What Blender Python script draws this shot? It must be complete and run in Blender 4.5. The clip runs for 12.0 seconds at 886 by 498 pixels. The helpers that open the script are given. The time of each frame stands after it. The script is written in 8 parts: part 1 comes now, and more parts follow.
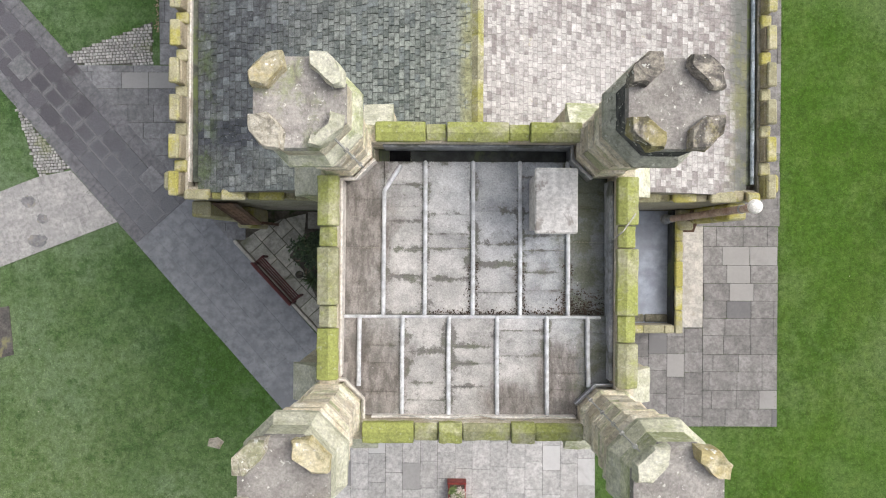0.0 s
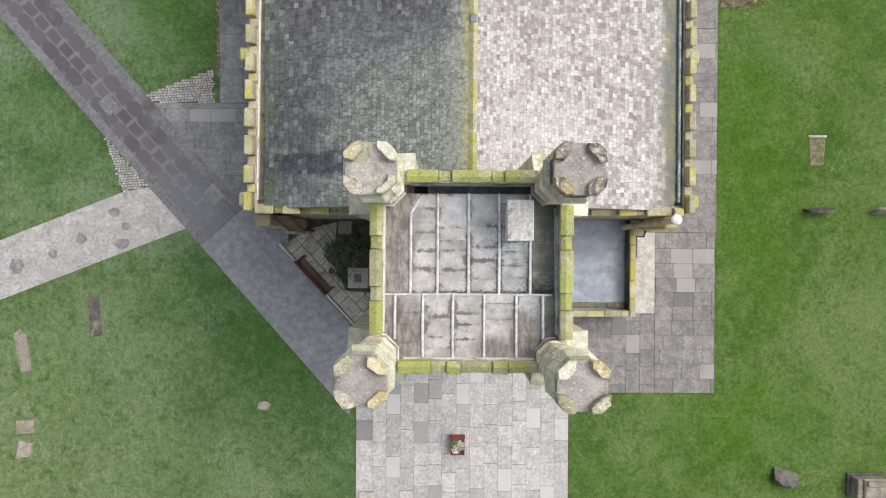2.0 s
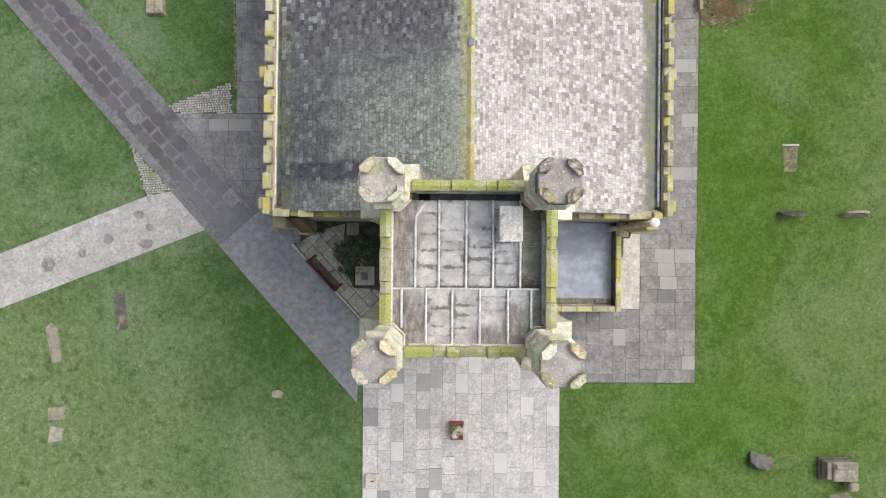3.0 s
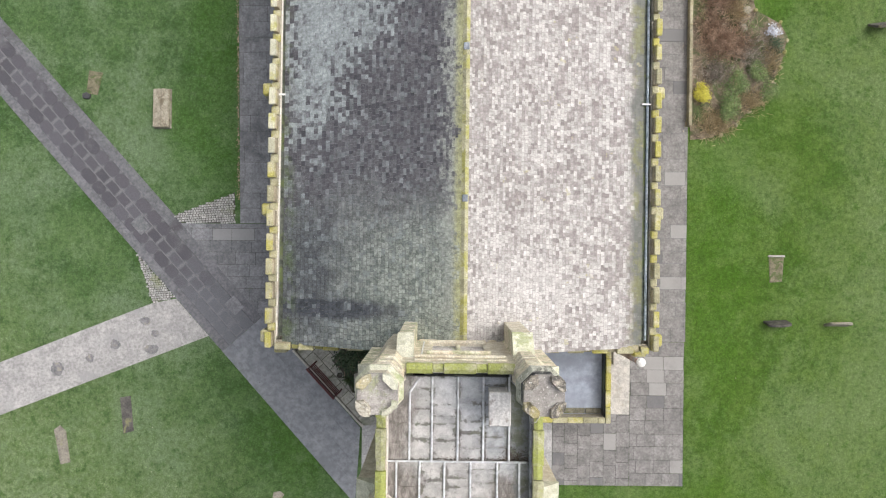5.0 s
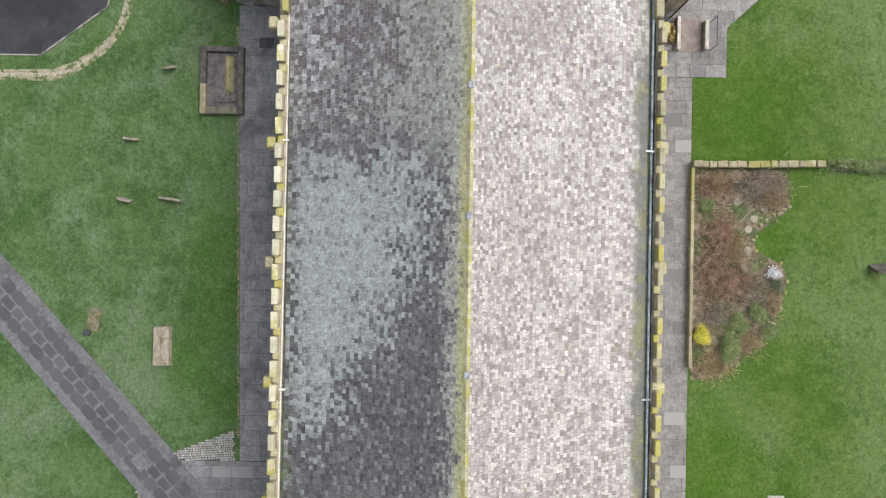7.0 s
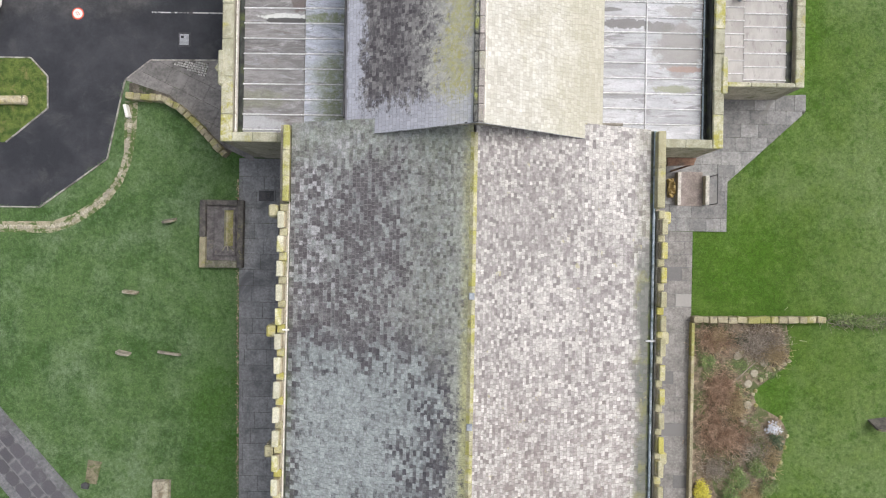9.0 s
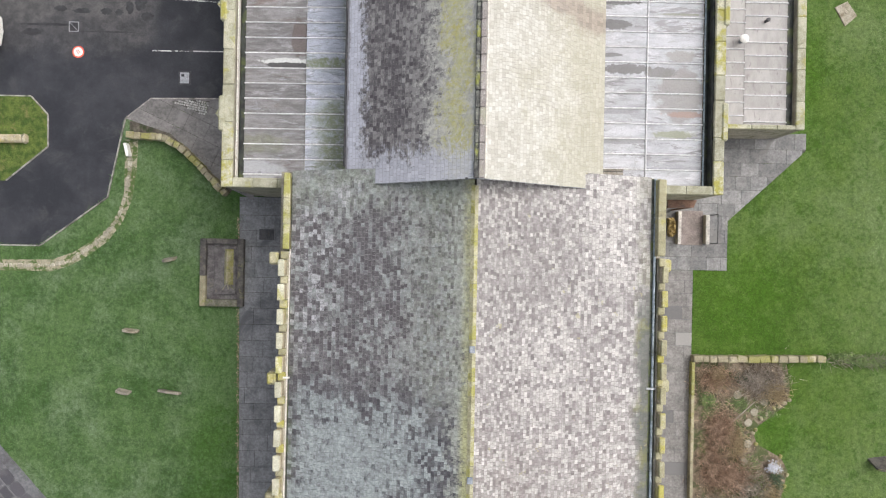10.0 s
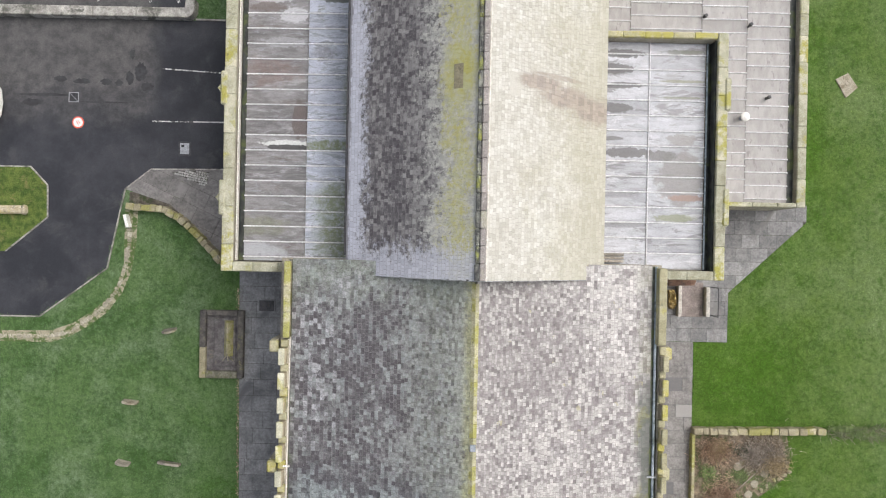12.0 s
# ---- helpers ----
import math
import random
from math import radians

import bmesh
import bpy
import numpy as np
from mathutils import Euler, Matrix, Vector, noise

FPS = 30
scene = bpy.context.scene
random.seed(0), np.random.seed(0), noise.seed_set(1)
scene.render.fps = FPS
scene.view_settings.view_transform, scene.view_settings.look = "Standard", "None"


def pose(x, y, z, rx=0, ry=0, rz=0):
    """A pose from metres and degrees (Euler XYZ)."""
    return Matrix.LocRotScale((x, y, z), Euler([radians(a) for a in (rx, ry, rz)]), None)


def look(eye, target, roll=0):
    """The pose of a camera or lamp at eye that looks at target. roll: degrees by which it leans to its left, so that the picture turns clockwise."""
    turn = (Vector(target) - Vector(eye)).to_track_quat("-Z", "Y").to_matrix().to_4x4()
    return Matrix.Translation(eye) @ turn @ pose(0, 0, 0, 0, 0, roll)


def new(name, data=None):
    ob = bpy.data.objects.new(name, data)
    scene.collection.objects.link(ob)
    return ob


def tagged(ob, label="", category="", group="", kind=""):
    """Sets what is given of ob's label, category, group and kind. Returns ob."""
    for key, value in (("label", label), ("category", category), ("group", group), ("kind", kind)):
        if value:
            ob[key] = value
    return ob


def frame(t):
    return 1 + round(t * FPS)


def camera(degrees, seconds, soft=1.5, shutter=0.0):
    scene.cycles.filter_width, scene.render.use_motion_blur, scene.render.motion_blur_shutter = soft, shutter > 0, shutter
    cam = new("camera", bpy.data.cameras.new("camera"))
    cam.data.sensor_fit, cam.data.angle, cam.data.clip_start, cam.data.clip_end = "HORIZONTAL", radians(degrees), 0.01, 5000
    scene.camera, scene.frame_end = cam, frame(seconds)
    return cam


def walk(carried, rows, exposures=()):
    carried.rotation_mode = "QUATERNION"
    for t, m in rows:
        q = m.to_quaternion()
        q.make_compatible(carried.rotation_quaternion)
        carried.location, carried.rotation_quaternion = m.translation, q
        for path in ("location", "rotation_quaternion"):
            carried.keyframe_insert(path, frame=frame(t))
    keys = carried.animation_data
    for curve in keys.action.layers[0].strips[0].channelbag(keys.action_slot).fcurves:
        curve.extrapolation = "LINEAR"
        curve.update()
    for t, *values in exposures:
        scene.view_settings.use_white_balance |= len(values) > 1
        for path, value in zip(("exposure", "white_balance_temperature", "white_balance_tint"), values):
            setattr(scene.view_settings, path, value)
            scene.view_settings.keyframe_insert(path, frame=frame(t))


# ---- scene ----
cam = camera(68.0, 12.0, soft=1.1)
ROWS = [
    # seconds, x, y, z, and the three small turns of a camera that looks straight down
    (0.0, -0.095, 0.431, 21.855, -0.200, 0.000, 0.310),
    (0.5, -0.110, 0.430, 23.378, -0.172, 0.004, 0.324),
    (1.0, -0.174, 0.450, 24.744, -0.144, 0.008, 0.338),
    (1.5, -0.218, 0.460, 26.049, -0.116, 0.012, 0.352),
    (2.0, -0.235, 0.455, 27.271, -0.088, 0.016, 0.366),
    (2.5, -0.245, 0.438, 28.482, -0.060, 0.020, 0.380),
    (2.7, -0.250, 0.438, 28.890, -0.062, 0.024, 0.394),
    (3.5, -0.245, 0.490, 30.080, -0.070, 0.040, 0.452),
    (4.3, -0.200, 1.400, 30.440, -0.078, 0.060, 0.510),
    (4.5, -0.153, 2.216, 30.421, -0.080, 0.086, 0.547),
    (5.0, -0.060, 5.371, 30.368, -0.063, 0.150, 0.640),
    (5.5, -0.066, 8.463, 30.326, -0.047, 0.152, 0.720),
    (6.0, -0.113, 11.315, 30.317, -0.030, 0.155, 0.800),
    (6.5, -0.155, 13.940, 30.352, -0.025, 0.157, 0.858),
    (7.0, -0.195, 16.372, 30.366, -0.020, 0.159, 0.917),
    (7.2, -0.215, 17.230, 30.349, -0.018, 0.160, 0.940),
    (8.8, -0.362, 22.834, 30.335, -0.002, 0.040, 1.029),
    (9.0, -0.376, 23.440, 30.321, 0.000, 0.033, 1.040),
    (9.5, -0.410, 24.386, 30.313, 0.000, 0.016, 1.060),
    (10.0, -0.441, 25.222, 30.325, 0.000, -0.001, 1.080),
    (10.5, -0.464, 26.058, 30.326, 0.000, -0.018, 1.100),
    (11.0, -0.490, 26.885, 30.325, 0.000, -0.036, 1.120),
    (11.5, -0.519, 27.708, 30.305, 0.000, -0.053, 1.140),
    (12.0, -0.553, 28.506, 30.293, 0.000, -0.070, 1.160),
]
walk(cam, [(t, pose(x, y, z, rx, ry, rz)) for t, x, y, z, rx, ry, rz in ROWS], [(0.0, 0.10, 6400, 10), (4.5, 0.18, 6400, 10), (9.0, 0.15, 6400, 10), (12.0, 0.08, 6400, 10)])

# ---- light: a bright overcast day, brighter towards the east ----
world = bpy.data.worlds.new("sky")
scene.world = world
world.use_nodes = True
wn = world.node_tree.nodes
sky = wn.new("ShaderNodeTexSky")
sky.sky_type, sky.sun_disc = "NISHITA", False
sky.sun_elevation, sky.sun_rotation = radians(54), radians(63)
sky.air_density, sky.dust_density, sky.ozone_density = 1.0, 8.0, 0.3
wn["Background"].inputs["Strength"].default_value = 0.15
# cloud takes most of the blue out of the sky
cloud = wn.new("ShaderNodeHueSaturation")
cloud.inputs["Saturation"].default_value = 0.42
world.node_tree.links.new(sky.outputs[0], cloud.inputs["Color"])
world.node_tree.links.new(cloud.outputs[0], wn["Background"].inputs["Color"])
sun = new("sun", bpy.data.lights.new("sun", "SUN"))
sun.data.energy, sun.data.angle, sun.data.color = 0.62, radians(70), (0.98, 0.97, 0.91)
sun.matrix_world = look((0, 0, 60), (-28, -14, 60 - 44))

# ---- building helpers ----
HOME = {}


def thing(name, at, label="", category="", group="", kind=""):
    """An Empty at the base of a thing."""
    ob = new(name)
    ob.empty_display_size = 0.2
    ob.location = at
    HOME[ob.name] = Vector(at)
    return tagged(ob, label, category, group, kind)


def under(ob, parent):
    """Makes ob, placed in the world's coordinates, a child of parent."""
    if parent is not None:
        ob.parent = parent
        ob.matrix_parent_inverse = Matrix.Translation(-HOME.get(parent.name, Vector((0, 0, 0))))
    return ob


def part(name, bm, material, parent, label=""):
    me = bpy.data.meshes.new(name)
    bm.to_mesh(me)
    bm.free()
    me.materials.append(material)
    return tagged(under(new(name, me), parent), label)


def raw(name, verts, faces, material, parent=None, label=""):
    me = bpy.data.meshes.new(name)
    me.from_pydata(verts, [], faces)
    me.materials.append(material)
    me.update()
    return tagged(under(new(name, me), parent), label)


def block(bm, x0, x1, y0, y1, z0, z1, bevel=0.0, jag=0.0, rng=None):
    """Adds a box, with worn edges where bevel is given."""
    m = Matrix.Translation(((x0 + x1) / 2, (y0 + y1) / 2, (z0 + z1) / 2)) @ Matrix.Diagonal((x1 - x0, y1 - y0, z1 - z0, 1))
    got = bmesh.ops.create_cube(bm, size=1, matrix=m)["verts"]
    if jag and rng:
        for v in got:
            v.co += Vector((rng.uniform(-jag, jag), rng.uniform(-jag, jag), rng.uniform(-jag, jag)))
    if bevel:
        edges = {e for v in got for e in v.link_edges}
        bmesh.ops.bevel(bm, geom=list(edges), offset=bevel, segments=1, affect="EDGES")
    return bm


def box(name, x0, x1, y0, y1, z0, z1, material, parent=None, bevel=0.02, jag=0.0, rng=None, label=""):
    return part(name, block(bmesh.new(), x0, x1, y0, y1, z0, z1, bevel, jag, rng), material, parent, label)


def prism(bm, poly, z0, z1, top=None):
    """An upright prism over a polygon (counter-clockwise); top: another polygon of as many corners for its upper face."""
    low = [bm.verts.new((x, y, z0)) for x, y in poly]
    high = [bm.verts.new((x, y, z1)) for x, y in (top or poly)]
    n = len(poly)
    bm.faces.new(high)
    bm.faces.new(low[::-1])
    for k in range(n):
        bm.faces.new((low[k], low[(k + 1) % n], high[(k + 1) % n], high[k]))
    return bm


def sheet(name, poly, z, material, parent=None, label="", thick=0.02):
    """A flat paved or soiled area: a thin prism."""
    return part(name, prism(bmesh.new(), poly, z - thick, z), material, parent, label)


def tube(bm, a, b, ra, rb=None, sides=10):
    a, b = Vector(a), Vector(b)
    rb = ra if rb is None else rb
    m = Matrix.Translation((a + b) / 2) @ (b - a).to_track_quat("Z", "Y").to_matrix().to_4x4()
    bmesh.ops.create_cone(bm, cap_ends=True, segments=sides, radius1=ra, radius2=rb, depth=(b - a).length, matrix=m)
    return bm


def octagon(cx, cy, h, cut=0.4142):
    k = h * cut
    return [(cx + h, cy - k), (cx + h, cy + k), (cx + k, cy + h), (cx - k, cy + h), (cx - h, cy + k), (cx - h, cy - k), (cx - k, cy - h), (cx + k, cy - h)]


def inside(x, y, poly):
    hit = False
    for (x0, y0), (x1, y1) in zip(poly, poly[1:] + poly[:1]):
        if (y0 > y) != (y1 > y) and x < (x1 - x0) * (y - y0) / (y1 - y0) + x0:
            hit = not hit
    return hit


# ---- materials ----
def nodes_of(name):
    mat = bpy.data.materials.new(name)
    mat.use_nodes = True
    return mat, mat.node_tree


def wire(tree, value, socket):
    if isinstance(value, bpy.types.NodeSocket):
        tree.links.new(value, socket)
    elif isinstance(value, tuple) and len(value) == 3 and socket.type == "RGBA":
        socket.default_value = (*value, 1)
    else:
        socket.default_value = value


def place_of(tree):
    return tree.nodes.new("ShaderNodeNewGeometry").outputs["Position"]


def grain(tree, where, scale, detail=4.0, rough=0.6, warp=0.0):
    n = tree.nodes.new("ShaderNodeTexNoise")
    n.inputs["Scale"].default_value, n.inputs["Detail"].default_value = scale, detail
    n.inputs["Roughness"].default_value, n.inputs["Distortion"].default_value = rough, warp
    tree.links.new(where, n.inputs["Vector"])
    return n.outputs["Fac"]


def stretched(tree, where, scale):
    n = tree.nodes.new("ShaderNodeMapping")
    n.inputs["Scale"].default_value = scale
    tree.links.new(where, n.inputs["Vector"])
    return n.outputs[0]


def ramp(tree, value, low, high):
    n = tree.nodes.new("ShaderNodeMapRange")
    n.interpolation_type = "SMOOTHSTEP"
    n.inputs["From Min"].default_value, n.inputs["From Max"].default_value = low, high
    wire(tree, value, n.inputs["Value"])
    return n.outputs[0]


def sums(tree, kind, a, b):
    n = tree.nodes.new("ShaderNodeMath")
    n.operation = kind
    wire(tree, a, n.inputs[0])
    wire(tree, b, n.inputs[1])
    return n.outputs[0]


def mixed(tree, fac, a, b, blend="MIX"):
    n = tree.nodes.new("ShaderNodeMix")
    n.data_type, n.blend_type = "RGBA", blend
    wire(tree, fac, n.inputs[0])
    wire(tree, a, n.inputs[6])
    wire(tree, b, n.inputs[7])
    return n.outputs[2]


def each(tree):
    """A random number for each piece, whether it is an object or an island of a joined mesh."""
    a = tree.nodes.new("ShaderNodeObjectInfo").outputs["Random"]
    b = tree.nodes.new("ShaderNodeNewGeometry").outputs["Random Per Island"]
    return sums(tree, "FRACT", sums(tree, "ADD", a, b), 0.0)


def scaled(tree, value, low, high):
    n = tree.nodes.new("ShaderNodeMapRange")
    n.inputs["To Min"].default_value, n.inputs["To Max"].default_value = low, high
    wire(tree, value, n.inputs["Value"])
    return n.outputs[0]


def tinted(tree, value, colour):
    """A grey factor times a colour."""
    n = tree.nodes.new("ShaderNodeMix")
    n.data_type, n.blend_type = "RGBA", "MULTIPLY"
    n.inputs[0].default_value = 1.0
    wire(tree, colour, n.inputs[6])
    tree.links.new(value, n.inputs[7])
    return n.outputs[2]


def finish(tree, colour, rough=0.85, bump=None, strength=0.3, depth=0.01, metal=0.0, spec=0.4):
    b = tree.nodes["Principled BSDF"]
    wire(tree, colour, b.inputs["Base Color"])
    wire(tree, rough, b.inputs["Roughness"])
    b.inputs["Metallic"].default_value = metal
    b.inputs["Specular IOR Level"].default_value = spec
    if bump is not None:
        n = tree.nodes.new("ShaderNodeBump")
        n.inputs["Strength"].default_value, n.inputs["Distance"].default_value = strength, depth
        tree.links.new(bump, n.inputs["Height"])
        tree.links.new(n.outputs[0], b.inputs["Normal"])


def plain(name, a, b, scale=6.0, rough=0.8, vary=0.25, stain=None, stain_scale=0.7, stain_at=(0.52, 0.68), bump=0.3, depth=0.01, metal=0.0, specks=None, odd=()):
    """Two tones of one surface, a stain of its own shape, and a shift from piece to piece."""
    mat, tree = nodes_of(name)
    p = place_of(tree)
    fine = grain(tree, p, scale * 5, 6, 0.7)
    colour = mixed(tree, ramp(tree, grain(tree, p, scale, 5), 0.35, 0.65), a, b)
    colour = tinted(tree, scaled(tree, ramp(tree, fine, 0.3, 0.7), 0.74, 1.26), colour)
    if vary or odd:
        r = each(tree)
        colour = tinted(tree, scaled(tree, r, 1 - vary, 1 + vary), colour)
        for share, tint in odd:
            spare = own_number(tree, sums(tree, "ADD", r, share))
            colour = mixed(tree, sums(tree, "MULTIPLY", ramp(tree, spare, 1 - share, 1.001 - share), 0.8), colour, tint)
    if stain:
        colour = mixed(tree, ramp(tree, grain(tree, p, stain_scale, 6, 0.65, 0.6), *stain_at), colour, stain)
    if specks:
        colour = mixed(tree, ramp(tree, grain(tree, p, 9, 3, 0.5), 0.72, 0.76), colour, specks)
    finish(tree, colour, rough, fine, bump, depth, metal)
    return mat


def blob(tree, p, x, y, rx, ry, soft=0.35, warp=1.2, freq=0.9):
    """A patch with a ragged edge round (x, y) in the plan."""
    q = stretched(tree, p, (1 / rx, 1 / ry, 0.0))
    n = tree.nodes.new("ShaderNodeVectorMath")
    n.operation = "DISTANCE"
    tree.links.new(q, n.inputs[0])
    n.inputs[1].default_value = (x / rx, y / ry, 0)
    d = sums(tree, "ADD", n.outputs["Value"], sums(tree, "MULTIPLY", sums(tree, "SUBTRACT", grain(tree, p, freq, 6, 0.65), 0.5), warp))
    return ramp(tree, d, 1 + soft, 1 - soft)


def own_number(tree, r):
    """A second random number for each piece."""
    cell = tree.nodes.new("ShaderNodeTexWhiteNoise")
    cell.noise_dimensions = "1D"
    tree.links.new(r, cell.inputs["W"])
    return cell.outputs["Value"]


def wobble(tree, p, scale, amount, rough=0.7):
    """Noise about zero, as wide as amount."""
    return sums(tree, "MULTIPLY", sums(tree, "SUBTRACT", grain(tree, p, scale, 6, rough), 0.5), amount)


def slate_rim(tree, p, wide=0.14, sides=2.2):
    """1 along the worn foot and sides of each slate, 0 in its middle."""
    n, split = tree.nodes.new("ShaderNodeAttribute"), tree.nodes.new("ShaderNodeSeparateXYZ")
    n.attribute_name = "slate_span"
    tree.links.new(n.outputs["Vector"], split.inputs[0])
    u, v = split.outputs["X"], split.outputs["Y"]
    e = sums(tree, "MINIMUM", sums(tree, "MULTIPLY", sums(tree, "MINIMUM", u, sums(tree, "SUBTRACT", 1.0, u)), sides), v)
    return ramp(tree, sums(tree, "ADD", e, wobble(tree, p, 13.0, 0.30)), wide, 0.02)


def mosaic(tree, share, number, soft=0.12):
    """Share of the slates, slate by slate, that take a bloom."""
    return ramp(tree, sums(tree, "SUBTRACT", share, number), -soft, soft)


def slate_nave_west():
    mat, tree = nodes_of("damp_green_slate")
    p, r = place_of(tree), each(tree)
    r2 = own_number(tree, r)
    split = tree.nodes.new("ShaderNodeSeparateXYZ")
    tree.links.new(p, split.inputs[0])
    x, y = split.outputs["X"], split.outputs["Y"]
    rim = slate_rim(tree, p)
    crust = wobble(tree, p, 9.0, 1.2, 0.78)
    # black damp slates beside the ridge
    colour = mixed(tree, r, (0.062, 0.062, 0.072), (0.130, 0.128, 0.140))
    colour = mixed(tree, sums(tree, "MULTIPLY", rim, 0.3), colour, (0.17, 0.17, 0.175))
    # south end: grey-green slates with dark joints
    south = ramp(tree, sums(tree, "ADD", y, wobble(tree, p, 0.5, 4.0)), 8.2, 5.4)
    grey = mixed(tree, ramp(tree, sums(tree, "ADD", r2, crust), 0.0, 1.0), (0.112, 0.122, 0.118), (0.265, 0.284, 0.272))
    grey = mixed(tree, sums(tree, "MULTIPLY", blob(tree, p, -0.6, 3.0, 3.2, 3.0, 0.6, 1.4), 0.85), grey, mixed(tree, ramp(tree, sums(tree, "ADD", r2, crust), 0.0, 1.0), (0.15, 0.178, 0.158), (0.33, 0.358, 0.322)))
    soak = sums(tree, "MAXIMUM", blob(tree, p, -4.5, 3.12, 2.8, 0.42, 0.35, 0.7), sums(tree, "MULTIPLY", blob(tree, p, -5.3, 4.8, 1.5, 2.8, 0.8, 3.0, 1.2), 0.8))
    grey = mixed(tree, sums(tree, "MULTIPLY", soak, 0.9), grey, mixed(tree, r, (0.026, 0.030, 0.042), (0.064, 0.070, 0.088)))
    grey = mixed(tree, sums(tree, "MULTIPLY", rim, 0.65), grey, (0.035, 0.040, 0.034))
    colour = mixed(tree, south, colour, grey)
    # north end: purple-brown slates with pale worn edges among grey ones
    north = ramp(tree, sums(tree, "ADD", y, wobble(tree, p, 0.5, 6.0)), 18.4, 21.6)
    streaky = wobble(tree, stretched(tree, p, (3.0, 0.6, 1.0)), 2.2, 1.8, 0.75)
    share = sums(tree, "ADD", sums(tree, "ADD", wobble(tree, p, 0.5, 2.4), wobble(tree, p, 3.5, 0.9)), 0.30)
    share = sums(tree, "ADD", share, sums(tree, "MULTIPLY", ramp(tree, sums(tree, "ADD", x, streaky), -2.6, -0.9), 0.45))
    share = sums(tree, "ADD", share, sums(tree, "MULTIPLY", ramp(tree, y, 26.2, 27.6), 0.5))
    stone = mixed(tree, mosaic(tree, sums(tree, "ADD", share, sums(tree, "MULTIPLY", crust, 0.7)), r2, 0.42), mixed(tree, r, (0.086, 0.079, 0.087), (0.146, 0.136, 0.146)), mixed(tree, r, (0.205, 0.214, 0.210), (0.330, 0.342, 0.336)))
    pallor = sums(tree, "MAXIMUM", blob(tree, p, -5.3, 24.4, 1.0, 2.6, 0.8, 1.6), sums(tree, "MULTIPLY", blob(tree, p, -4.6, 27.2, 1.6, 0.7, 0.6, 1.4), 0.8))
    stone = mixed(tree, mosaic(tree, sums(tree, "ADD", sums(tree, "MULTIPLY", pallor, 0.26), sums(tree, "MULTIPLY", crust, sums(tree, "MULTIPLY", pallor, 0.7))), r, 0.16), stone, (0.42, 0.42, 0.44))
    stone = mixed(tree, sums(tree, "MULTIPLY", rim, 0.55), stone, (0.275, 0.272, 0.265))
    mossy = sums(tree, "MULTIPLY", ramp(tree, sums(tree, "ADD", x, streaky), -2.2, -0.4), ramp(tree, grain(tree, p, 2.5, 7, 0.75), 0.40, 0.58))
    stone = mixed(tree, sums(tree, "MULTIPLY", mossy, 0.3), stone, (0.15, 0.175, 0.105))
    stone = mixed(tree, sums(tree, "MULTIPLY", sums(tree, "MULTIPLY", ramp(tree, y, 25.9, 27.4), ramp(tree, grain(tree, p, 1.2, 6, 0.7), 0.42, 0.6)), 0.6), stone, (0.235, 0.262, 0.215))
    colour = mixed(tree, north, colour, stone)
    # the pale blue-green bloom: its edge slants from the ridge down to the gutter, single slates stay dark
    bound = sums(tree, "MINIMUM", sums(tree, "ADD", sums(tree, "MULTIPLY", sums(tree, "SUBTRACT", y, 15.4), 0.62), -1.3), -0.9)
    west = ramp(tree, sums(tree, "ADD", sums(tree, "SUBTRACT", bound, x), wobble(tree, p, 0.8, 4.6)), -1.9, 2.4)
    west = sums(tree, "MULTIPLY", west, ramp(tree, sums(tree, "ADD", y, wobble(tree, p, 0.6, 4.0)), 20.6, 18.4))
    west = sums(tree, "MULTIPLY", west, scaled(tree, ramp(tree, sums(tree, "ADD", x, wobble(tree, p, 1.0, 1.6)), -6.0, -5.1), 0.5, 1.0))
    bloom = mosaic(tree, sums(tree, "ADD", sums(tree, "MULTIPLY", west, 1.06), sums(tree, "MULTIPLY", wobble(tree, stretched(tree, p, (1.3, 0.8, 1.0)), 7.0, 2.2, 0.75), west)), r2, 0.40)
    pale = mixed(tree, r, (0.295, 0.328, 0.334), (0.350, 0.384, 0.390))
    pale = tinted(tree, scaled(tree, grain(tree, p, 1.1, 6, 0.7), 0.78, 1.22), pale)
    pale = mixed(tree, sums(tree, "MULTIPLY", rim, 0.28), pale, (0.165, 0.185, 0.19))
    colour = mixed(tree, sums(tree, "MULTIPLY", bloom, 0.93), colour, pale)
    # cream lichen hugging the ridge, mossy tufts by the gutter, white flecks all over
    near = sums(tree, "ADD", stretched_x(tree, p, 0.6, 1.0), wobble(tree, p, 1.3, 2.6, 0.75))
    lichen = sums(tree, "MULTIPLY", ramp(tree, sums(tree, "ADD", sums(tree, "ADD", near, wobble(tree, p, 6.0, 2.4, 0.8)), sums(tree, "MULTIPLY", r2, 0.5)), 1.15, 0.5), scaled(tree, north, 0.85, 0.55))
    colour = mixed(tree, lichen, colour, mixed(tree, ramp(tree, stretched_x(tree, p, 0.6, 0.5), 1.0, 0.4), (0.37, 0.39, 0.355), (0.415, 0.415, 0.225)))
    moss = sums(tree, "MULTIPLY", ramp(tree, sums(tree, "ADD", stretched_x(tree, p, -6.15, 0.8), sums(tree, "MULTIPLY", y, 0.03)), 1.0, 0.4), ramp(tree, grain(tree, p, 1.6, 6, 0.75), 0.46, 0.60))
    colour = mixed(tree, sums(tree, "MULTIPLY", moss, 0.65), colour, (0.085, 0.12, 0.04))
    fleck = ramp(tree, grain(tree, p, 12, 4, 0.7), 0.64, 0.70)
    colour = mixed(tree, sums(tree, "MULTIPLY", fleck, 0.6), colour, (0.38, 0.40, 0.385))
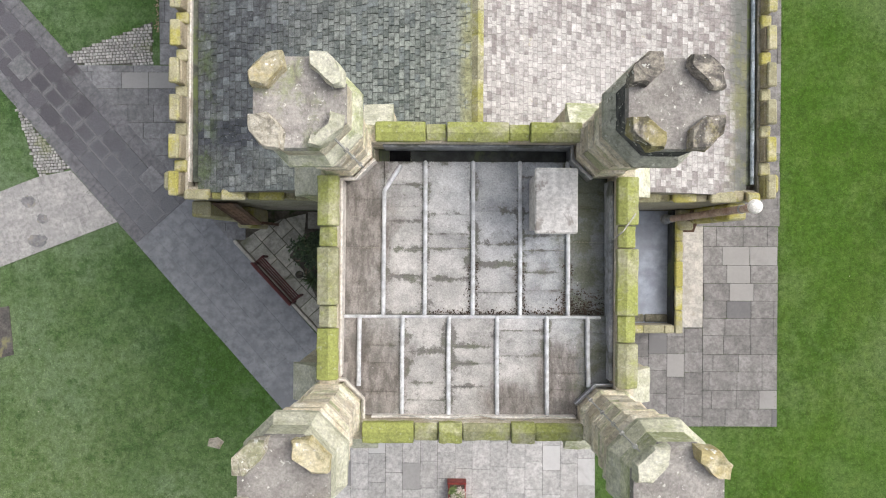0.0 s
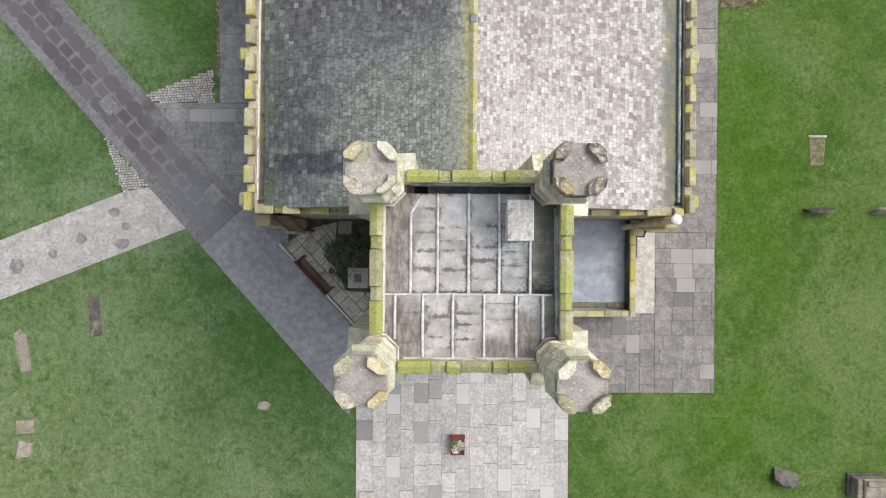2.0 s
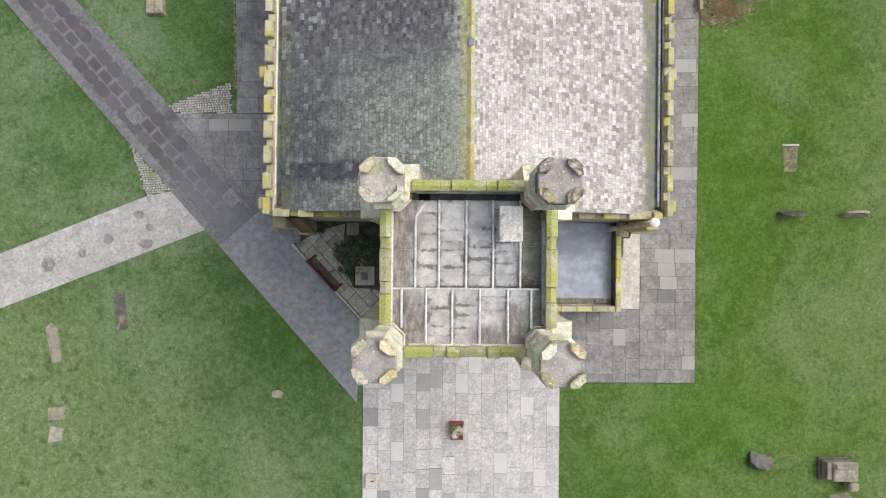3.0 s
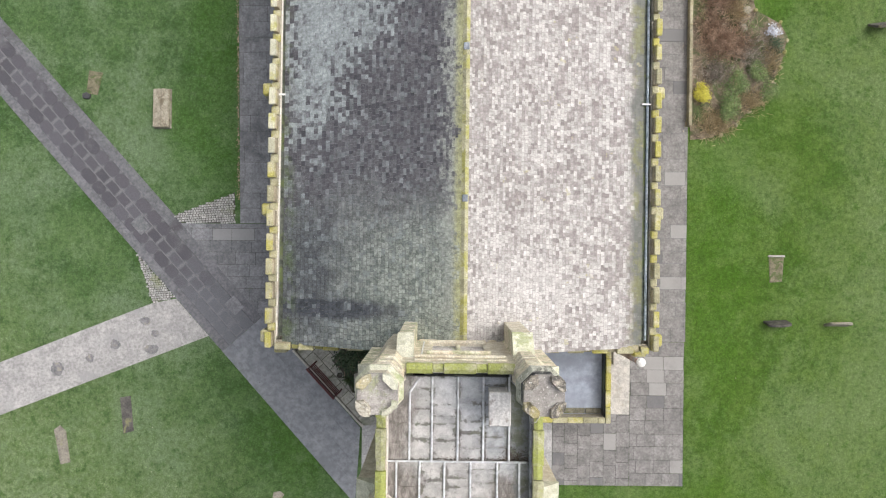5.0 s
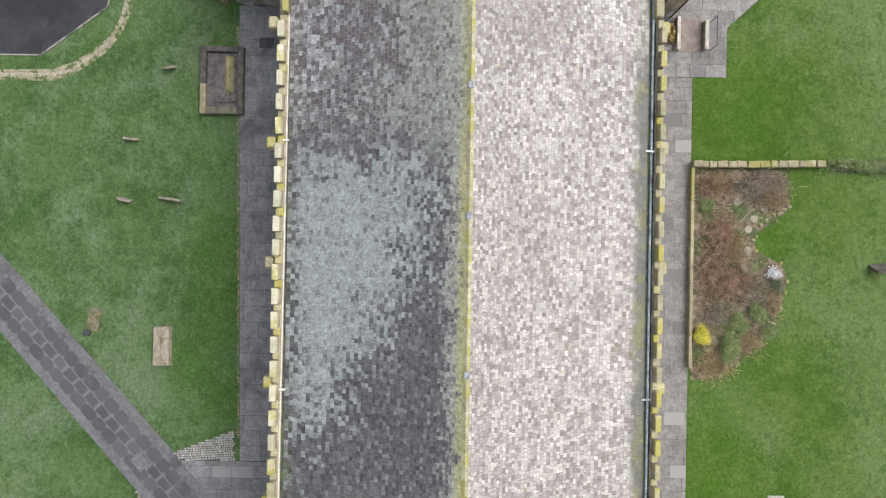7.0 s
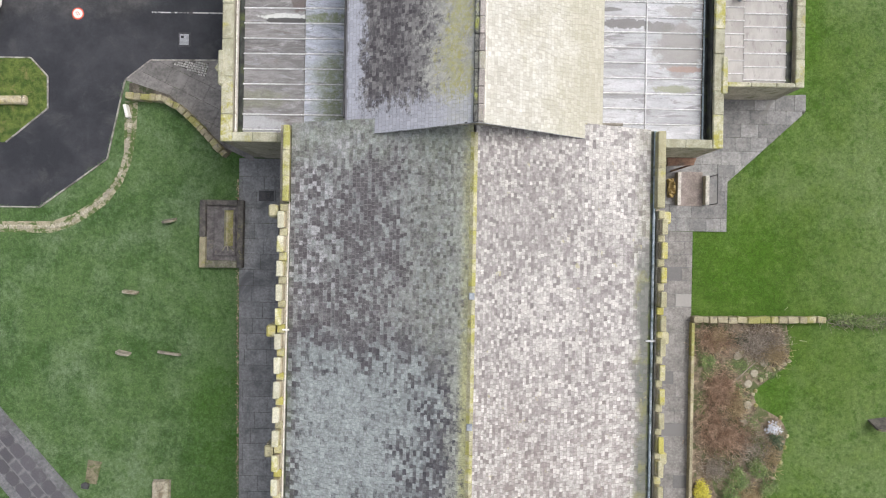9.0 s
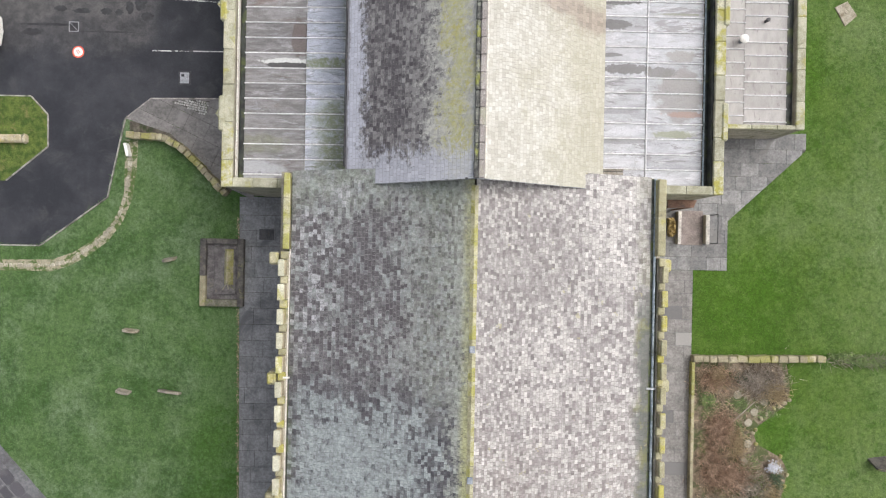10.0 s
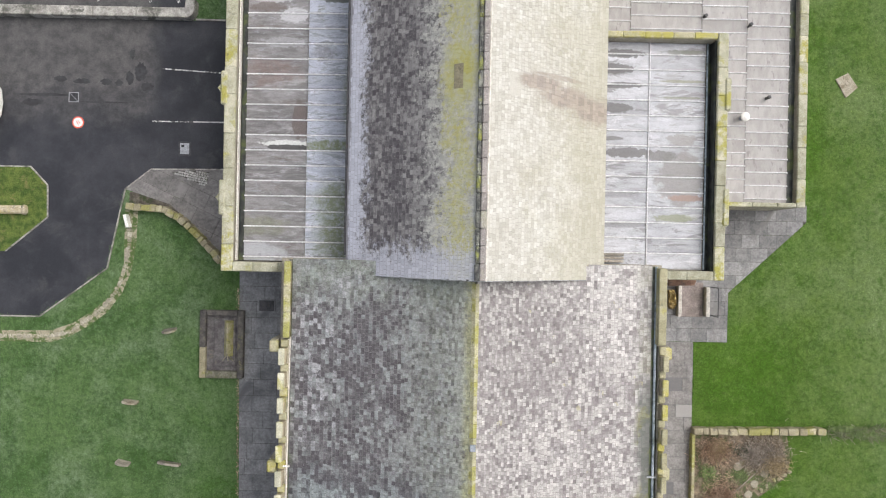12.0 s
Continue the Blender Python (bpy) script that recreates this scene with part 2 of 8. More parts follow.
    colour = tinted(tree, scaled(tree, ramp(tree, grain(tree, p, 2.6, 7, 0.75), 0.3, 0.7), 0.80, 1.20), colour)
    colour = tinted(tree, scaled(tree, ramp(tree, grain(tree, p, 9.0, 8, 0.82), 0.32, 0.68), 0.62, 1.38), colour)
    fine = grain(tree, p, 30, 5, 0.75)
    colour = tinted(tree, scaled(tree, fine, 0.66, 1.34), colour)
    finish(tree, colour, scaled(tree, r2, 0.45, 0.75), fine, 0.35, 0.01)
    return mat


def stretched_x(tree, p, x0, reach):
    """How far a place lies from the line x = x0, in units of reach."""
    n = tree.nodes.new("ShaderNodeSeparateXYZ")
    tree.links.new(p, n.inputs[0])
    d = sums(tree, "ABSOLUTE", sums(tree, "SUBTRACT", n.outputs["X"], x0), 0.0)
    return sums(tree, "DIVIDE", d, reach)


def slate_nave_east():
    mat, tree = nodes_of("bleached_slate")
    p, r = place_of(tree), each(tree)
    r2 = own_number(tree, r)
    split = tree.nodes.new("ShaderNodeSeparateXYZ")
    tree.links.new(p, split.inputs[0])
    x, y = split.outputs["X"], split.outputs["Y"]
    rim = slate_rim(tree, p, 0.17)
    share = sums(tree, "ADD", sums(tree, "ADD", wobble(tree, p, 0.6, 1.5), wobble(tree, p, 3.0, 0.9)), 0.44)
    share = sums(tree, "ADD", share, sums(tree, "MULTIPLY", blob(tree, p, 2.2, 3.6, 2.4, 2.2, 0.7, 1.2), 0.4))
    share = sums(tree, "ADD", share, sums(tree, "MULTIPLY", blob(tree, p, 6.0, 26.6, 1.6, 1.6, 0.7, 1.2), 0.3))
    share = sums(tree, "SUBTRACT", share, sums(tree, "MULTIPLY", blob(tree, p, 2.0, 25.2, 2.2, 2.0, 0.8, 1.5), 0.22))
    pink = ramp(tree, sums(tree, "ADD", y, wobble(tree, p, 0.4, 12.0)), 22.0, 14.0)
    dull = mixed(tree, r2, mixed(tree, pink, (0.178, 0.162, 0.164), (0.205, 0.182, 0.176)), mixed(tree, pink, (0.335, 0.315, 0.316), (0.365, 0.335, 0.325)))
    white = mixed(tree, r2, (0.43, 0.412, 0.40), (0.59, 0.575, 0.56))
    colour = mixed(tree, mosaic(tree, sums(tree, "ADD", share, wobble(tree, stretched(tree, p, (1.3, 0.8, 1.0)), 7.0, 1.5, 0.75)), r, 0.46), dull, white)
    colour = tinted(tree, scaled(tree, ramp(tree, grain(tree, p, 9.0, 8, 0.8), 0.32, 0.68), 0.70, 1.26), colour)
    colour = mixed(tree, sums(tree, "MULTIPLY", rim, 0.5), colour, (0.205, 0.185, 0.178))
    # damp dark slates and yellow-green moss along the gutter
    damp = ramp(tree, sums(tree, "ADD", stretched_x(tree, p, 7.45, 1.0), wobble(tree, p, 1.1, 1.3)), 0.85, 0.35)
    damp = sums(tree, "MULTIPLY", damp, scaled(tree, ramp(tree, sums(tree, "ADD", y, wobble(tree, p, 0.7, 3.0)), 22.5, 24.5), 0.85, 0.25))
    colour = mixed(tree, damp, colour, mixed(tree, ramp(tree, grain(tree, p, 0.9, 5, 0.7), 0.46, 0.60), (0.115, 0.125, 0.112), (0.17, 0.18, 0.075)))
    spot = ramp(tree, grain(tree, p, 2.2, 5, 0.6), 0.665, 0.70)
    colour = mixed(tree, sums(tree, "MULTIPLY", spot, 0.5), colour, (0.42, 0.385, 0.20))
    fine = grain(tree, p, 26, 5, 0.75)
    colour = tinted(tree, scaled(tree, fine, 0.76, 1.22), colour)
    finish(tree, colour, scaled(tree, r2, 0.5, 0.8), fine, 0.35, 0.01)
    return mat


def slate_chancel_west():
    mat, tree = nodes_of("dark_lichened_slate")
    p, r = place_of(tree), each(tree)
    r2 = own_number(tree, r)
    split = tree.nodes.new("ShaderNodeSeparateXYZ")
    tree.links.new(p, split.inputs[0])
    x, y = split.outputs["X"], split.outputs["Y"]
    rim = slate_rim(tree, p, 0.16, 4.0)
    colour = mixed(tree, r, (0.080, 0.073, 0.083), (0.132, 0.122, 0.134))
    # grey scurf, slate by slate and in short streaks, thicker towards the ridge
    rise = ramp(tree, sums(tree, "ADD", x, wobble(tree, p, 1.0, 1.6)), -2.4, -0.2)
    share = sums(tree, "ADD", sums(tree, "ADD", wobble(tree, p, 1.1, 1.5), wobble(tree, stretched(tree, p, (1.5, 0.8, 1.0)), 6.5, 3.4, 0.8)), sums(tree, "ADD", sums(tree, "MULTIPLY", rise, 0.5), 0.34))
    colour = mixed(tree, sums(tree, "MULTIPLY", mosaic(tree, share, r2, 0.5), 0.85), colour, mixed(tree, r, (0.27, 0.262, 0.265), (0.40, 0.392, 0.385)))
    colour = mixed(tree, sums(tree, "MULTIPLY", rim, 0.32), colour, (0.235, 0.228, 0.225))
    # pale cream crust, then yellow beside the ridge
    near = sums(tree, "ADD", x, sums(tree, "ADD", wobble(tree, stretched(tree, p, (0.5, 1.5, 1.0)), 1.5, 4.0), wobble(tree, p, 8.0, 4.0, 0.8)))
    crust = ramp(tree, near, -1.3, -0.5)
    colour = mixed(tree, sums(tree, "MULTIPLY", crust, 0.85), colour, mixed(tree, ramp(tree, grain(tree, p, 5.0, 6, 0.75), 0.4, 0.6), (0.42, 0.42, 0.40), (0.62, 0.618, 0.575)))
    gold = sums(tree, "MULTIPLY", ramp(tree, sums(tree, "ADD", stretched_x(tree, p, -0.08, 0.55), sums(tree, "ADD", wobble(tree, p, 0.9, 4.0), wobble(tree, p, 6.0, 4.5, 0.8))), 1.15, 0.35), scaled(tree, ramp(tree, grain(tree, p, 5.5, 7, 0.8), 0.38, 0.6), 0.25, 0.85))
    gold = sums(tree, "MAXIMUM", gold, sums(tree, "MULTIPLY", blob(tree, p, -0.05, 34.3, 0.55, 1.0, 0.5, 1.8, 3.0), 0.9))
    colour = mixed(tree, gold, colour, mixed(tree, ramp(tree, grain(tree, p, 3.5, 6, 0.75), 0.42, 0.62), (0.50, 0.505, 0.26), (0.49, 0.455, 0.11)))
    # lilac-white slates along the eave and the south verge
    edge = ramp(tree, sums(tree, "ADD", stretched_x(tree, p, -3.95, 0.62), sums(tree, "ADD", wobble(tree, p, 1.0, 2.0), wobble(tree, p, 4.5, 3.0, 0.8))), 1.05, 0.55)
    foot = ramp(tree, sums(tree, "ADD", y, sums(tree, "ADD", wobble(tree, stretched(tree, p, (2.0, 0.5, 1.0)), 2.4, 3.2, 0.8), wobble(tree, p, 7.0, 2.6, 0.8))), 28.75, 28.2)
    ash = mixed(tree, r, (0.53, 0.545, 0.63), (0.63, 0.645, 0.73))
    ash = mixed(tree, sums(tree, "MULTIPLY", rim, 0.6), ash, (0.27, 0.27, 0.30))
    colour = mixed(tree, sums(tree, "MULTIPLY", sums(tree, "MAXIMUM", edge, sums(tree, "MULTIPLY", foot, 0.85)), 0.9), colour, ash)
    dirt = ramp(tree, sums(tree, "ADD", stretched_x(tree, p, -4.15, 0.22), wobble(tree, p, 2.0, 1.4)), 0.8, 0.5)
    colour = mixed(tree, sums(tree, "MULTIPLY", dirt, 0.7), colour, (0.13, 0.125, 0.13))
    speck = ramp(tree, grain(tree, p, 13, 4, 0.65), 0.66, 0.70)
    colour = mixed(tree, sums(tree, "MULTIPLY", speck, 0.7), colour, (0.55, 0.54, 0.47))
    fine = grain(tree, p, 30, 6, 0.8)
    finish(tree, tinted(tree, scaled(tree, fine, 0.66, 1.34), colour), 0.6, fine, 0.35, 0.01)
    return mat


def slate_chancel_east():
    mat, tree = nodes_of("cream_stone_slate")
    p, r = place_of(tree), each(tree)
    r2 = own_number(tree, r)
    rim = slate_rim(tree, p, 0.16, 3.5)
    share = sums(tree, "ADD", sums(tree, "ADD", wobble(tree, p, 0.7, 2.2), wobble(tree, p, 8.0, 2.4, 0.85)), 0.58)
    colour = mixed(tree, mosaic(tree, share, r, 0.75), mixed(tree, r2, (0.415, 0.40, 0.355), (0.47, 0.455, 0.405)), mixed(tree, r2, (0.55, 0.545, 0.505), (0.635, 0.63, 0.595)))
    olive = ramp(tree, sums(tree, "ADD", stretched_x(tree, p, 5.4, 4.6), sums(tree, "ADD", wobble(tree, p, 0.6, 1.8), wobble(tree, p, 7.0, 1.4, 0.8))), 0.75, 0.1)
    colour = mixed(tree, sums(tree, "MULTIPLY", olive, 0.5), colour, (0.375, 0.355, 0.25))
    colour = mixed(tree, sums(tree, "MULTIPLY", rim, 0.42), colour, (0.33, 0.312, 0.265))
    # a rusty run below the hatch, spreading towards the eave
    rust = sums(tree, "MAXIMUM", blob(tree, p, 2.7, 34.2, 0.85, 0.28, 0.3, 1.0, 2.5), sums(tree, "MAXIMUM", blob(tree, p, 3.7, 33.85, 1.0, 0.38, 0.4, 1.1, 2.5), blob(tree, p, 4.8, 33.55, 0.9, 0.5, 0.5, 1.1, 2.5)))
    rust = sums(tree, "MAXIMUM", rust, sums(tree, "MULTIPLY", blob(tree, p, 3.3, 34.5, 1.0, 0.09, 0.4, 0.8, 2.5), 0.8))
    colour = mixed(tree, sums(tree, "MULTIPLY", rust, 0.72), colour, mixed(tree, r, (0.215, 0.172, 0.145), (0.39, 0.325, 0.28)))
    fine = grain(tree, p, 26, 6, 0.8)
    finish(tree, tinted(tree, scaled(tree, fine, 0.74, 1.26), colour), 0.75, fine, 0.35, 0.01)
    return mat


def aisle_lead(name, low, high, patches, streaks, rough=0.45, rim=0.5, vary=0.16):
    """Aisle lead in long sheets: streaked tone, dirt and shadow lines painted against the rolls, then ragged patches
    (x, y, rx, ry, sharp, amount, colour).
    """
    mat, tree = nodes_of(name)
    p, r = place_of(tree), each(tree)
    shift = tree.nodes.new("ShaderNodeVectorMath")
    shift.operation = "ADD"
    tree.links.new(p, shift.inputs[0])
    tree.links.new(sums(tree, "MULTIPLY", r, 31.0), shift.inputs[1])
    q = stretched(tree, shift.outputs[0], (0.55, 2.2, 1.0))
    colour = mixed(tree, ramp(tree, grain(tree, q, 2.0, 7, 0.72, 0.5), 0.34, 0.66), low, high)
    colour = tinted(tree, scaled(tree, r, 1 - vary, 1 + vary), colour)
    for scale, lo, hi, amount, tint in streaks:
        colour = mixed(tree, sums(tree, "MULTIPLY", ramp(tree, grain(tree, q, scale, 7, 0.68, 0.7), lo, hi), amount), colour, tint)
    for x, y, rx, ry, soft, amount, tint in patches:
        inner = scaled(tree, ramp(tree, grain(tree, p, 4.5, 7, 0.8), 0.36, 0.56), 0.35, 1.0) if soft >= 0.3 else 1.0
        colour = mixed(tree, sums(tree, "MULTIPLY", sums(tree, "MULTIPLY", blob(tree, p, x, y, rx, ry, soft, 1.7, max(1.5, min(5.0, 0.9 / ry))), inner), amount), colour, tint)
    g = tree.nodes.new("ShaderNodeSeparateXYZ")
    tree.links.new(tree.nodes.new("ShaderNodeTexCoord").outputs["Generated"], g.inputs[0])
    # dark sheet edges carry grime and the rolls' shadow lines
    near = sums(tree, "ADD", g.outputs["Y"], wobble(tree, stretched(tree, p, (0.8, 1.2, 1.0)), 4.0, 0.7, 0.8))
    grime_shade = sums(tree, "MAXIMUM", ramp(tree, near, 0.16, 0.02), sums(tree, "MULTIPLY", ramp(tree, near, 0.94, 1.04), 0.7))
    colour = mixed(tree, sums(tree, "MULTIPLY", grime_shade, rim), colour, (0.095, 0.095, 0.085))
    dot = ramp(tree, grain(tree, p, 11, 4, 0.7), 0.64, 0.68)
    colour = mixed(tree, sums(tree, "MULTIPLY", dot, 0.45), colour, (0.10, 0.10, 0.095))
    fine = grain(tree, p, 26, 6, 0.75)
    finish(tree, tinted(tree, scaled(tree, ramp(tree, fine, 0.3, 0.7), 0.80, 1.20), colour), rough, fine, 0.25, 0.006)
    return mat


def slanted(tree, p, degrees, scale):
    n = tree.nodes.new("ShaderNodeMapping")
    n.inputs["Rotation"].default_value[2] = radians(degrees)
    n.inputs["Scale"].default_value = scale
    tree.links.new(p, n.inputs["Vector"])
    return n.outputs[0]


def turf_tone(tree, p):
    """The lawn's drifting greens: a bluish haze tint painted over the west, brighter in the east, lush beside the
    paving, paler in the south-west and far east.
    """
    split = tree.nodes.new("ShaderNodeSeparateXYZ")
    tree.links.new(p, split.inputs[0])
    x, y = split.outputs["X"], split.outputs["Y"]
    # shifts the greens from west to east; the western haze is in their colour
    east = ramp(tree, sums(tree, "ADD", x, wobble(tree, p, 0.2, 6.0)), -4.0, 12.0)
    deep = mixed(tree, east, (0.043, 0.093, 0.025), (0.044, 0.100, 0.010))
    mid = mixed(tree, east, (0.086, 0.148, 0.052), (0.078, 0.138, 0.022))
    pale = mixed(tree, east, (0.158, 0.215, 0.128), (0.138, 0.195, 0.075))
    colour = mixed(tree, ramp(tree, sums(tree, "ADD", grain(tree, p, 0.30, 8, 0.72), wobble(tree, p, 2.4, 0.35)), 0.32, 0.64), deep, mid)
    drift = sums(tree, "ADD", grain(tree, p, 0.17, 7, 0.68, 0.4), wobble(tree, p, 3.0, 0.4, 0.8))
    colour = mixed(tree, sums(tree, "MULTIPLY", ramp(tree, drift, 0.42, 0.68), 0.8), colour, pale)
    thin = ramp(tree, sums(tree, "ADD", sums(tree, "ADD", x, y), wobble(tree, p, 0.25, 22.0)), -9.0, -26.0)
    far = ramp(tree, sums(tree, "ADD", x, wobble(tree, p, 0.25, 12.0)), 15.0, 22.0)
    pale_mask = sums(tree, "MAXIMUM", thin, sums(tree, "MULTIPLY", far, 0.55))
    colour = mixed(tree, sums(tree, "MULTIPLY", pale_mask, 0.7), colour, mixed(tree, ramp(tree, grain(tree, p, 2.6, 7, 0.8), 0.40, 0.62), (0.115, 0.172, 0.062), (0.215, 0.268, 0.135)))
    lush = blob(tree, p, -10.4, 17.0, 1.5, 8.0, 0.7, 1.3, 0.5)
    for bx, by, rx, ry in ((-11.0, 9.6, 2.2, 2.6), (-6.2, -3.4, 2.6, 2.6), (12.6, 4.5, 1.6, 6.0), (12.6, -7.0, 3.5, 1.6), (13.2, 23.4, 2.0, 2.2), (15.8, 34.0, 0.9, 5.0), (14.9, 16.9, 1.2, 0.9)):
        lush = sums(tree, "MAXIMUM", lush, blob(tree, p, bx, by, rx, ry, 0.7, 1.3, 0.5))
    colour = mixed(tree, sums(tree, "MULTIPLY", lush, 0.5), colour, mixed(tree, east, (0.052, 0.128, 0.014), (0.055, 0.132, 0.008)))
    blotch = grain(tree, p, 1.3, 7, 0.72)
    colour = mixed(tree, sums(tree, "MULTIPLY", ramp(tree, blotch, 0.50, 0.66), 0.55), colour, mixed(tree, east, (0.118, 0.180, 0.085), (0.112, 0.175, 0.040)))
    colour = mixed(tree, sums(tree, "MULTIPLY", ramp(tree, blotch, 0.46, 0.34), 0.55), colour, mixed(tree, east, (0.040, 0.092, 0.020), (0.045, 0.105, 0.010)))
    rake = grain(tree, slanted(tree, p, 32, (2.2, 0.7, 1.0)), 2.2, 7, 0.75)
    return tinted(tree, scaled(tree, ramp(tree, rake, 0.32, 0.68), 0.92, 1.08), colour)


def lawn():
    mat, tree = nodes_of("mown_grass")
    p = place_of(tree)
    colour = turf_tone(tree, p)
    tuft = grain(tree, p, 6.0, 8, 0.78)
    fine = grain(tree, p, 19, 7, 0.82)
    colour = tinted(tree, scaled(tree, ramp(tree, tuft, 0.32, 0.68), 0.74, 1.24), colour)
    colour = tinted(tree, scaled(tree, ramp(tree, fine, 0.32, 0.68), 0.74, 1.24), colour)
    fallen = ramp(tree, grain(tree, p, 5.0, 3, 0.5), 0.765, 0.775)
    colour = mixed(tree, sums(tree, "MULTIPLY", fallen, 0.8), colour, (0.48, 0.46, 0.36))
    finish(tree, colour, 0.9, tuft, 0.45, 0.03, spec=0.2)
    return mat


def blades_mat():
    mat, tree = nodes_of("grass_blade")
    p, r = place_of(tree), each(tree)
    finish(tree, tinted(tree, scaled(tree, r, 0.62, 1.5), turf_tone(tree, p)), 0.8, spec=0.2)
    return mat


def stone_mat(name, buff, pale, moss, moss_at, scale=2.2, dirt=(0.10, 0.095, 0.08), dirt_at=(0.58, 0.72), splash=0.5):
    """Weathered sandstone with lichen, soot and bird lime."""
    mat, tree = nodes_of(name)
    p, r = place_of(tree), each(tree)
    colour = mixed(tree, ramp(tree, grain(tree, p, scale, 6, 0.65), 0.35, 0.65), buff, pale)
    colour = tinted(tree, scaled(tree, r, 0.8, 1.2), colour)
    colour = mixed(tree, ramp(tree, sums(tree, "ADD", grain(tree, p, 1.6, 6, 0.7), sums(tree, "MULTIPLY", sums(tree, "SUBTRACT", r, 0.5), 0.25)), *moss_at), colour, moss)
    colour = mixed(tree, sums(tree, "MULTIPLY", ramp(tree, grain(tree, p, 2.7, 6, 0.7, 0.8), *dirt_at), 0.7), colour, dirt)
    colour = mixed(tree, sums(tree, "MULTIPLY", ramp(tree, grain(tree, p, 15, 4, 0.6), 0.625, 0.665), splash), colour, (0.75, 0.75, 0.70))
    fine = grain(tree, p, 24, 7, 0.75)
    pit = ramp(tree, grain(tree, p, 9, 7, 0.8), 0.40, 0.35)
    colour = mixed(tree, sums(tree, "MULTIPLY", pit, 0.45), colour, dirt)
    finish(tree, tinted(tree, scaled(tree, ramp(tree, fine, 0.3, 0.7), 0.74, 1.28), colour), 0.92, fine, 0.6, 0.02)
    return mat


def lead(name, a, b, stain, stain_at=(0.5, 0.62), rough=0.55, squash=(1, 1, 1), vary=0.15, extra=None, rim=0.0, warp=0.4):
    """Lead sheet: drifting tone, run-off stains, and dirt caught along the rolls and laps (rim)."""
    mat, tree = nodes_of(name)
    p, r = place_of(tree), each(tree)
    shift = tree.nodes.new("ShaderNodeVectorMath")
    shift.operation = "ADD"
    tree.links.new(p, shift.inputs[0])
    tree.links.new(sums(tree, "MULTIPLY", r, 37.0), shift.inputs[1])
    q = stretched(tree, shift.outputs[0], squash)
    colour = mixed(tree, ramp(tree, grain(tree, q, 1.3, 6, 0.65, 0.3), 0.36, 0.64), a, b)
    colour = tinted(tree, scaled(tree, r, 1 - vary, 1 + vary), colour)
    colour = mixed(tree, ramp(tree, grain(tree, q, 1.9, 7, 0.65, warp), *stain_at), colour, stain)
    if extra:
        colour = mixed(tree, sums(tree, "MULTIPLY", ramp(tree, grain(tree, q, 0.8, 6, 0.7), 0.58, 0.68), 0.7), colour, extra)
    if rim:
        g = tree.nodes.new("ShaderNodeSeparateXYZ")
        tree.links.new(tree.nodes.new("ShaderNodeTexCoord").outputs["Generated"], g.inputs[0])
        sides = [sums(tree, "ABSOLUTE", sums(tree, "SUBTRACT", g.outputs[k], 0.5), 0.0) for k in ("X", "Y")]
        far = sums(tree, "ADD", sums(tree, "MAXIMUM", sides[0], sums(tree, "MULTIPLY", sides[1], 0.93)), sums(tree, "MULTIPLY", sums(tree, "SUBTRACT", grain(tree, p, 3.0, 7, 0.75), 0.5), 0.55))
        colour = mixed(tree, sums(tree, "MULTIPLY", ramp(tree, far, 0.40, 0.52), rim), colour, stain)
    fine = grain(tree, p, 24, 6, 0.75)
    finish(tree, tinted(tree, scaled(tree, fine, 0.74, 1.26), colour), rough, fine, 0.25, 0.008)
    return mat


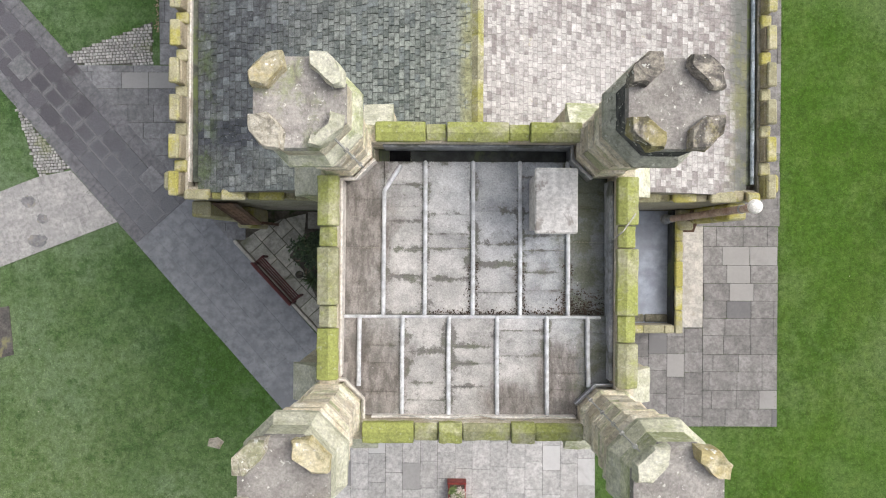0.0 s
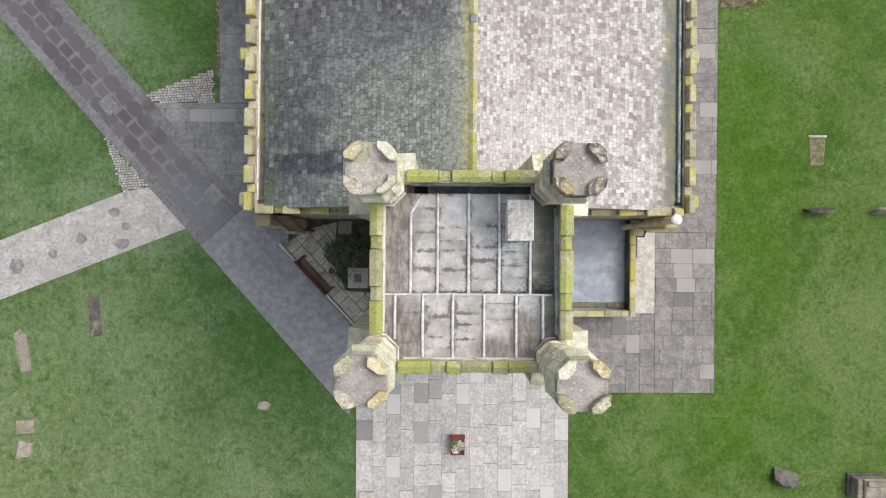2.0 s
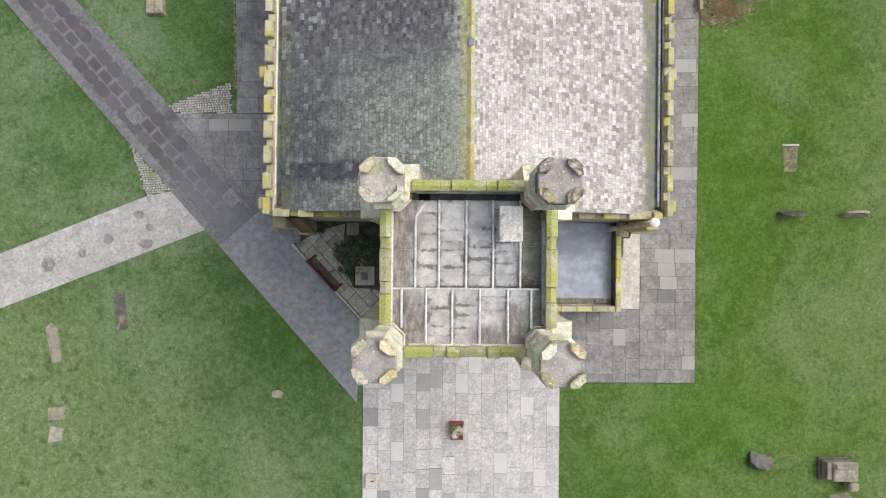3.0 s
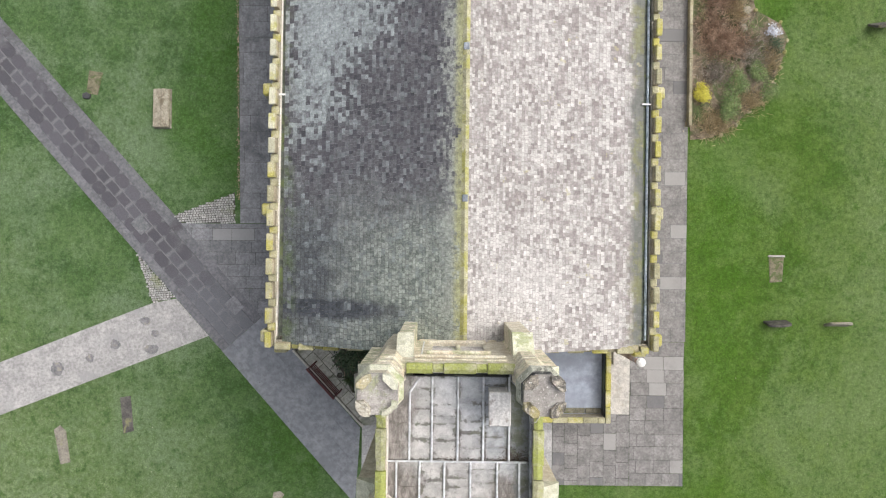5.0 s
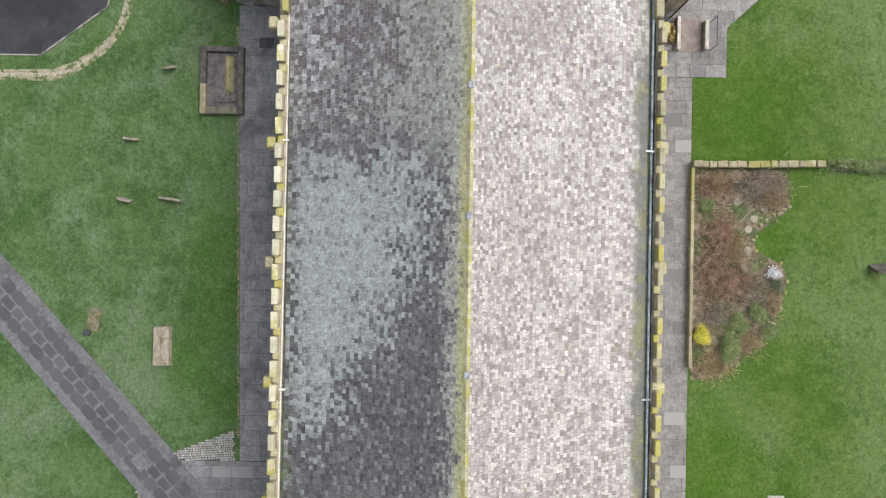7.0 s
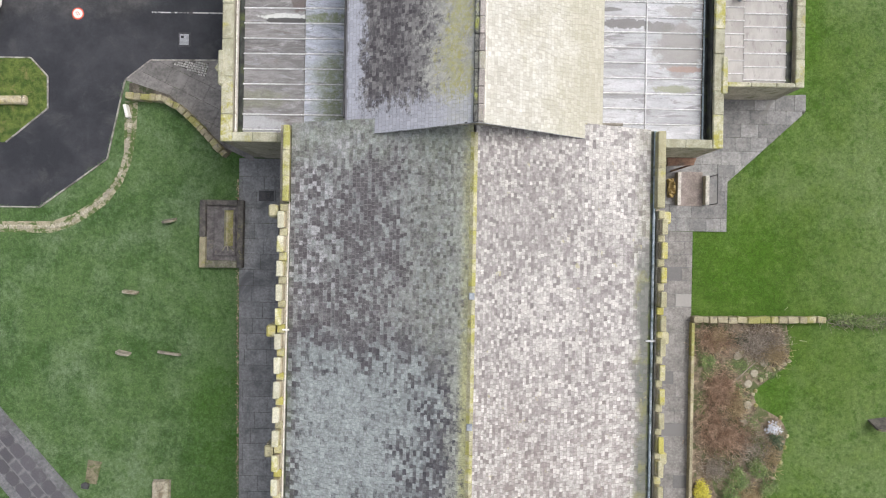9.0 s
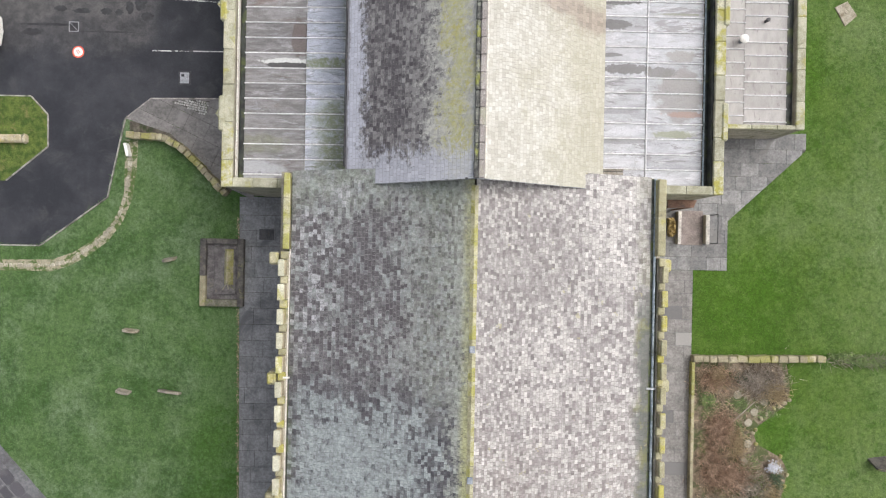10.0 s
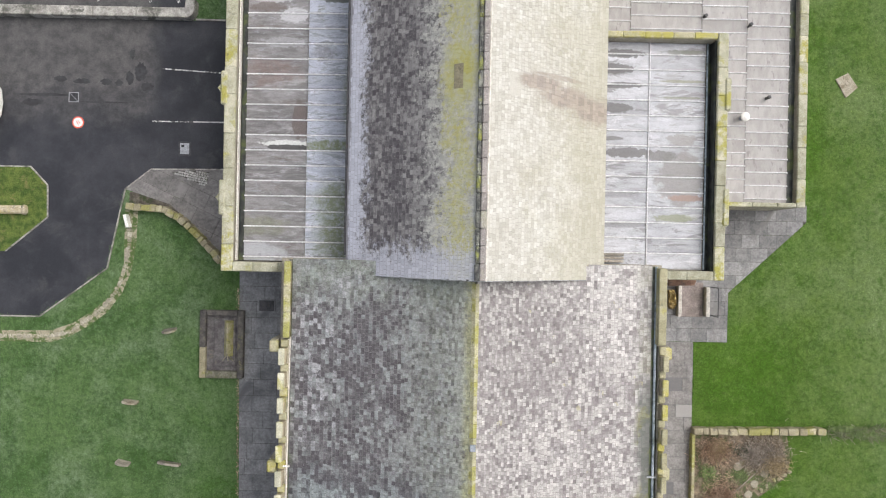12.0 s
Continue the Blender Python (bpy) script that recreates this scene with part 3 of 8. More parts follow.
def tower_lead():
    """The tower's old lead: grey sheets with dirt in the laps, brown runs to the west, moss, rotten leaves and the
    parapet's painted shade to the east.
    """
    mat, tree = nodes_of("tower_roof_lead")
    p, r = place_of(tree), each(tree)
    split = tree.nodes.new("ShaderNodeSeparateXYZ")
    tree.links.new(p, split.inputs[0])
    cool = ramp(tree, sums(tree, "ADD", split.outputs["X"], sums(tree, "MULTIPLY", split.outputs["Y"], 0.8)), -0.6, 2.8)
    low = mixed(tree, cool, (0.36, 0.35, 0.34), (0.32, 0.345, 0.385))
    high = mixed(tree, cool, (0.53, 0.515, 0.50), (0.48, 0.51, 0.55))
    colour = mixed(tree, ramp(tree, grain(tree, p, 2.6, 6, 0.7), 0.36, 0.64), low, high)
    colour = tinted(tree, scaled(tree, r, 0.88, 1.12), colour)
    g = tree.nodes.new("ShaderNodeSeparateXYZ")
    tree.links.new(tree.nodes.new("ShaderNodeTexCoord").outputs["Generated"], g.inputs[0])
    sides = [sums(tree, "ABSOLUTE", sums(tree, "SUBTRACT", g.outputs["X"], 0.5), 0.0), sums(tree, "SUBTRACT", g.outputs["Y"], 0.5)]
    ragged = sums(tree, "ADD", wobble(tree, p, 3.4, 0.85, 0.8), wobble(tree, p, 0.9, 0.55))
    across = sums(tree, "MAXIMUM", sides[0], sums(tree, "MULTIPLY", sums(tree, "ABSOLUTE", sides[1], 0.0), 0.93))
    far = sums(tree, "ADD", across, ragged)
    dirt = mixed(tree, ramp(tree, grain(tree, p, 2.2, 5, 0.7), 0.44, 0.60), (0.10, 0.094, 0.085), (0.085, 0.10, 0.05))
    colour = mixed(tree, sums(tree, "MULTIPLY", ramp(tree, far, 0.40, 0.48), 0.85), colour, dirt)
    veil = ramp(tree, sums(tree, "ADD", far, wobble(tree, p, 1.4, 0.5)), 0.22, 0.5)
    colour = mixed(tree, sums(tree, "MULTIPLY", veil, 0.3), colour, (0.20, 0.19, 0.18))
    brown = blob(tree, p, -1.36, 0.65, 0.46, 1.7, 0.45, 2.2, 2.2)
    for x, y, rx, ry in ((-1.1, -1.5, 0.5, 0.75), (1.75, -1.65, 0.6, 0.7), (-1.45, -1.2, 0.3, 0.9), (0.9, -1.9, 0.5, 0.3)):
        brown = sums(tree, "MAXIMUM", brown, blob(tree, p, x, y, rx, ry, 0.4, 1.4, 2.2))
    colour = mixed(tree, sums(tree, "MULTIPLY", brown, 0.85), colour, mixed(tree, ramp(tree, grain(tree, stretched(tree, p, (2.0, 0.7, 1.0)), 3.5, 6, 0.75), 0.40, 0.62), (0.105, 0.09, 0.078), (0.29, 0.26, 0.24)))
    # dark east strip: moss, with the parapet's shade in its colour
    moss = blob(tree, p, 2.14, 0.6, 0.42, 1.7, 0.4, 2.0, 2.2)
    moss = sums(tree, "MAXIMUM", moss, sums(tree, "MULTIPLY", blob(tree, p, 2.2, -1.2, 0.3, 0.9, 0.4, 2.0, 2.2), 0.9))
    colour = mixed(tree, sums(tree, "MULTIPLY", moss, 0.9), colour, mixed(tree, ramp(tree, grain(tree, p, 3.0, 6, 0.7), 0.42, 0.60), (0.075, 0.085, 0.045), (0.15, 0.16, 0.165)))
    speck = ramp(tree, grain(tree, p, 16, 5, 0.7), 0.625, 0.68)
    colour = mixed(tree, sums(tree, "MULTIPLY", speck, 0.7), colour, (0.12, 0.11, 0.10))
    bruise = ramp(tree, sums(tree, "ADD", grain(tree, p, 2.4, 7, 0.75), sums(tree, "MULTIPLY", split.outputs["Y"], -0.02)), 0.56, 0.66)
    colour = mixed(tree, sums(tree, "MULTIPLY", bruise, 0.45), colour, (0.17, 0.165, 0.155))
    lime = ramp(tree, grain(tree, p, 19, 3, 0.6), 0.74, 0.77)
    colour = mixed(tree, lime, colour, (0.68, 0.68, 0.67))
    fine = grain(tree, p, 40, 6, 0.75)
    finish(tree, tinted(tree, scaled(tree, ramp(tree, fine, 0.3, 0.7), 0.76, 1.24), colour), 0.6, fine, 0.25, 0.006)
    return mat


def asphalt():
    mat, tree = nodes_of("damp_asphalt")
    p = place_of(tree)
    split = tree.nodes.new("ShaderNodeSeparateXYZ")
    tree.links.new(p, split.inputs[0])
    colour = mixed(tree, ramp(tree, grain(tree, p, 0.45, 6, 0.65), 0.36, 0.64), (0.023, 0.025, 0.032), (0.043, 0.045, 0.054))
    colour = mixed(tree, sums(tree, "MULTIPLY", ramp(tree, grain(tree, p, 0.9, 7, 0.7, 0.5), 0.54, 0.66), 0.6), colour, (0.062, 0.062, 0.066))
    dry = ramp(tree, sums(tree, "ADD", split.outputs["Y"], sums(tree, "MULTIPLY", sums(tree, "SUBTRACT", grain(tree, p, 0.8, 6, 0.65), 0.5), 4.0)), 33.2, 36.4)
    dry = sums(tree, "MULTIPLY", dry, ramp(tree, sums(tree, "ADD", split.outputs["X"], wobble(tree, p, 1.2, 1.5)), -13.4, -14.6))
    colour = mixed(tree, sums(tree, "MULTIPLY", dry, 0.9), colour, mixed(tree, ramp(tree, grain(tree, p, 1.6, 7, 0.75), 0.34, 0.66), (0.060, 0.058, 0.060), (0.118, 0.115, 0.115)))
    scuff = ramp(tree, grain(tree, p, 9.0, 5, 0.7), 0.70, 0.74)
    colour = mixed(tree, sums(tree, "MULTIPLY", scuff, 0.5), colour, (0.15, 0.15, 0.155))
    fine = grain(tree, p, 30, 5, 0.8)
    finish(tree, tinted(tree, scaled(tree, ramp(tree, fine, 0.3, 0.7), 0.7, 1.3), colour), 0.65, fine, 0.35, 0.01)
    return mat


def path_block():
    """Path slabs: damp and dark in the middle, dry and pale round the edge; evenly grey beside the tower."""
    mat, tree = nodes_of("damp_centred_path_slab")
    p, r = place_of(tree), each(tree)
    split, g = tree.nodes.new("ShaderNodeSeparateXYZ"), tree.nodes.new("ShaderNodeSeparateXYZ")
    tree.links.new(p, split.inputs[0])
    tree.links.new(tree.nodes.new("ShaderNodeTexCoord").outputs["Generated"], g.inputs[0])
    u, v = (sums(tree, "ABSOLUTE", sums(tree, "SUBTRACT", g.outputs[k], 0.5), 0.0) for k in ("X", "Y"))
    out = sums(tree, "ADD", sums(tree, "MULTIPLY", sums(tree, "MAXIMUM", u, v), 2.0), sums(tree, "ADD", wobble(tree, p, 2.2, 0.5), wobble(tree, p, 9.0, 0.35)))
    dry = ramp(tree, out, 0.66, 1.06)
    run = sums(tree, "SUBTRACT", sums(tree, "MULTIPLY", split.outputs["X"], 0.664), sums(tree, "MULTIPLY", split.outputs["Y"], 0.748))
    near = ramp(tree, sums(tree, "ADD", run, wobble(tree, p, 0.6, 5.0)), -13.0, -8.0)
    centre = mixed(tree, near, tinted(tree, scaled(tree, r, 0.8, 1.25), (0.092, 0.090, 0.102)), (0.145, 0.149, 0.163))
    colour = mixed(tree, dry, centre, mixed(tree, near, (0.195, 0.191, 0.201), (0.192, 0.196, 0.210)))
    colour = mixed(tree, sums(tree, "MULTIPLY", ramp(tree, grain(tree, p, 0.7, 6, 0.7), 0.52, 0.68), 0.35), colour, (0.20, 0.20, 0.21))
    fine = grain(tree, p, 26, 6, 0.75)
    finish(tree, tinted(tree, scaled(tree, ramp(tree, fine, 0.3, 0.7), 0.8, 1.2), colour), 0.65, fine, 0.3, 0.01)
    return mat


GRASS, BLADES = lawn(), blades_mat()
SLATE_NW, SLATE_NE = slate_nave_west(), slate_nave_east()
SLATE_CW, SLATE_CE = slate_chancel_west(), slate_chancel_east()
COPING = stone_mat("lichened_coping", (0.36, 0.36, 0.21), (0.50, 0.49, 0.34), (0.33, 0.36, 0.11), (0.38, 0.60), 3.5, dirt=(0.17, 0.18, 0.075), dirt_at=(0.54, 0.70), splash=0.2)
COPING_PALE = stone_mat("pale_lichened_coping", (0.33, 0.325, 0.23), (0.48, 0.47, 0.37), (0.36, 0.34, 0.09), (0.54, 0.70), splash=0.3)
YELLOW = stone_mat("yellow_lichened_stone", (0.37, 0.35, 0.22), (0.49, 0.46, 0.31), (0.42, 0.385, 0.11), (0.46, 0.66), dirt_at=(0.60, 0.72), splash=0.2)
SANDSTONE_DULL = stone_mat("dull_buff_stone", (0.34, 0.29, 0.20), (0.44, 0.39, 0.29), (0.36, 0.33, 0.15), (0.52, 0.68), dirt_at=(0.58, 0.72), splash=0.2)
PALE_CAP = stone_mat("pale_cap_stone", (0.47, 0.46, 0.34), (0.60, 0.59, 0.48), (0.45, 0.43, 0.17), (0.50, 0.68), dirt_at=(0.68, 0.8), splash=0.2)
SANDSTONE = stone_mat("weathered_sandstone", (0.60, 0.53, 0.40), (0.80, 0.75, 0.64), (0.46, 0.47, 0.30), (0.54, 0.70), 3.5, dirt=(0.27, 0.225, 0.165), dirt_at=(0.58, 0.72), splash=0.25)
MERLON = stone_mat("eroded_merlon_stone", (0.40, 0.34, 0.22), (0.54, 0.48, 0.36), (0.42, 0.36, 0.16), (0.52, 0.68), dirt_at=(0.55, 0.68), splash=0.9)
SCREED = stone_mat("turret_cap_screed", (0.30, 0.28, 0.265), (0.46, 0.435, 0.41), (0.33, 0.35, 0.22), (0.54, 0.68), dirt=(0.21, 0.195, 0.18), dirt_at=(0.52, 0.68), splash=0.75)
WALL = stone_mat("church_wall_stone", (0.36, 0.33, 0.265), (0.48, 0.445, 0.37), (0.22, 0.22, 0.14), (0.55, 0.72), splash=0.0)
RIDGE_STONE = stone_mat("pinkish_ridge_stone", (0.27, 0.245, 0.235), (0.38, 0.35, 0.335), (0.34, 0.33, 0.26), (0.56, 0.70), 3.0, dirt=(0.12, 0.11, 0.11), dirt_at=(0.58, 0.70), splash=0.4)
RIDGE_MOSS = stone_mat("mossy_black_bedding", (0.10, 0.10, 0.10), (0.30, 0.31, 0.27), (0.27, 0.29, 0.08), (0.52, 0.66), 2.5, dirt=(0.03, 0.03, 0.035), dirt_at=(0.46, 0.58), splash=0.3)
LEAD_TOWER = tower_lead()
LITTER = plain("rotten_leaf_litter", (0.035, 0.026, 0.02), (0.085, 0.06, 0.045), 5.0, 0.9, 0.5)
# near-black colour for the shade down the outlet hole
OUTLET = plain("black_outlet_shade", (0.006, 0.006, 0.007), (0.012, 0.012, 0.013), 5.0, 0.9, 0.0)
OUTLET.node_tree.nodes["Principled BSDF"].inputs["Specular IOR Level"].default_value = 0.05
TANK = plain("speckled_pale_board", (0.60, 0.585, 0.57), (0.71, 0.695, 0.68), 3.0, 0.8, 0.03, (0.36, 0.33, 0.31), 3.5, (0.56, 0.66), 0.2)
COLLAR = stone_mat("greenish_collar_stone", (0.48, 0.48, 0.36), (0.68, 0.67, 0.56), (0.42, 0.45, 0.26), (0.58, 0.72), 4.0, dirt=(0.22, 0.215, 0.165), dirt_at=(0.58, 0.72), splash=0.4)
COLLAR_MOSSY = stone_mat("mossy_collar_stone", (0.44, 0.44, 0.36), (0.66, 0.66, 0.58), (0.36, 0.41, 0.22), (0.46, 0.62), 4.0, dirt=(0.06, 0.06, 0.055), dirt_at=(0.54, 0.64), splash=0.8)
MERLON_YELLOW = stone_mat("yellow_merlon_stone", (0.50, 0.45, 0.30), (0.63, 0.58, 0.43), (0.46, 0.39, 0.20), (0.50, 0.66), 5.0, dirt=(0.22, 0.20, 0.11), dirt_at=(0.52, 0.64), splash=1.0)
MERLON_GREY = stone_mat("grey_eroded_merlon_stone", (0.42, 0.385, 0.31), (0.62, 0.585, 0.50), (0.33, 0.33, 0.21), (0.50, 0.66), 6.0, dirt=(0.13, 0.115, 0.09), dirt_at=(0.50, 0.62), splash=1.0)
MERLON_DARK = stone_mat("sooty_merlon_stone", (0.21, 0.19, 0.17), (0.45, 0.41, 0.34), (0.34, 0.30, 0.15), (0.52, 0.64), 6.0, dirt=(0.035, 0.035, 0.04), dirt_at=(0.46, 0.58), splash=1.0)
SOOT_STONE = stone_mat("black_crusted_stone", (0.05, 0.052, 0.06), (0.15, 0.15, 0.15), (0.17, 0.20, 0.13), (0.54, 0.66), 5.0, splash=1.0)
ROLL = plain("lead_roll", (0.53, 0.545, 0.575), (0.62, 0.635, 0.66), 1.5, 0.55, 0.06, (0.34, 0.33, 0.33), 1.2, (0.58, 0.72), 0.1)
# the wet lead's bluish sky sheen is mixed into these tones
LEAD_WEST = aisle_lead("wet_aisle_lead", (0.155, 0.149, 0.150), (0.27, 0.263, 0.27), (
    (-8.2, 28.2, 1.4, 0.45, 0.2, 0.8, (0.42, 0.43, 0.46)), (-7.8, 29.3, 1.2, 0.35, 0.3, 0.5, (0.19, 0.20, 0.12)), (-6.25, 33.5, 0.33, 0.7, 0.12, 0.85, (0.13, 0.105, 0.10)),
    (-6.85, 32.56, 0.95, 0.15, 0.12, 0.9, (0.62, 0.63, 0.62)), (-6.75, 32.42, 0.85, 0.11, 0.10, 0.95, (0.06, 0.06, 0.06)), (-7.6, 35.4, 1.2, 0.5, 0.4, 0.5, (0.20, 0.13, 0.11)),
    (-6.6, 37.7, 0.55, 0.28, 0.12, 0.8, (0.54, 0.54, 0.57)), (-7.4, 38.4, 0.9, 0.22, 0.15, 0.75, (0.52, 0.53, 0.56)), (-7.0, 36.6, 0.9, 0.2, 0.2, 0.6, (0.40, 0.40, 0.42)), (-7.7, 38.0, 0.7, 0.2, 0.2, 0.7, (0.14, 0.11, 0.10))),
    ((1.2, 0.55, 0.66, 0.6, (0.43, 0.425, 0.44)), (0.9, 0.57, 0.66, 0.6, (0.15, 0.12, 0.108)), (2.6, 0.56, 0.64, 0.45, (0.36, 0.37, 0.41))), vary=0.2)
LEAD_WEST_TOP = aisle_lead("bluish_aisle_lead", (0.35, 0.375, 0.45), (0.53, 0.56, 0.65), (
    (-4.6, 28.9, 0.9, 1.7, 0.8, 0.8, (0.15, 0.18, 0.055)), (-5.1, 30.4, 0.8, 0.6, 0.7, 0.6, (0.17, 0.20, 0.08)), (-5.1, 32.5, 1.0, 0.22, 0.3, 0.85, (0.14, 0.17, 0.06)), (-4.3, 34.4, 0.28, 1.9, 0.7, 0.75, (0.16, 0.18, 0.10)), (-5.4, 36.2, 0.5, 0.3, 0.3, 0.6, (0.14, 0.13, 0.13)), (-4.8, 38.3, 0.7, 0.13, 0.2, 0.9, (0.09, 0.10, 0.09))),
    ((2.0, 0.53, 0.60, 0.7, (0.20, 0.22, 0.225)), (1.3, 0.55, 0.63, 0.75, (0.64, 0.66, 0.72)), (3.4, 0.58, 0.64, 0.6, (0.15, 0.165, 0.12))), rim=0.65)
# the near-white streaks are glare lines, painted in
LEAD_EAST = aisle_lead("pale_aisle_lead", (0.33, 0.335, 0.365), (0.48, 0.49, 0.525), (
    (8.85, 31.5, 0.95, 1.0, 0.12, 0.85, (0.24, 0.23, 0.225)), (9.0, 30.7, 0.8, 0.12, 0.15, 0.8, (0.30, 0.20, 0.17)), (6.6, 32.45, 0.95, 0.2, 0.12, 0.92, (0.13, 0.125, 0.13)), (8.0, 32.35, 0.7, 0.2, 0.12, 0.85, (0.16, 0.155, 0.155)), (6.2, 34.2, 0.6, 0.2, 0.12, 0.92, (0.12, 0.118, 0.122)),
    (6.3, 35.1, 0.85, 0.12, 0.12, 0.9, (0.12, 0.118, 0.122)), (6.1, 35.75, 0.75, 0.2, 0.12, 0.92, (0.12, 0.118, 0.122)), (6.4, 36.35, 0.8, 0.17, 0.12, 0.92, (0.11, 0.108, 0.112)), (6.0, 33.0, 0.5, 0.08, 0.12, 0.85, (0.14, 0.138, 0.14)), (8.8, 33.0, 0.6, 0.22, 0.15, 0.8, (0.26, 0.25, 0.24)),
    (8.6, 29.9, 0.9, 0.14, 0.2, 0.7, (0.20, 0.22, 0.12)), (8.8, 34.65, 0.9, 0.05, 0.2, 0.75, (0.17, 0.175, 0.12)), (8.8, 35.3, 0.9, 0.06, 0.2, 0.75, (0.20, 0.21, 0.13)), (8.9, 36.45, 0.9, 0.09, 0.2, 0.8, (0.13, 0.135, 0.11)), (6.5, 29.6, 1.1, 0.1, 0.2, 0.7, (0.22, 0.22, 0.23)), (6.3, 30.8, 0.9, 0.12, 0.2, 0.6, (0.24, 0.24, 0.25))),
    ((0.9, 0.575, 0.60, 0.75, (0.19, 0.185, 0.19)), (2.4, 0.60, 0.63, 0.55, (0.25, 0.245, 0.24)), (1.5, 0.56, 0.66, 0.6, (0.66, 0.665, 0.70))), 0.4, rim=0.4)
ROLL_WHITE = plain("bright_lead_roll", (0.60, 0.60, 0.62), (0.72, 0.72, 0.73), 3.0, 0.5, 0.08, (0.34, 0.34, 0.33), 2.0, (0.58, 0.74), 0.15)
LEAD_VESTRY = lead("pinkish_flat_roof_lead", (0.33, 0.315, 0.307), (0.42, 0.405, 0.397), (0.235, 0.22, 0.215), (0.58, 0.66), 0.6, (2.4, 0.9, 1), 0.10, rim=0.35)
UPSTAND = plain("stained_lead_upstand", (0.27, 0.285, 0.31), (0.42, 0.435, 0.46), 3.0, 0.5, 0.08, (0.14, 0.15, 0.13), 2.2, (0.50, 0.64), 0.2)
FLASHING = plain("white_flashing", (0.66, 0.62, 0.57), (0.76, 0.73, 0.69), 3.0, 0.6, 0.05, (0.42, 0.36, 0.30), 2.5, (0.58, 0.7), 0.15)
PIPE_BLUE = plain("blue_grey_lead_pipe", (0.17, 0.20, 0.25), (0.29, 0.32, 0.37), 4.0, 0.5, 0.1, (0.12, 0.14, 0.15), 2.5, (0.5, 0.68), 0.15)
# dark for wet gutters, and for shade on the inner faces it covers
GUTTER_SHADE = plain("wet_gutter_and_shade", (0.016, 0.019, 0.018), (0.05, 0.056, 0.052), 3.0, 0.5, 0.2, (0.075, 0.095, 0.035), 1.2, (0.5, 0.64), 0.4)
MEMBRANE = plain("pale_blue_roof_membrane", (0.27, 0.30, 0.375), (0.33, 0.365, 0.44), 0.35, 0.45, 0.0, (0.27, 0.30, 0.36), 0.4, (0.50, 0.75), 0.05)
FLAG_SOUTH = plain("pale_flagstone", (0.40, 0.393, 0.386), (0.475, 0.468, 0.46), 2.0, 0.85, 0.11, (0.33, 0.32, 0.31), 0.8, (0.56, 0.75), 0.2, odd=((0.035, (0.20, 0.20, 0.208)), (0.07, (0.30, 0.295, 0.29)), (0.10, (0.53, 0.53, 0.53))))
FLAG_EAST = plain("grey_flagstone", (0.19, 0.182, 0.177), (0.255, 0.245, 0.238), 2.2, 0.85, 0.12, (0.255, 0.245, 0.237), 0.8, (0.56, 0.74), 0.25, odd=((0.06, (0.34, 0.33, 0.32)), (0.08, (0.15, 0.147, 0.152))))
FLAG_WEST = plain("dark_damp_flagstone", (0.185, 0.188, 0.198), (0.25, 0.254, 0.265), 2.0, 0.6, 0.13, (0.10, 0.104, 0.113), 0.6, (0.5, 0.7), 0.25)
FLAG_PATCH = plain("mid_grey_flagstone", (0.18, 0.183, 0.193), (0.235, 0.238, 0.248), 2.0, 0.7, 0.18, (0.12, 0.12, 0.13), 0.6, (0.5, 0.7), 0.25, odd=((0.16, (0.30, 0.30, 0.30)),))
FLAG_CORNER = plain("worn_brown_grey_slab", (0.155, 0.148, 0.146), (0.215, 0.207, 0.203), 1.8, 0.8, 0.10, (0.25, 0.243, 0.238), 1.1, (0.52, 0.72), 0.3)
FLAG_DIAGONAL = path_block()
FLAG_CROSS = plain("light_path_slab", (0.33, 0.322, 0.316), (0.415, 0.403, 0.396), 1.6, 0.85, 0.04, (0.325, 0.32, 0.318), 0.7, (0.50, 0.72), 0.25)
JOINT = plain("dark_joint_earth", (0.07, 0.067, 0.06), (0.11, 0.105, 0.095), 5.0, 0.95, 0.0, (0.09, 0.11, 0.05), 1.2, (0.52, 0.66), 0.4)
JOINT_PATH = plain("grey_joint_grit", (0.13, 0.128, 0.13), (0.19, 0.185, 0.182), 4.0, 0.95, 0.0, (0.12, 0.12, 0.115), 0.5, (0.5, 0.66), 0.4)
FLAG_SMOOTH = plain("smooth_dark_slab", (0.208, 0.218, 0.238), (0.236, 0.246, 0.266), 0.7, 0.55, 0.03, (0.186, 0.194, 0.211), 0.45, (0.48, 0.7), 0.12)
JOINT_SMOOTH = plain("tight_grey_joint", (0.14, 0.143, 0.152), (0.175, 0.178, 0.188), 3.0, 0.9, 0.0, (0.11, 0.11, 0.115), 0.8, (0.52, 0.66), 0.2)
FLAG_GARDEN = plain("weathered_garden_slab", (0.34, 0.335, 0.295), (0.47, 0.46, 0.41), 2.0, 0.85, 0.2, (0.16, 0.17, 0.12), 0.9, (0.52, 0.7), 0.3)
YELLOW_DULL = stone_mat("dull_mossy_stone", (0.30, 0.27, 0.18), (0.42, 0.38, 0.27), (0.28, 0.27, 0.10), (0.46, 0.64), dirt_at=(0.56, 0.7), splash=0.1)
KERB_STONE = plain("buff_kerb_stone", (0.31, 0.285, 0.225), (0.42, 0.39, 0.32), 2.5, 0.9, 0.12, (0.17, 0.18, 0.085), 2.2, (0.48, 0.62), 0.5)
LEAF_DARK = plain("dark_evergreen_leaf", (0.035, 0.062, 0.03), (0.085, 0.125, 0.06), 3.0, 0.5, 0.4)
LEAF_MID = plain("green_leaf", (0.10, 0.155, 0.045), (0.20, 0.265, 0.095), 3.0, 0.6, 0.35)
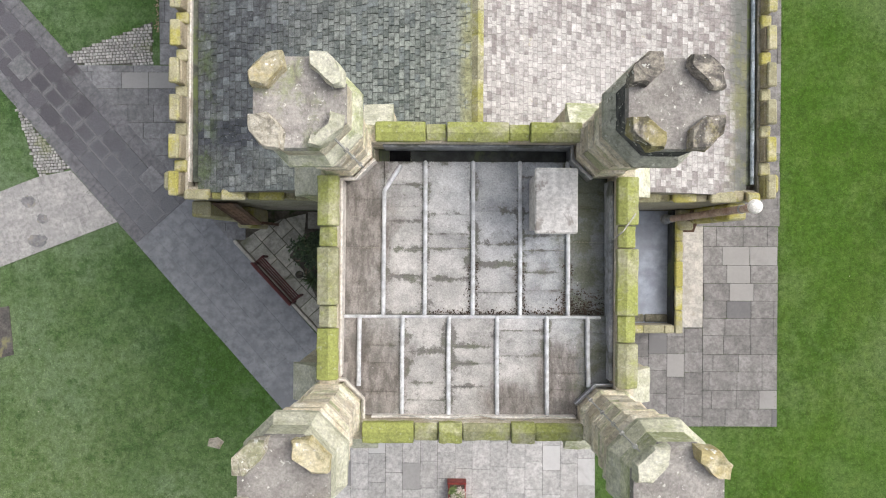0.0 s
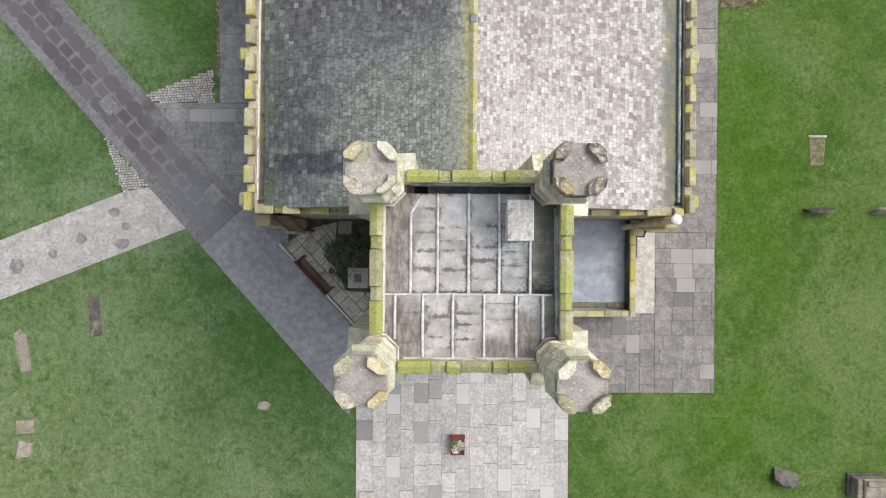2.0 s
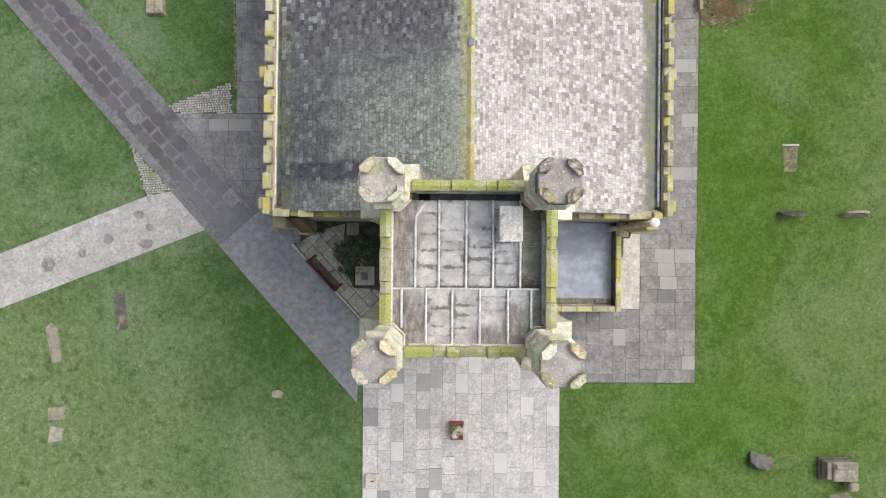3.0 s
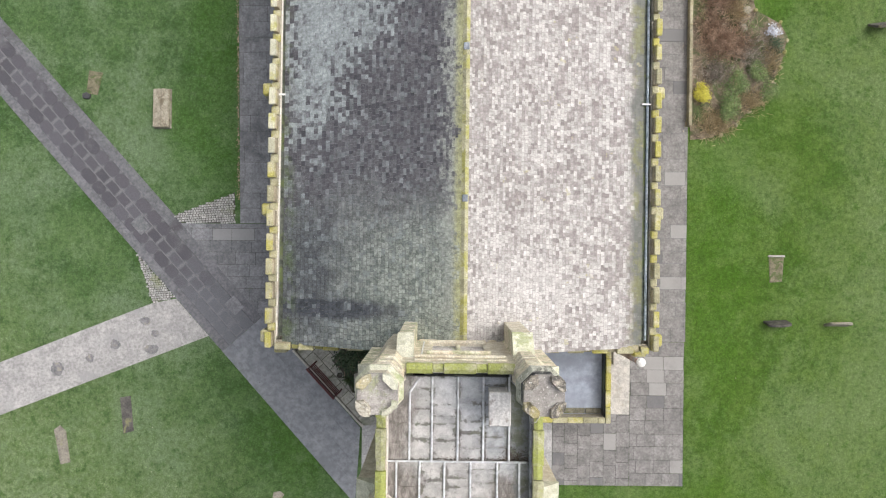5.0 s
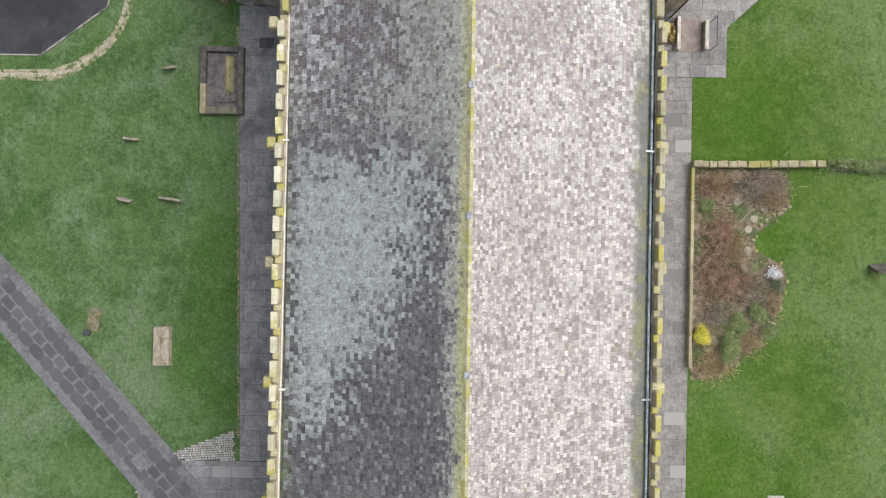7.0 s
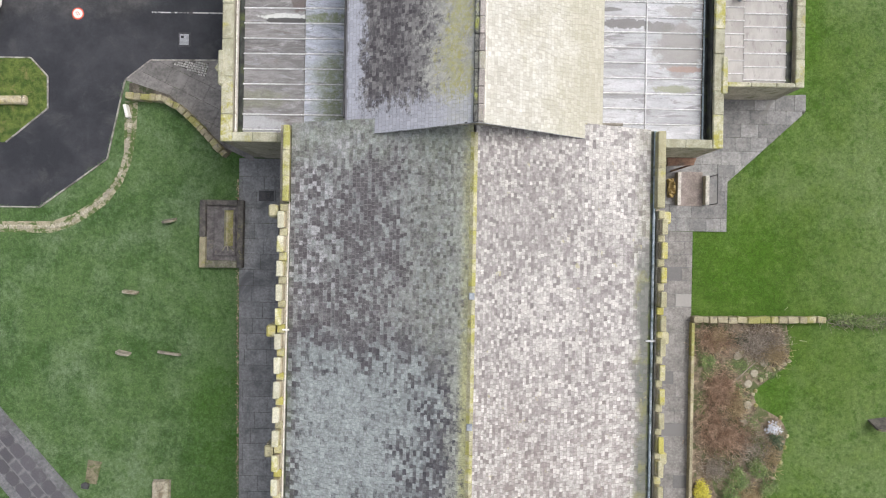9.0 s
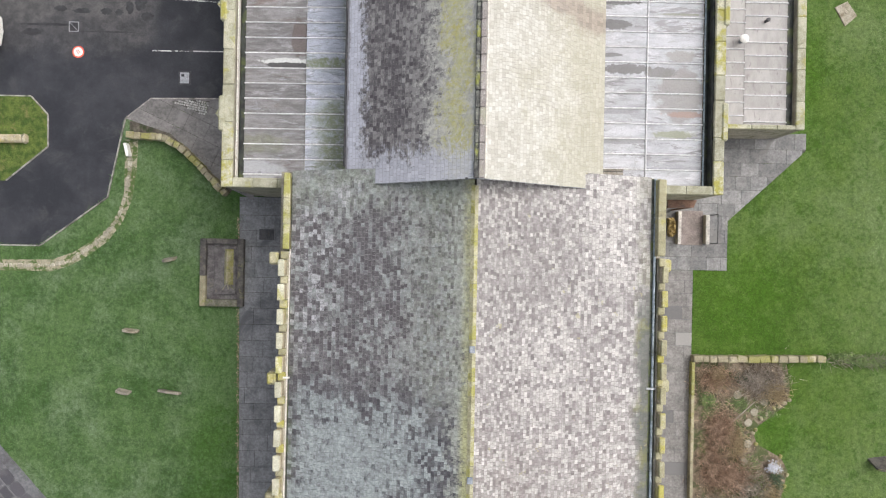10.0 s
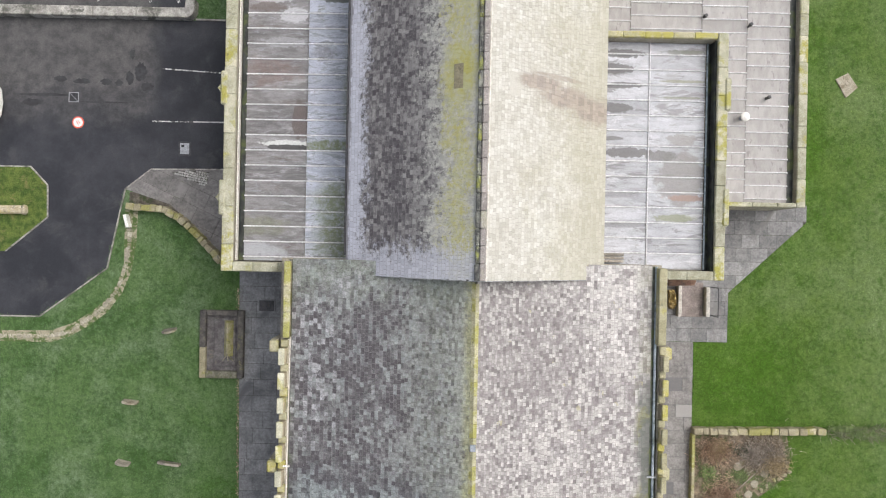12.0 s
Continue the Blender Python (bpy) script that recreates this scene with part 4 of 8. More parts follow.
LEAF_YELLOW = plain("yellow_leaf", (0.42, 0.38, 0.04), (0.60, 0.55, 0.08), 3.0, 0.6, 0.25)
PETAL = plain("white_petal", (0.46, 0.48, 0.55), (0.64, 0.66, 0.72), 3.0, 0.7, 0.1)
TWIG = plain("bare_brown_twig", (0.28, 0.19, 0.135), (0.56, 0.42, 0.32), 3.0, 0.9, 0.4)
TWIG_GREY = plain("bare_grey_twig", (0.30, 0.26, 0.22), (0.46, 0.41, 0.36), 3.0, 0.9, 0.35)
STRAW = plain("dry_straw", (0.40, 0.32, 0.19), (0.52, 0.43, 0.28), 3.0, 0.9, 0.3)
GLASS_DARK = plain("dark_window_glass", (0.015, 0.017, 0.02), (0.03, 0.033, 0.04), 3.0, 0.1, 0.0, bump=0.0)
PLATE = plain("yellow_plate", (0.75, 0.62, 0.05), (0.80, 0.68, 0.08), 3.0, 0.5, 0.0, bump=0.0)
JOINT_PALE = plain("pale_joint_mortar", (0.15, 0.145, 0.138), (0.22, 0.215, 0.205), 5.0, 0.95, 0.0, (0.20, 0.20, 0.19), 1.2, (0.52, 0.66), 0.4)
JOINT_CROSS = plain("pale_gritty_joint", (0.24, 0.235, 0.225), (0.30, 0.292, 0.28), 5.0, 0.95, 0.0, (0.20, 0.20, 0.19), 1.2, (0.52, 0.66), 0.4)
SETT = plain("pale_cobble", (0.34, 0.34, 0.33), (0.49, 0.485, 0.475), 5.0, 0.85, 0.22, (0.30, 0.31, 0.22), 1.2, (0.55, 0.7), 0.4)
CONCRETE = plain("worn_concrete", (0.26, 0.25, 0.23), (0.44, 0.425, 0.40), 2.6, 0.9, 0.12, (0.12, 0.12, 0.105), 1.5, (0.48, 0.64), 0.4)
LIME_SLAB = plain("pale_slab", (0.42, 0.40, 0.365), (0.52, 0.495, 0.45), 1.8, 0.9, 0.1, (0.36, 0.33, 0.28), 1.1, (0.54, 0.70), 0.3)
ASPHALT = asphalt()
DAMP = plain("wet_asphalt_spot", (0.03, 0.03, 0.034), (0.045, 0.045, 0.05), 1.0, 0.5, 0.0, None, 1, (0, 1), 0.3)
SOIL = plain("leaf_strewn_soil", (0.125, 0.098, 0.07), (0.29, 0.235, 0.17), 3.5, 0.95, 0.0, (0.09, 0.11, 0.045), 1.4, (0.48, 0.60), 0.9, 0.05)
DARK_SOIL = plain("dark_garden_soil", (0.075, 0.066, 0.055), (0.145, 0.13, 0.108), 3.0, 0.95, 0.0, (0.04, 0.055, 0.022), 1.2, (0.5, 0.62), 0.9, 0.04)
GRAVE = plain("grey_gravestone", (0.22, 0.20, 0.17), (0.34, 0.31, 0.26), 3.0, 0.9, 0.15, (0.26, 0.25, 0.12), 1.8, (0.54, 0.68), 0.5)
GRAVE_DARK = plain("dark_gravestone", (0.07, 0.066, 0.064), (0.13, 0.12, 0.11), 3.0, 0.85, 0.15, (0.24, 0.23, 0.12), 1.8, (0.56, 0.7), 0.5)
RED = plain("red_painted_wood", (0.075, 0.015, 0.015), (0.12, 0.024, 0.022), 6.0, 0.5, 0.1, (0.14, 0.03, 0.028), 3.0, (0.55, 0.7), 0.15)
RED_DARK = plain("dark_red_painted_wood", (0.05, 0.012, 0.012), (0.085, 0.02, 0.018), 6.0, 0.55, 0.15, (0.09, 0.03, 0.028), 3.0, (0.55, 0.7), 0.2)
TIMBER = plain("red_brown_boards", (0.12, 0.07, 0.05), (0.20, 0.12, 0.085), 4.0, 0.85, 0.3, (0.09, 0.07, 0.06), 2.0, (0.52, 0.68), 0.3)
TERRACOTTA = plain("pinkish_flue_pipe", (0.42, 0.30, 0.25), (0.55, 0.43, 0.37), 3.0, 0.5, 0.05, (0.28, 0.17, 0.13), 2.0, (0.52, 0.68), 0.15)
WHITE = plain("white_paint", (0.78, 0.77, 0.74), (0.84, 0.83, 0.81), 4.0, 0.5, 0.03, (0.6, 0.58, 0.54), 3.0, (0.6, 0.75), 0.1)
LINE = plain("worn_road_line", (0.55, 0.55, 0.54), (0.72, 0.72, 0.70), 3.0, 0.7, 0.0, (0.10, 0.10, 0.10), 4.0, (0.52, 0.56), 0.1)
SIGN_RED = plain("red_road_paint", (0.72, 0.10, 0.06), (0.80, 0.15, 0.09), 4.0, 0.6, 0.0, None, 1, (0, 1), 0.1)
IRON = plain("dark_iron", (0.035, 0.035, 0.04), (0.07, 0.07, 0.075), 6.0, 0.55, 0.1, (0.12, 0.085, 0.06), 3.0, (0.6, 0.72), 0.2)
STEEL = plain("galvanised_cover", (0.36, 0.37, 0.39), (0.48, 0.49, 0.51), 6.0, 0.4, 0.1, None, 1, (0, 1), 0.15, 0.01, 0.6)
STRAP = plain("pale_metal_strap", (0.48, 0.47, 0.45), (0.62, 0.61, 0.58), 6.0, 0.5, 0.1, (0.30, 0.29, 0.27), 5.0, (0.5, 0.65), 0.15)
STEP_STONE = plain("beige_stepping_stone", (0.28, 0.255, 0.20), (0.37, 0.34, 0.27), 4.0, 0.9, 0.12, (0.20, 0.19, 0.13), 2.0, (0.52, 0.68), 0.4)
NAVE_GUTTER = plain("mossy_gutter", (0.055, 0.064, 0.052), (0.14, 0.152, 0.12), 3.0, 0.6, 0.2, (0.13, 0.16, 0.06), 1.2, (0.48, 0.62), 0.4)
JOINT_GARDEN = plain("mossy_garden_joint", (0.085, 0.085, 0.06), (0.13, 0.13, 0.095), 4.0, 0.95, 0.0, (0.05, 0.065, 0.03), 1.5, (0.5, 0.64), 0.5)
MARGIN = plain("thin_worn_turf", (0.26, 0.24, 0.17), (0.38, 0.35, 0.26), 3.0, 0.95, 0.0, (0.085, 0.13, 0.04), 2.2, (0.44, 0.54), 0.7, 0.03)
FLAG_BORDER = plain("purplish_border_slab", (0.140, 0.140, 0.152), (0.180, 0.179, 0.192), 1.6, 0.65, 0.06, (0.085, 0.083, 0.09), 0.7, (0.5, 0.7), 0.25)
FLAG_VESTRY = plain("mixed_blue_grey_flagstone", (0.18, 0.18, 0.183), (0.25, 0.247, 0.245), 2.0, 0.75, 0.24, (0.19, 0.185, 0.18), 0.8, (0.54, 0.7), 0.25)
GARDEN_STONE = plain("mossy_grey_walling", (0.13, 0.125, 0.095), (0.25, 0.24, 0.19), 3.5, 0.9, 0.25, (0.13, 0.14, 0.06), 1.8, (0.5, 0.64), 0.6, 0.03)
LEDGER = plain("worn_ledger_stone", (0.29, 0.26, 0.20), (0.42, 0.385, 0.31), 4.0, 0.9, 0.1, (0.20, 0.17, 0.12), 2.5, (0.52, 0.66), 0.5)
DULL_EARTH = plain("dull_grave_earth", (0.13, 0.12, 0.075), (0.23, 0.205, 0.14), 4.0, 0.95, 0.0, (0.085, 0.12, 0.04), 2.0, (0.50, 0.62), 0.7, 0.03)
TOMB_FLOOR = plain("purplish_tomb_floor", (0.085, 0.078, 0.08), (0.16, 0.15, 0.15), 3.0, 0.8, 0.1, (0.20, 0.185, 0.15), 2.0, (0.56, 0.68), 0.4)
RAMP = plain("pinkish_ramp_slab", (0.22, 0.185, 0.17), (0.30, 0.255, 0.24), 3.0, 0.9, 0.1, (0.17, 0.15, 0.14), 1.6, (0.52, 0.68), 0.3)
PIPE_LIGHT = plain("light_blue_grey_pipe", (0.26, 0.32, 0.37), (0.40, 0.46, 0.50), 2.0, 0.5, 0.1, (0.16, 0.19, 0.17), 1.5, (0.52, 0.66), 0.15)
ROUGH_TURF = plain("rough_island_turf", (0.055, 0.10, 0.018), (0.13, 0.175, 0.04), 3.0, 0.95, 0.0, (0.20, 0.19, 0.075), 1.6, (0.54, 0.70), 1.0, 0.06)
OLD_BOARD = plain("weathered_grey_board", (0.26, 0.235, 0.20), (0.40, 0.37, 0.33), 4.0, 0.9, 0.25, (0.14, 0.12, 0.10), 3.0, (0.55, 0.68), 0.3)
SLATE_JOINT = plain("pale_lime_torching", (0.19, 0.195, 0.195), (0.31, 0.315, 0.31), 4.0, 0.9, 0.0, (0.08, 0.08, 0.075), 0.6, (0.50, 0.62), 0.3)
SLATE_BED_DARK = plain("dark_slate_bed", (0.10, 0.097, 0.10), (0.17, 0.165, 0.165), 4.0, 0.9, 0.0, (0.08, 0.08, 0.075), 0.8, (0.52, 0.64), 0.3)
SLATE_BED = plain("grey_slate_bed", (0.22, 0.21, 0.205), (0.32, 0.31, 0.30), 4.0, 0.9, 0.0, (0.08, 0.08, 0.075), 0.8, (0.52, 0.64), 0.3)
YELLOW_PALE = stone_mat("olive_lichened_coping", (0.36, 0.345, 0.22), (0.50, 0.48, 0.34), (0.36, 0.35, 0.12), (0.46, 0.64), 3.0, dirt=(0.15, 0.15, 0.07), dirt_at=(0.55, 0.68), splash=0.3)
PLANTER_RED = plain("red_planter_paint", (0.20, 0.028, 0.024), (0.30, 0.05, 0.04), 6.0, 0.5, 0.1, (0.13, 0.03, 0.028), 3.0, (0.55, 0.7), 0.15)
OCHRE_SHEET = plain("ochre_plastic_sheet", (0.24, 0.17, 0.06), (0.42, 0.32, 0.14), 5.0, 0.45, 0.0, (0.10, 0.07, 0.03), 3.0, (0.52, 0.64), 0.3)
BLOSSOM = plain("cream_pink_blossom", (0.55, 0.48, 0.42), (0.74, 0.68, 0.62), 5.0, 0.7, 0.25)

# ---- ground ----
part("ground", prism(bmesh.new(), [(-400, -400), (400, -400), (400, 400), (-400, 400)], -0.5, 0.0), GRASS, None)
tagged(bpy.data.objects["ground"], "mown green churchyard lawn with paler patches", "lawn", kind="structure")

ASPHALT_POLY = [(-40, 38.8), (-40, 25.05), (-19.04, 25.03), (-15.96, 27.31), (-15.2, 30.97), (-14.03, 31.91), (-9.2, 31.98), (-9.2, 38.8)]
tagged(sheet("road", ASPHALT_POLY, 0.012, ASPHALT), "damp dark asphalt drive with paler worn patches", "road", kind="structure")

# ---- nave ----
RIDGE, RIDGE_Z, EAVE_Z = 0.60, 8.33, 5.70
NW_X, NE_X, NS_Y, NN_Y = -6.75, 7.92, 1.62, 28.05
nave = thing("church_nave", (0.6, 14.8, 0), "long stone nave with mottled slate roof and battlemented parapets", "church")


def wall_box(name, x0, x1, y0, y1, z0, z1, parent, material=WALL, label=""):
    return box(name, x0, x1, y0, y1, z0, z1, material, parent, 0.0, label=label)


wall_box("wall", NW_X + 0.12, NW_X + 0.65, NS_Y, NN_Y, 0, 5.35, nave)
wall_box("wall", NE_X - 0.65, NE_X - 0.12, NS_Y, NN_Y, 0, 5.35, nave)
wall_box("wall", NW_X + 0.65, NE_X - 0.65, NS_Y, NS_Y + 0.5, 0, 5.35, nave)
wall_box("wall", NW_X + 0.65, NE_X - 0.65, NN_Y - 0.5, NN_Y, 0, 5.35, nave)
# gables close the roof under the slates
for y in (NS_Y + 0.1, NN_Y - 0.35):
    bm = bmesh.new()
    a = [bm.verts.new(v) for v in ((NW_X + 0.65, y, 5.35), (NE_X - 0.65, y, 5.35), (RIDGE, y, RIDGE_Z - 0.12))]
    b = [bm.verts.new(v.co + Vector((0, 0.3, 0))) for v in a]
    bm.faces.new(a), bm.faces.new(b[::-1])
    for k in range(3):
        bm.faces.new((a[k], b[k], b[(k + 1) % 3], a[(k + 1) % 3]))
    part("gable", bm, WALL, nave)

rng = random.Random(7)
SLATE_WIDTHS = (0.14, 0.16, 0.175, 0.19, 0.21, 0.24)


def slate_mesh(width, length, material):
    """One slate, 12 mm thick, its foot a little raised; x runs along the course, y up the slope."""
    w, me = width / 2, bpy.data.meshes.new("slate")
    v = [(-w, 0, 0), (w, 0, 0), (w, length, -0.012), (-w, length, -0.012), (-w, 0, 0.016), (w, 0, 0.016), (w, length, 0.002), (-w, length, 0.002)]
    me.from_pydata(v, [], [(4, 5, 6, 7), (0, 1, 5, 4), (1, 2, 6, 5), (3, 0, 4, 7)])
    me.materials.append(material)
    span = me.attributes.new("slate_span", "FLOAT2", "POINT")
    span.data.foreach_set("vector", [0, 0, 1, 0, 1, 1, 0, 1] * 2)
    return me


def slated_slope(parent, name, foot, ridge, y0, y1, material, base, gauges, nearest, label, small=1.0, gap=0.004):
    """A slope of slates from the eave line foot = (x, z) up to ridge = (x, z); those in the plan rectangle nearest are single pieces."""
    (xa, za), (xb, zb) = foot, ridge
    run = math.hypot(xb - xa, zb - za)
    ux, uz = (xb - xa) / run, (zb - za) / run
    side = 1 if xb > xa else -1
    nx, nz = -uz * side, ux * side
    bm = bmesh.new()
    quad = [(xa - ux * 0.02, y0, za), (xb, y0, zb), (xb, y1, zb), (xa - ux * 0.02, y1, za)]
    up = [bm.verts.new((x - nx * 0.03, y, z - nz * 0.03)) for x, y, z in quad]
    dn = [bm.verts.new((x - nx * 0.12, y, z - nz * 0.12)) for x, y, z in quad]
    bm.faces.new(up), bm.faces.new(dn[::-1])
    for k in range(4):
        bm.faces.new((up[k], dn[k], dn[(k + 1) % 4], up[(k + 1) % 4]))
    bmesh.ops.recalc_face_normals(bm, faces=bm.faces)
    slope = part(name, bm, base, parent, label)
    verts, faces, spans, singles, s = [], [], [], [], 0.0
    while s < run - 0.05:
        f = s / run
        gauge = (gauges[0] * (1 - f) + gauges[1] * f) * rng.uniform(0.97, 1.03)
        gauge = min(gauge, run - s)
        y = y0 - rng.uniform(0, 0.1)
        while y < y1 - 0.03:
            w = rng.choice(SLATE_WIDTHS) * (1.15 - 0.3 * f) * small
            ya, yb = max(y, y0) + gap, min(y + w, y1) - gap
            y += w
            if yb - ya < 0.04:
                continue
            px, pz = xa + ux * s, za + uz * s
            tilt, lift = rng.uniform(-0.002, 0.002) * min(small, 1.0) ** 2, rng.uniform(0, 0.007) * min(small, 1.0) ** 2
            slip = rng.uniform(-0.002, 0.002)
            if nearest[0] < px < nearest[1] and nearest[2] < ya < nearest[3] and len(singles) < 290:
                singles.append((px, (ya + yb) / 2, pz, yb - ya, gauge, lift))
                continue
            n = len(verts)
            for yy, h, u in ((ya, tilt, 0), (yb, -tilt, 1)):
                spans += [u, 0, u, 1.2, u, 0, u, 1]
                for q, z in ((slip, 0.016 + lift), (gauge + 0.04 + slip, 0.002)):
                    verts.append((px + ux * q + nx * (z + h), yy, pz + uz * q + nz * (z + h)))
                verts.append((px + ux * slip - nx * 0.01, yy, pz + uz * slip - nz * 0.01))
                verts.append((px + ux * (gauge + slip) - nx * 0.01, yy, pz + uz * (gauge + slip) - nz * 0.01))
            fs = [(n, n + 4, n + 5, n + 1), (n + 2, n + 6, n + 4, n), (n, n + 1, n + 3, n + 2), (n + 4, n + 6, n + 7, n + 5)]
            faces.extend(fs if side < 0 else [t[::-1] for t in fs])
        s += gauge
    slating = tagged(raw("slating", verts, faces, material, slope), kind="stuff")
    slating.data.attributes.new("slate_span", "FLOAT2", "POINT").data.foreach_set("vector", spans)
    meshes = {}
    turn = Matrix(((0, ux, nx), (-side, 0, 0), (0, uz, nz))).to_4x4()
    for px, y, pz, w, g, lift in singles:
        key = (min(SLATE_WIDTHS, key=lambda k: abs(k - w)), round(g, 2))
        if key not in meshes:
            meshes[key] = slate_mesh(key[0], key[1] + 0.01, material)
        ob = under(new("slate", meshes[key]), slope)
        ob.matrix_basis = Matrix.Translation((px + nx * lift, y, pz + nz * lift)) @ turn @ Matrix.Diagonal((w / key[0], 1, 1, 1))
    return slope


slated_slope(nave, "roof_slope", (-6.12, EAVE_Z), (RIDGE - 0.06, RIDGE_Z), NS_Y + 0.1, NN_Y, SLATE_NW, SLATE_JOINT, (0.19, 0.105), (-1.2, 0.5, 5.0, 10.0),
             "damp grey-green slates, dark near the ridge with pale lichen", 1.0, 0.004)
slated_slope(nave, "roof_slope", (7.34, EAVE_Z - 0.02), (RIDGE + 0.06, RIDGE_Z), NS_Y + 0.1, NN_Y, SLATE_NE, SLATE_BED, (0.175, 0.10), (0.7, 2.2, 5.0, 10.0),
             "bleached white and grey mottled slates", 0.86, 0.003)

# ridge tiles, yellow with lichen, a lead saddle here and there
for k in range(54):
    y = 2.0 + k * 0.47
    bm = bmesh.new()
    for sgn in (-1, 1):
        v = [(RIDGE, y, RIDGE_Z + 0.075), (RIDGE + sgn * 0.12, y, RIDGE_Z - 0.0), (RIDGE + sgn * 0.12, y + 0.46, RIDGE_Z - 0.0), (RIDGE, y + 0.46, RIDGE_Z + 0.075)]
        top = [bm.verts.new(p) for p in v]
        low = [bm.verts.new((p[0], p[1], p[2] - 0.03)) for p in v]
        bm.faces.new(top if sgn < 0 else top[::-1])
        for i in range(4):
            bm.faces.new((top[i], low[i], low[(i + 1) % 4], top[(i + 1) % 4]))
    bmesh.ops.recalc_face_normals(bm, faces=bm.faces)
    part("ridge_tile", bm, YELLOW_PALE, nave)
for y in (7.06, 12.15, 17.5, 21.88):
    box("ridge_saddle", RIDGE - 0.10, RIDGE + 0.10, y - 0.12, y + 0.12, RIDGE_Z + 0.03, RIDGE_Z + 0.09, PIPE_BLUE, nave, 0.02)


def battlement(parent, along, fixed, outward, start, end, wide=0.34, cap=PALE_CAP, low=YELLOW, step=0.9, high=0.335, depth=0.21, skew=0.0):
    """A battlemented parapet: a low wall, crenel stones, and a merlon with a narrow overhanging cap stone every step. skew: how far it drifts aside in each metre."""
    r = random.Random(int(start * 10 + fixed * 100))

    def lay(name, a0, a1, o0, o1, z0, z1, mat, bevel=0.02):
        drift = skew * ((a0 + a1) / 2 - start)
        o = sorted((fixed - outward * o0 + drift, fixed - outward * o1 + drift))
        if along == "y":
            return box(name, o[0], o[1], a0, a1, z0, z1, mat, parent, bevel, 0.012, r)
        return box(name, a0, a1, o[0], o[1], z0, z1, mat, parent, bevel, 0.012, r)

    a = start
    while a < end - 0.25:
        m = 0.6 * r.uniform(0.95, 1.05)
        stop = min(a + step, end)
        lay("parapet_wall", a, stop, 0.06, wide - 0.04, 5.3, 5.72, WALL, 0.0)
        lay("merlon", a + 0.02, min(a + m, end) - 0.02, 0.03, depth + 0.03, 5.725, 5.725 + high, SANDSTONE_DULL)
        lay("cap_stone", a, min(a + m, end), -0.03, depth, 5.73 + high, 5.83 + high + r.uniform(-0.012, 0.012), YELLOW if a < 8.0 else cap, 0.03)
        if stop - (a + m) > 0.05:
            lay("crenel_stone", a + m + 0.005, stop - 0.005, 0.0, wide - 0.06, 5.725, 5.86, low, 0.03)
        a += step


WEST_SKEW = 0.0075
battlement(nave, "y", NW_X + 0.09, -1, 1.62, 25.1, skew=WEST_SKEW)
battlement(nave, "y", NE_X - 0.05, 1, 1.62, 25.1, wide=0.31, cap=YELLOW, high=0.27, depth=0.19)
battlement(nave, "x", NS_Y - 0.06, -1, -6.35, -2.0, cap=COPING, low=YELLOW_DULL, high=0.2)
battlement(nave, "x", NS_Y - 0.06, -1, 2.75, 7.55, cap=YELLOW, low=YELLOW_DULL, high=0.2)
# plain parapets at the north end
box("parapet_wall", NW_X + 0.38, NW_X + 0.58, 25.1, 27.95, 5.3, 5.9, YELLOW_DULL, nave, 0.02)
for k in range(3):
    box("coping_stone", NW_X + 0.355, NW_X + 0.60, 25.105 + k * 0.95, 26.045 + k * 0.95, 5.905, 6.0, YELLOW_PALE, nave, 0.03, 0.01, random.Random(k))
box("parapet_wall", NE_X - 0.44, NE_X - 0.18, 25.1, 27.95, 5.3, 5.9, YELLOW, nave, 0.02)
box("coping_stone", NE_X - 0.42, NE_X - 0.12, 25.1, 27.95, 5.905, 6.03, YELLOW, nave, 0.03)
# gutters, flashing and the lead pipe along the east gutter
part("flashing", prism(bmesh.new(), [(NW_X + 0.395, 2.0), (NW_X + 0.43, 2.0), (NW_X + 0.43 + 23.1 * WEST_SKEW, 25.1), (NW_X + 0.395 + 23.1 * WEST_SKEW, 25.1)], 5.5, 5.74), FLASHING, nave)
box("gutter", NW_X + 0.465, -6.05, 2.0, 28.0, 5.45, 5.62, NAVE_GUTTER, nave, 0.0)
box("gutter", 7.30, NE_X - 0.345, 2.0, 28.0, 5.40, 5.64, NAVE_GUTTER, nave, 0.0)
part("gutter_pipe", tube(bmesh.new(), (7.49, 2.0, 5.70), (7.49, 28.0, 5.70), 0.05), PIPE_LIGHT, nave)
box("flashing", -6.0, -2.0, NS_Y + 0.285, NS_Y + 0.32, 5.6, 5.74, FLASHING, nave, 0.01)
box("flashing", 2.8, 7.2, NS_Y + 0.285, NS_Y + 0.32, 5.6, 5.74, FLASHING, nave, 0.01)
for y in (10.8, 20.1):
    box("pipe_bracket", 7.25, 7.6, y, y + 0.08, 5.72, 5.78, STEEL, nave, 0.01)
    box("pipe_bracket", -6.3, -6.05, y + 0.2, y + 0.27, 5.9, 5.94, WHITE, nave, 0.01)
# pilaster buttresses along both sides
for k, y in enumerate((2.0, 6.75, 11.25, 15.75, 20.25, 24.75)):
    for x0, x1, out in ((NW_X - 0.16, NW_X + 0.12, -1), (NE_X - 0.12, NE_X + 0.16, 1)):
        bm = bmesh.new()
        block(bm, x0, x1, y - 0.25, y + 0.25, 0, 5.55)
        part("buttress", bm, WALL, nave)
        box("buttress_cap", x0 - 0.03, x1 + 0.03, y - 0.22, y + 0.24, 5.55, 5.82, YELLOW, nave, 0.06)

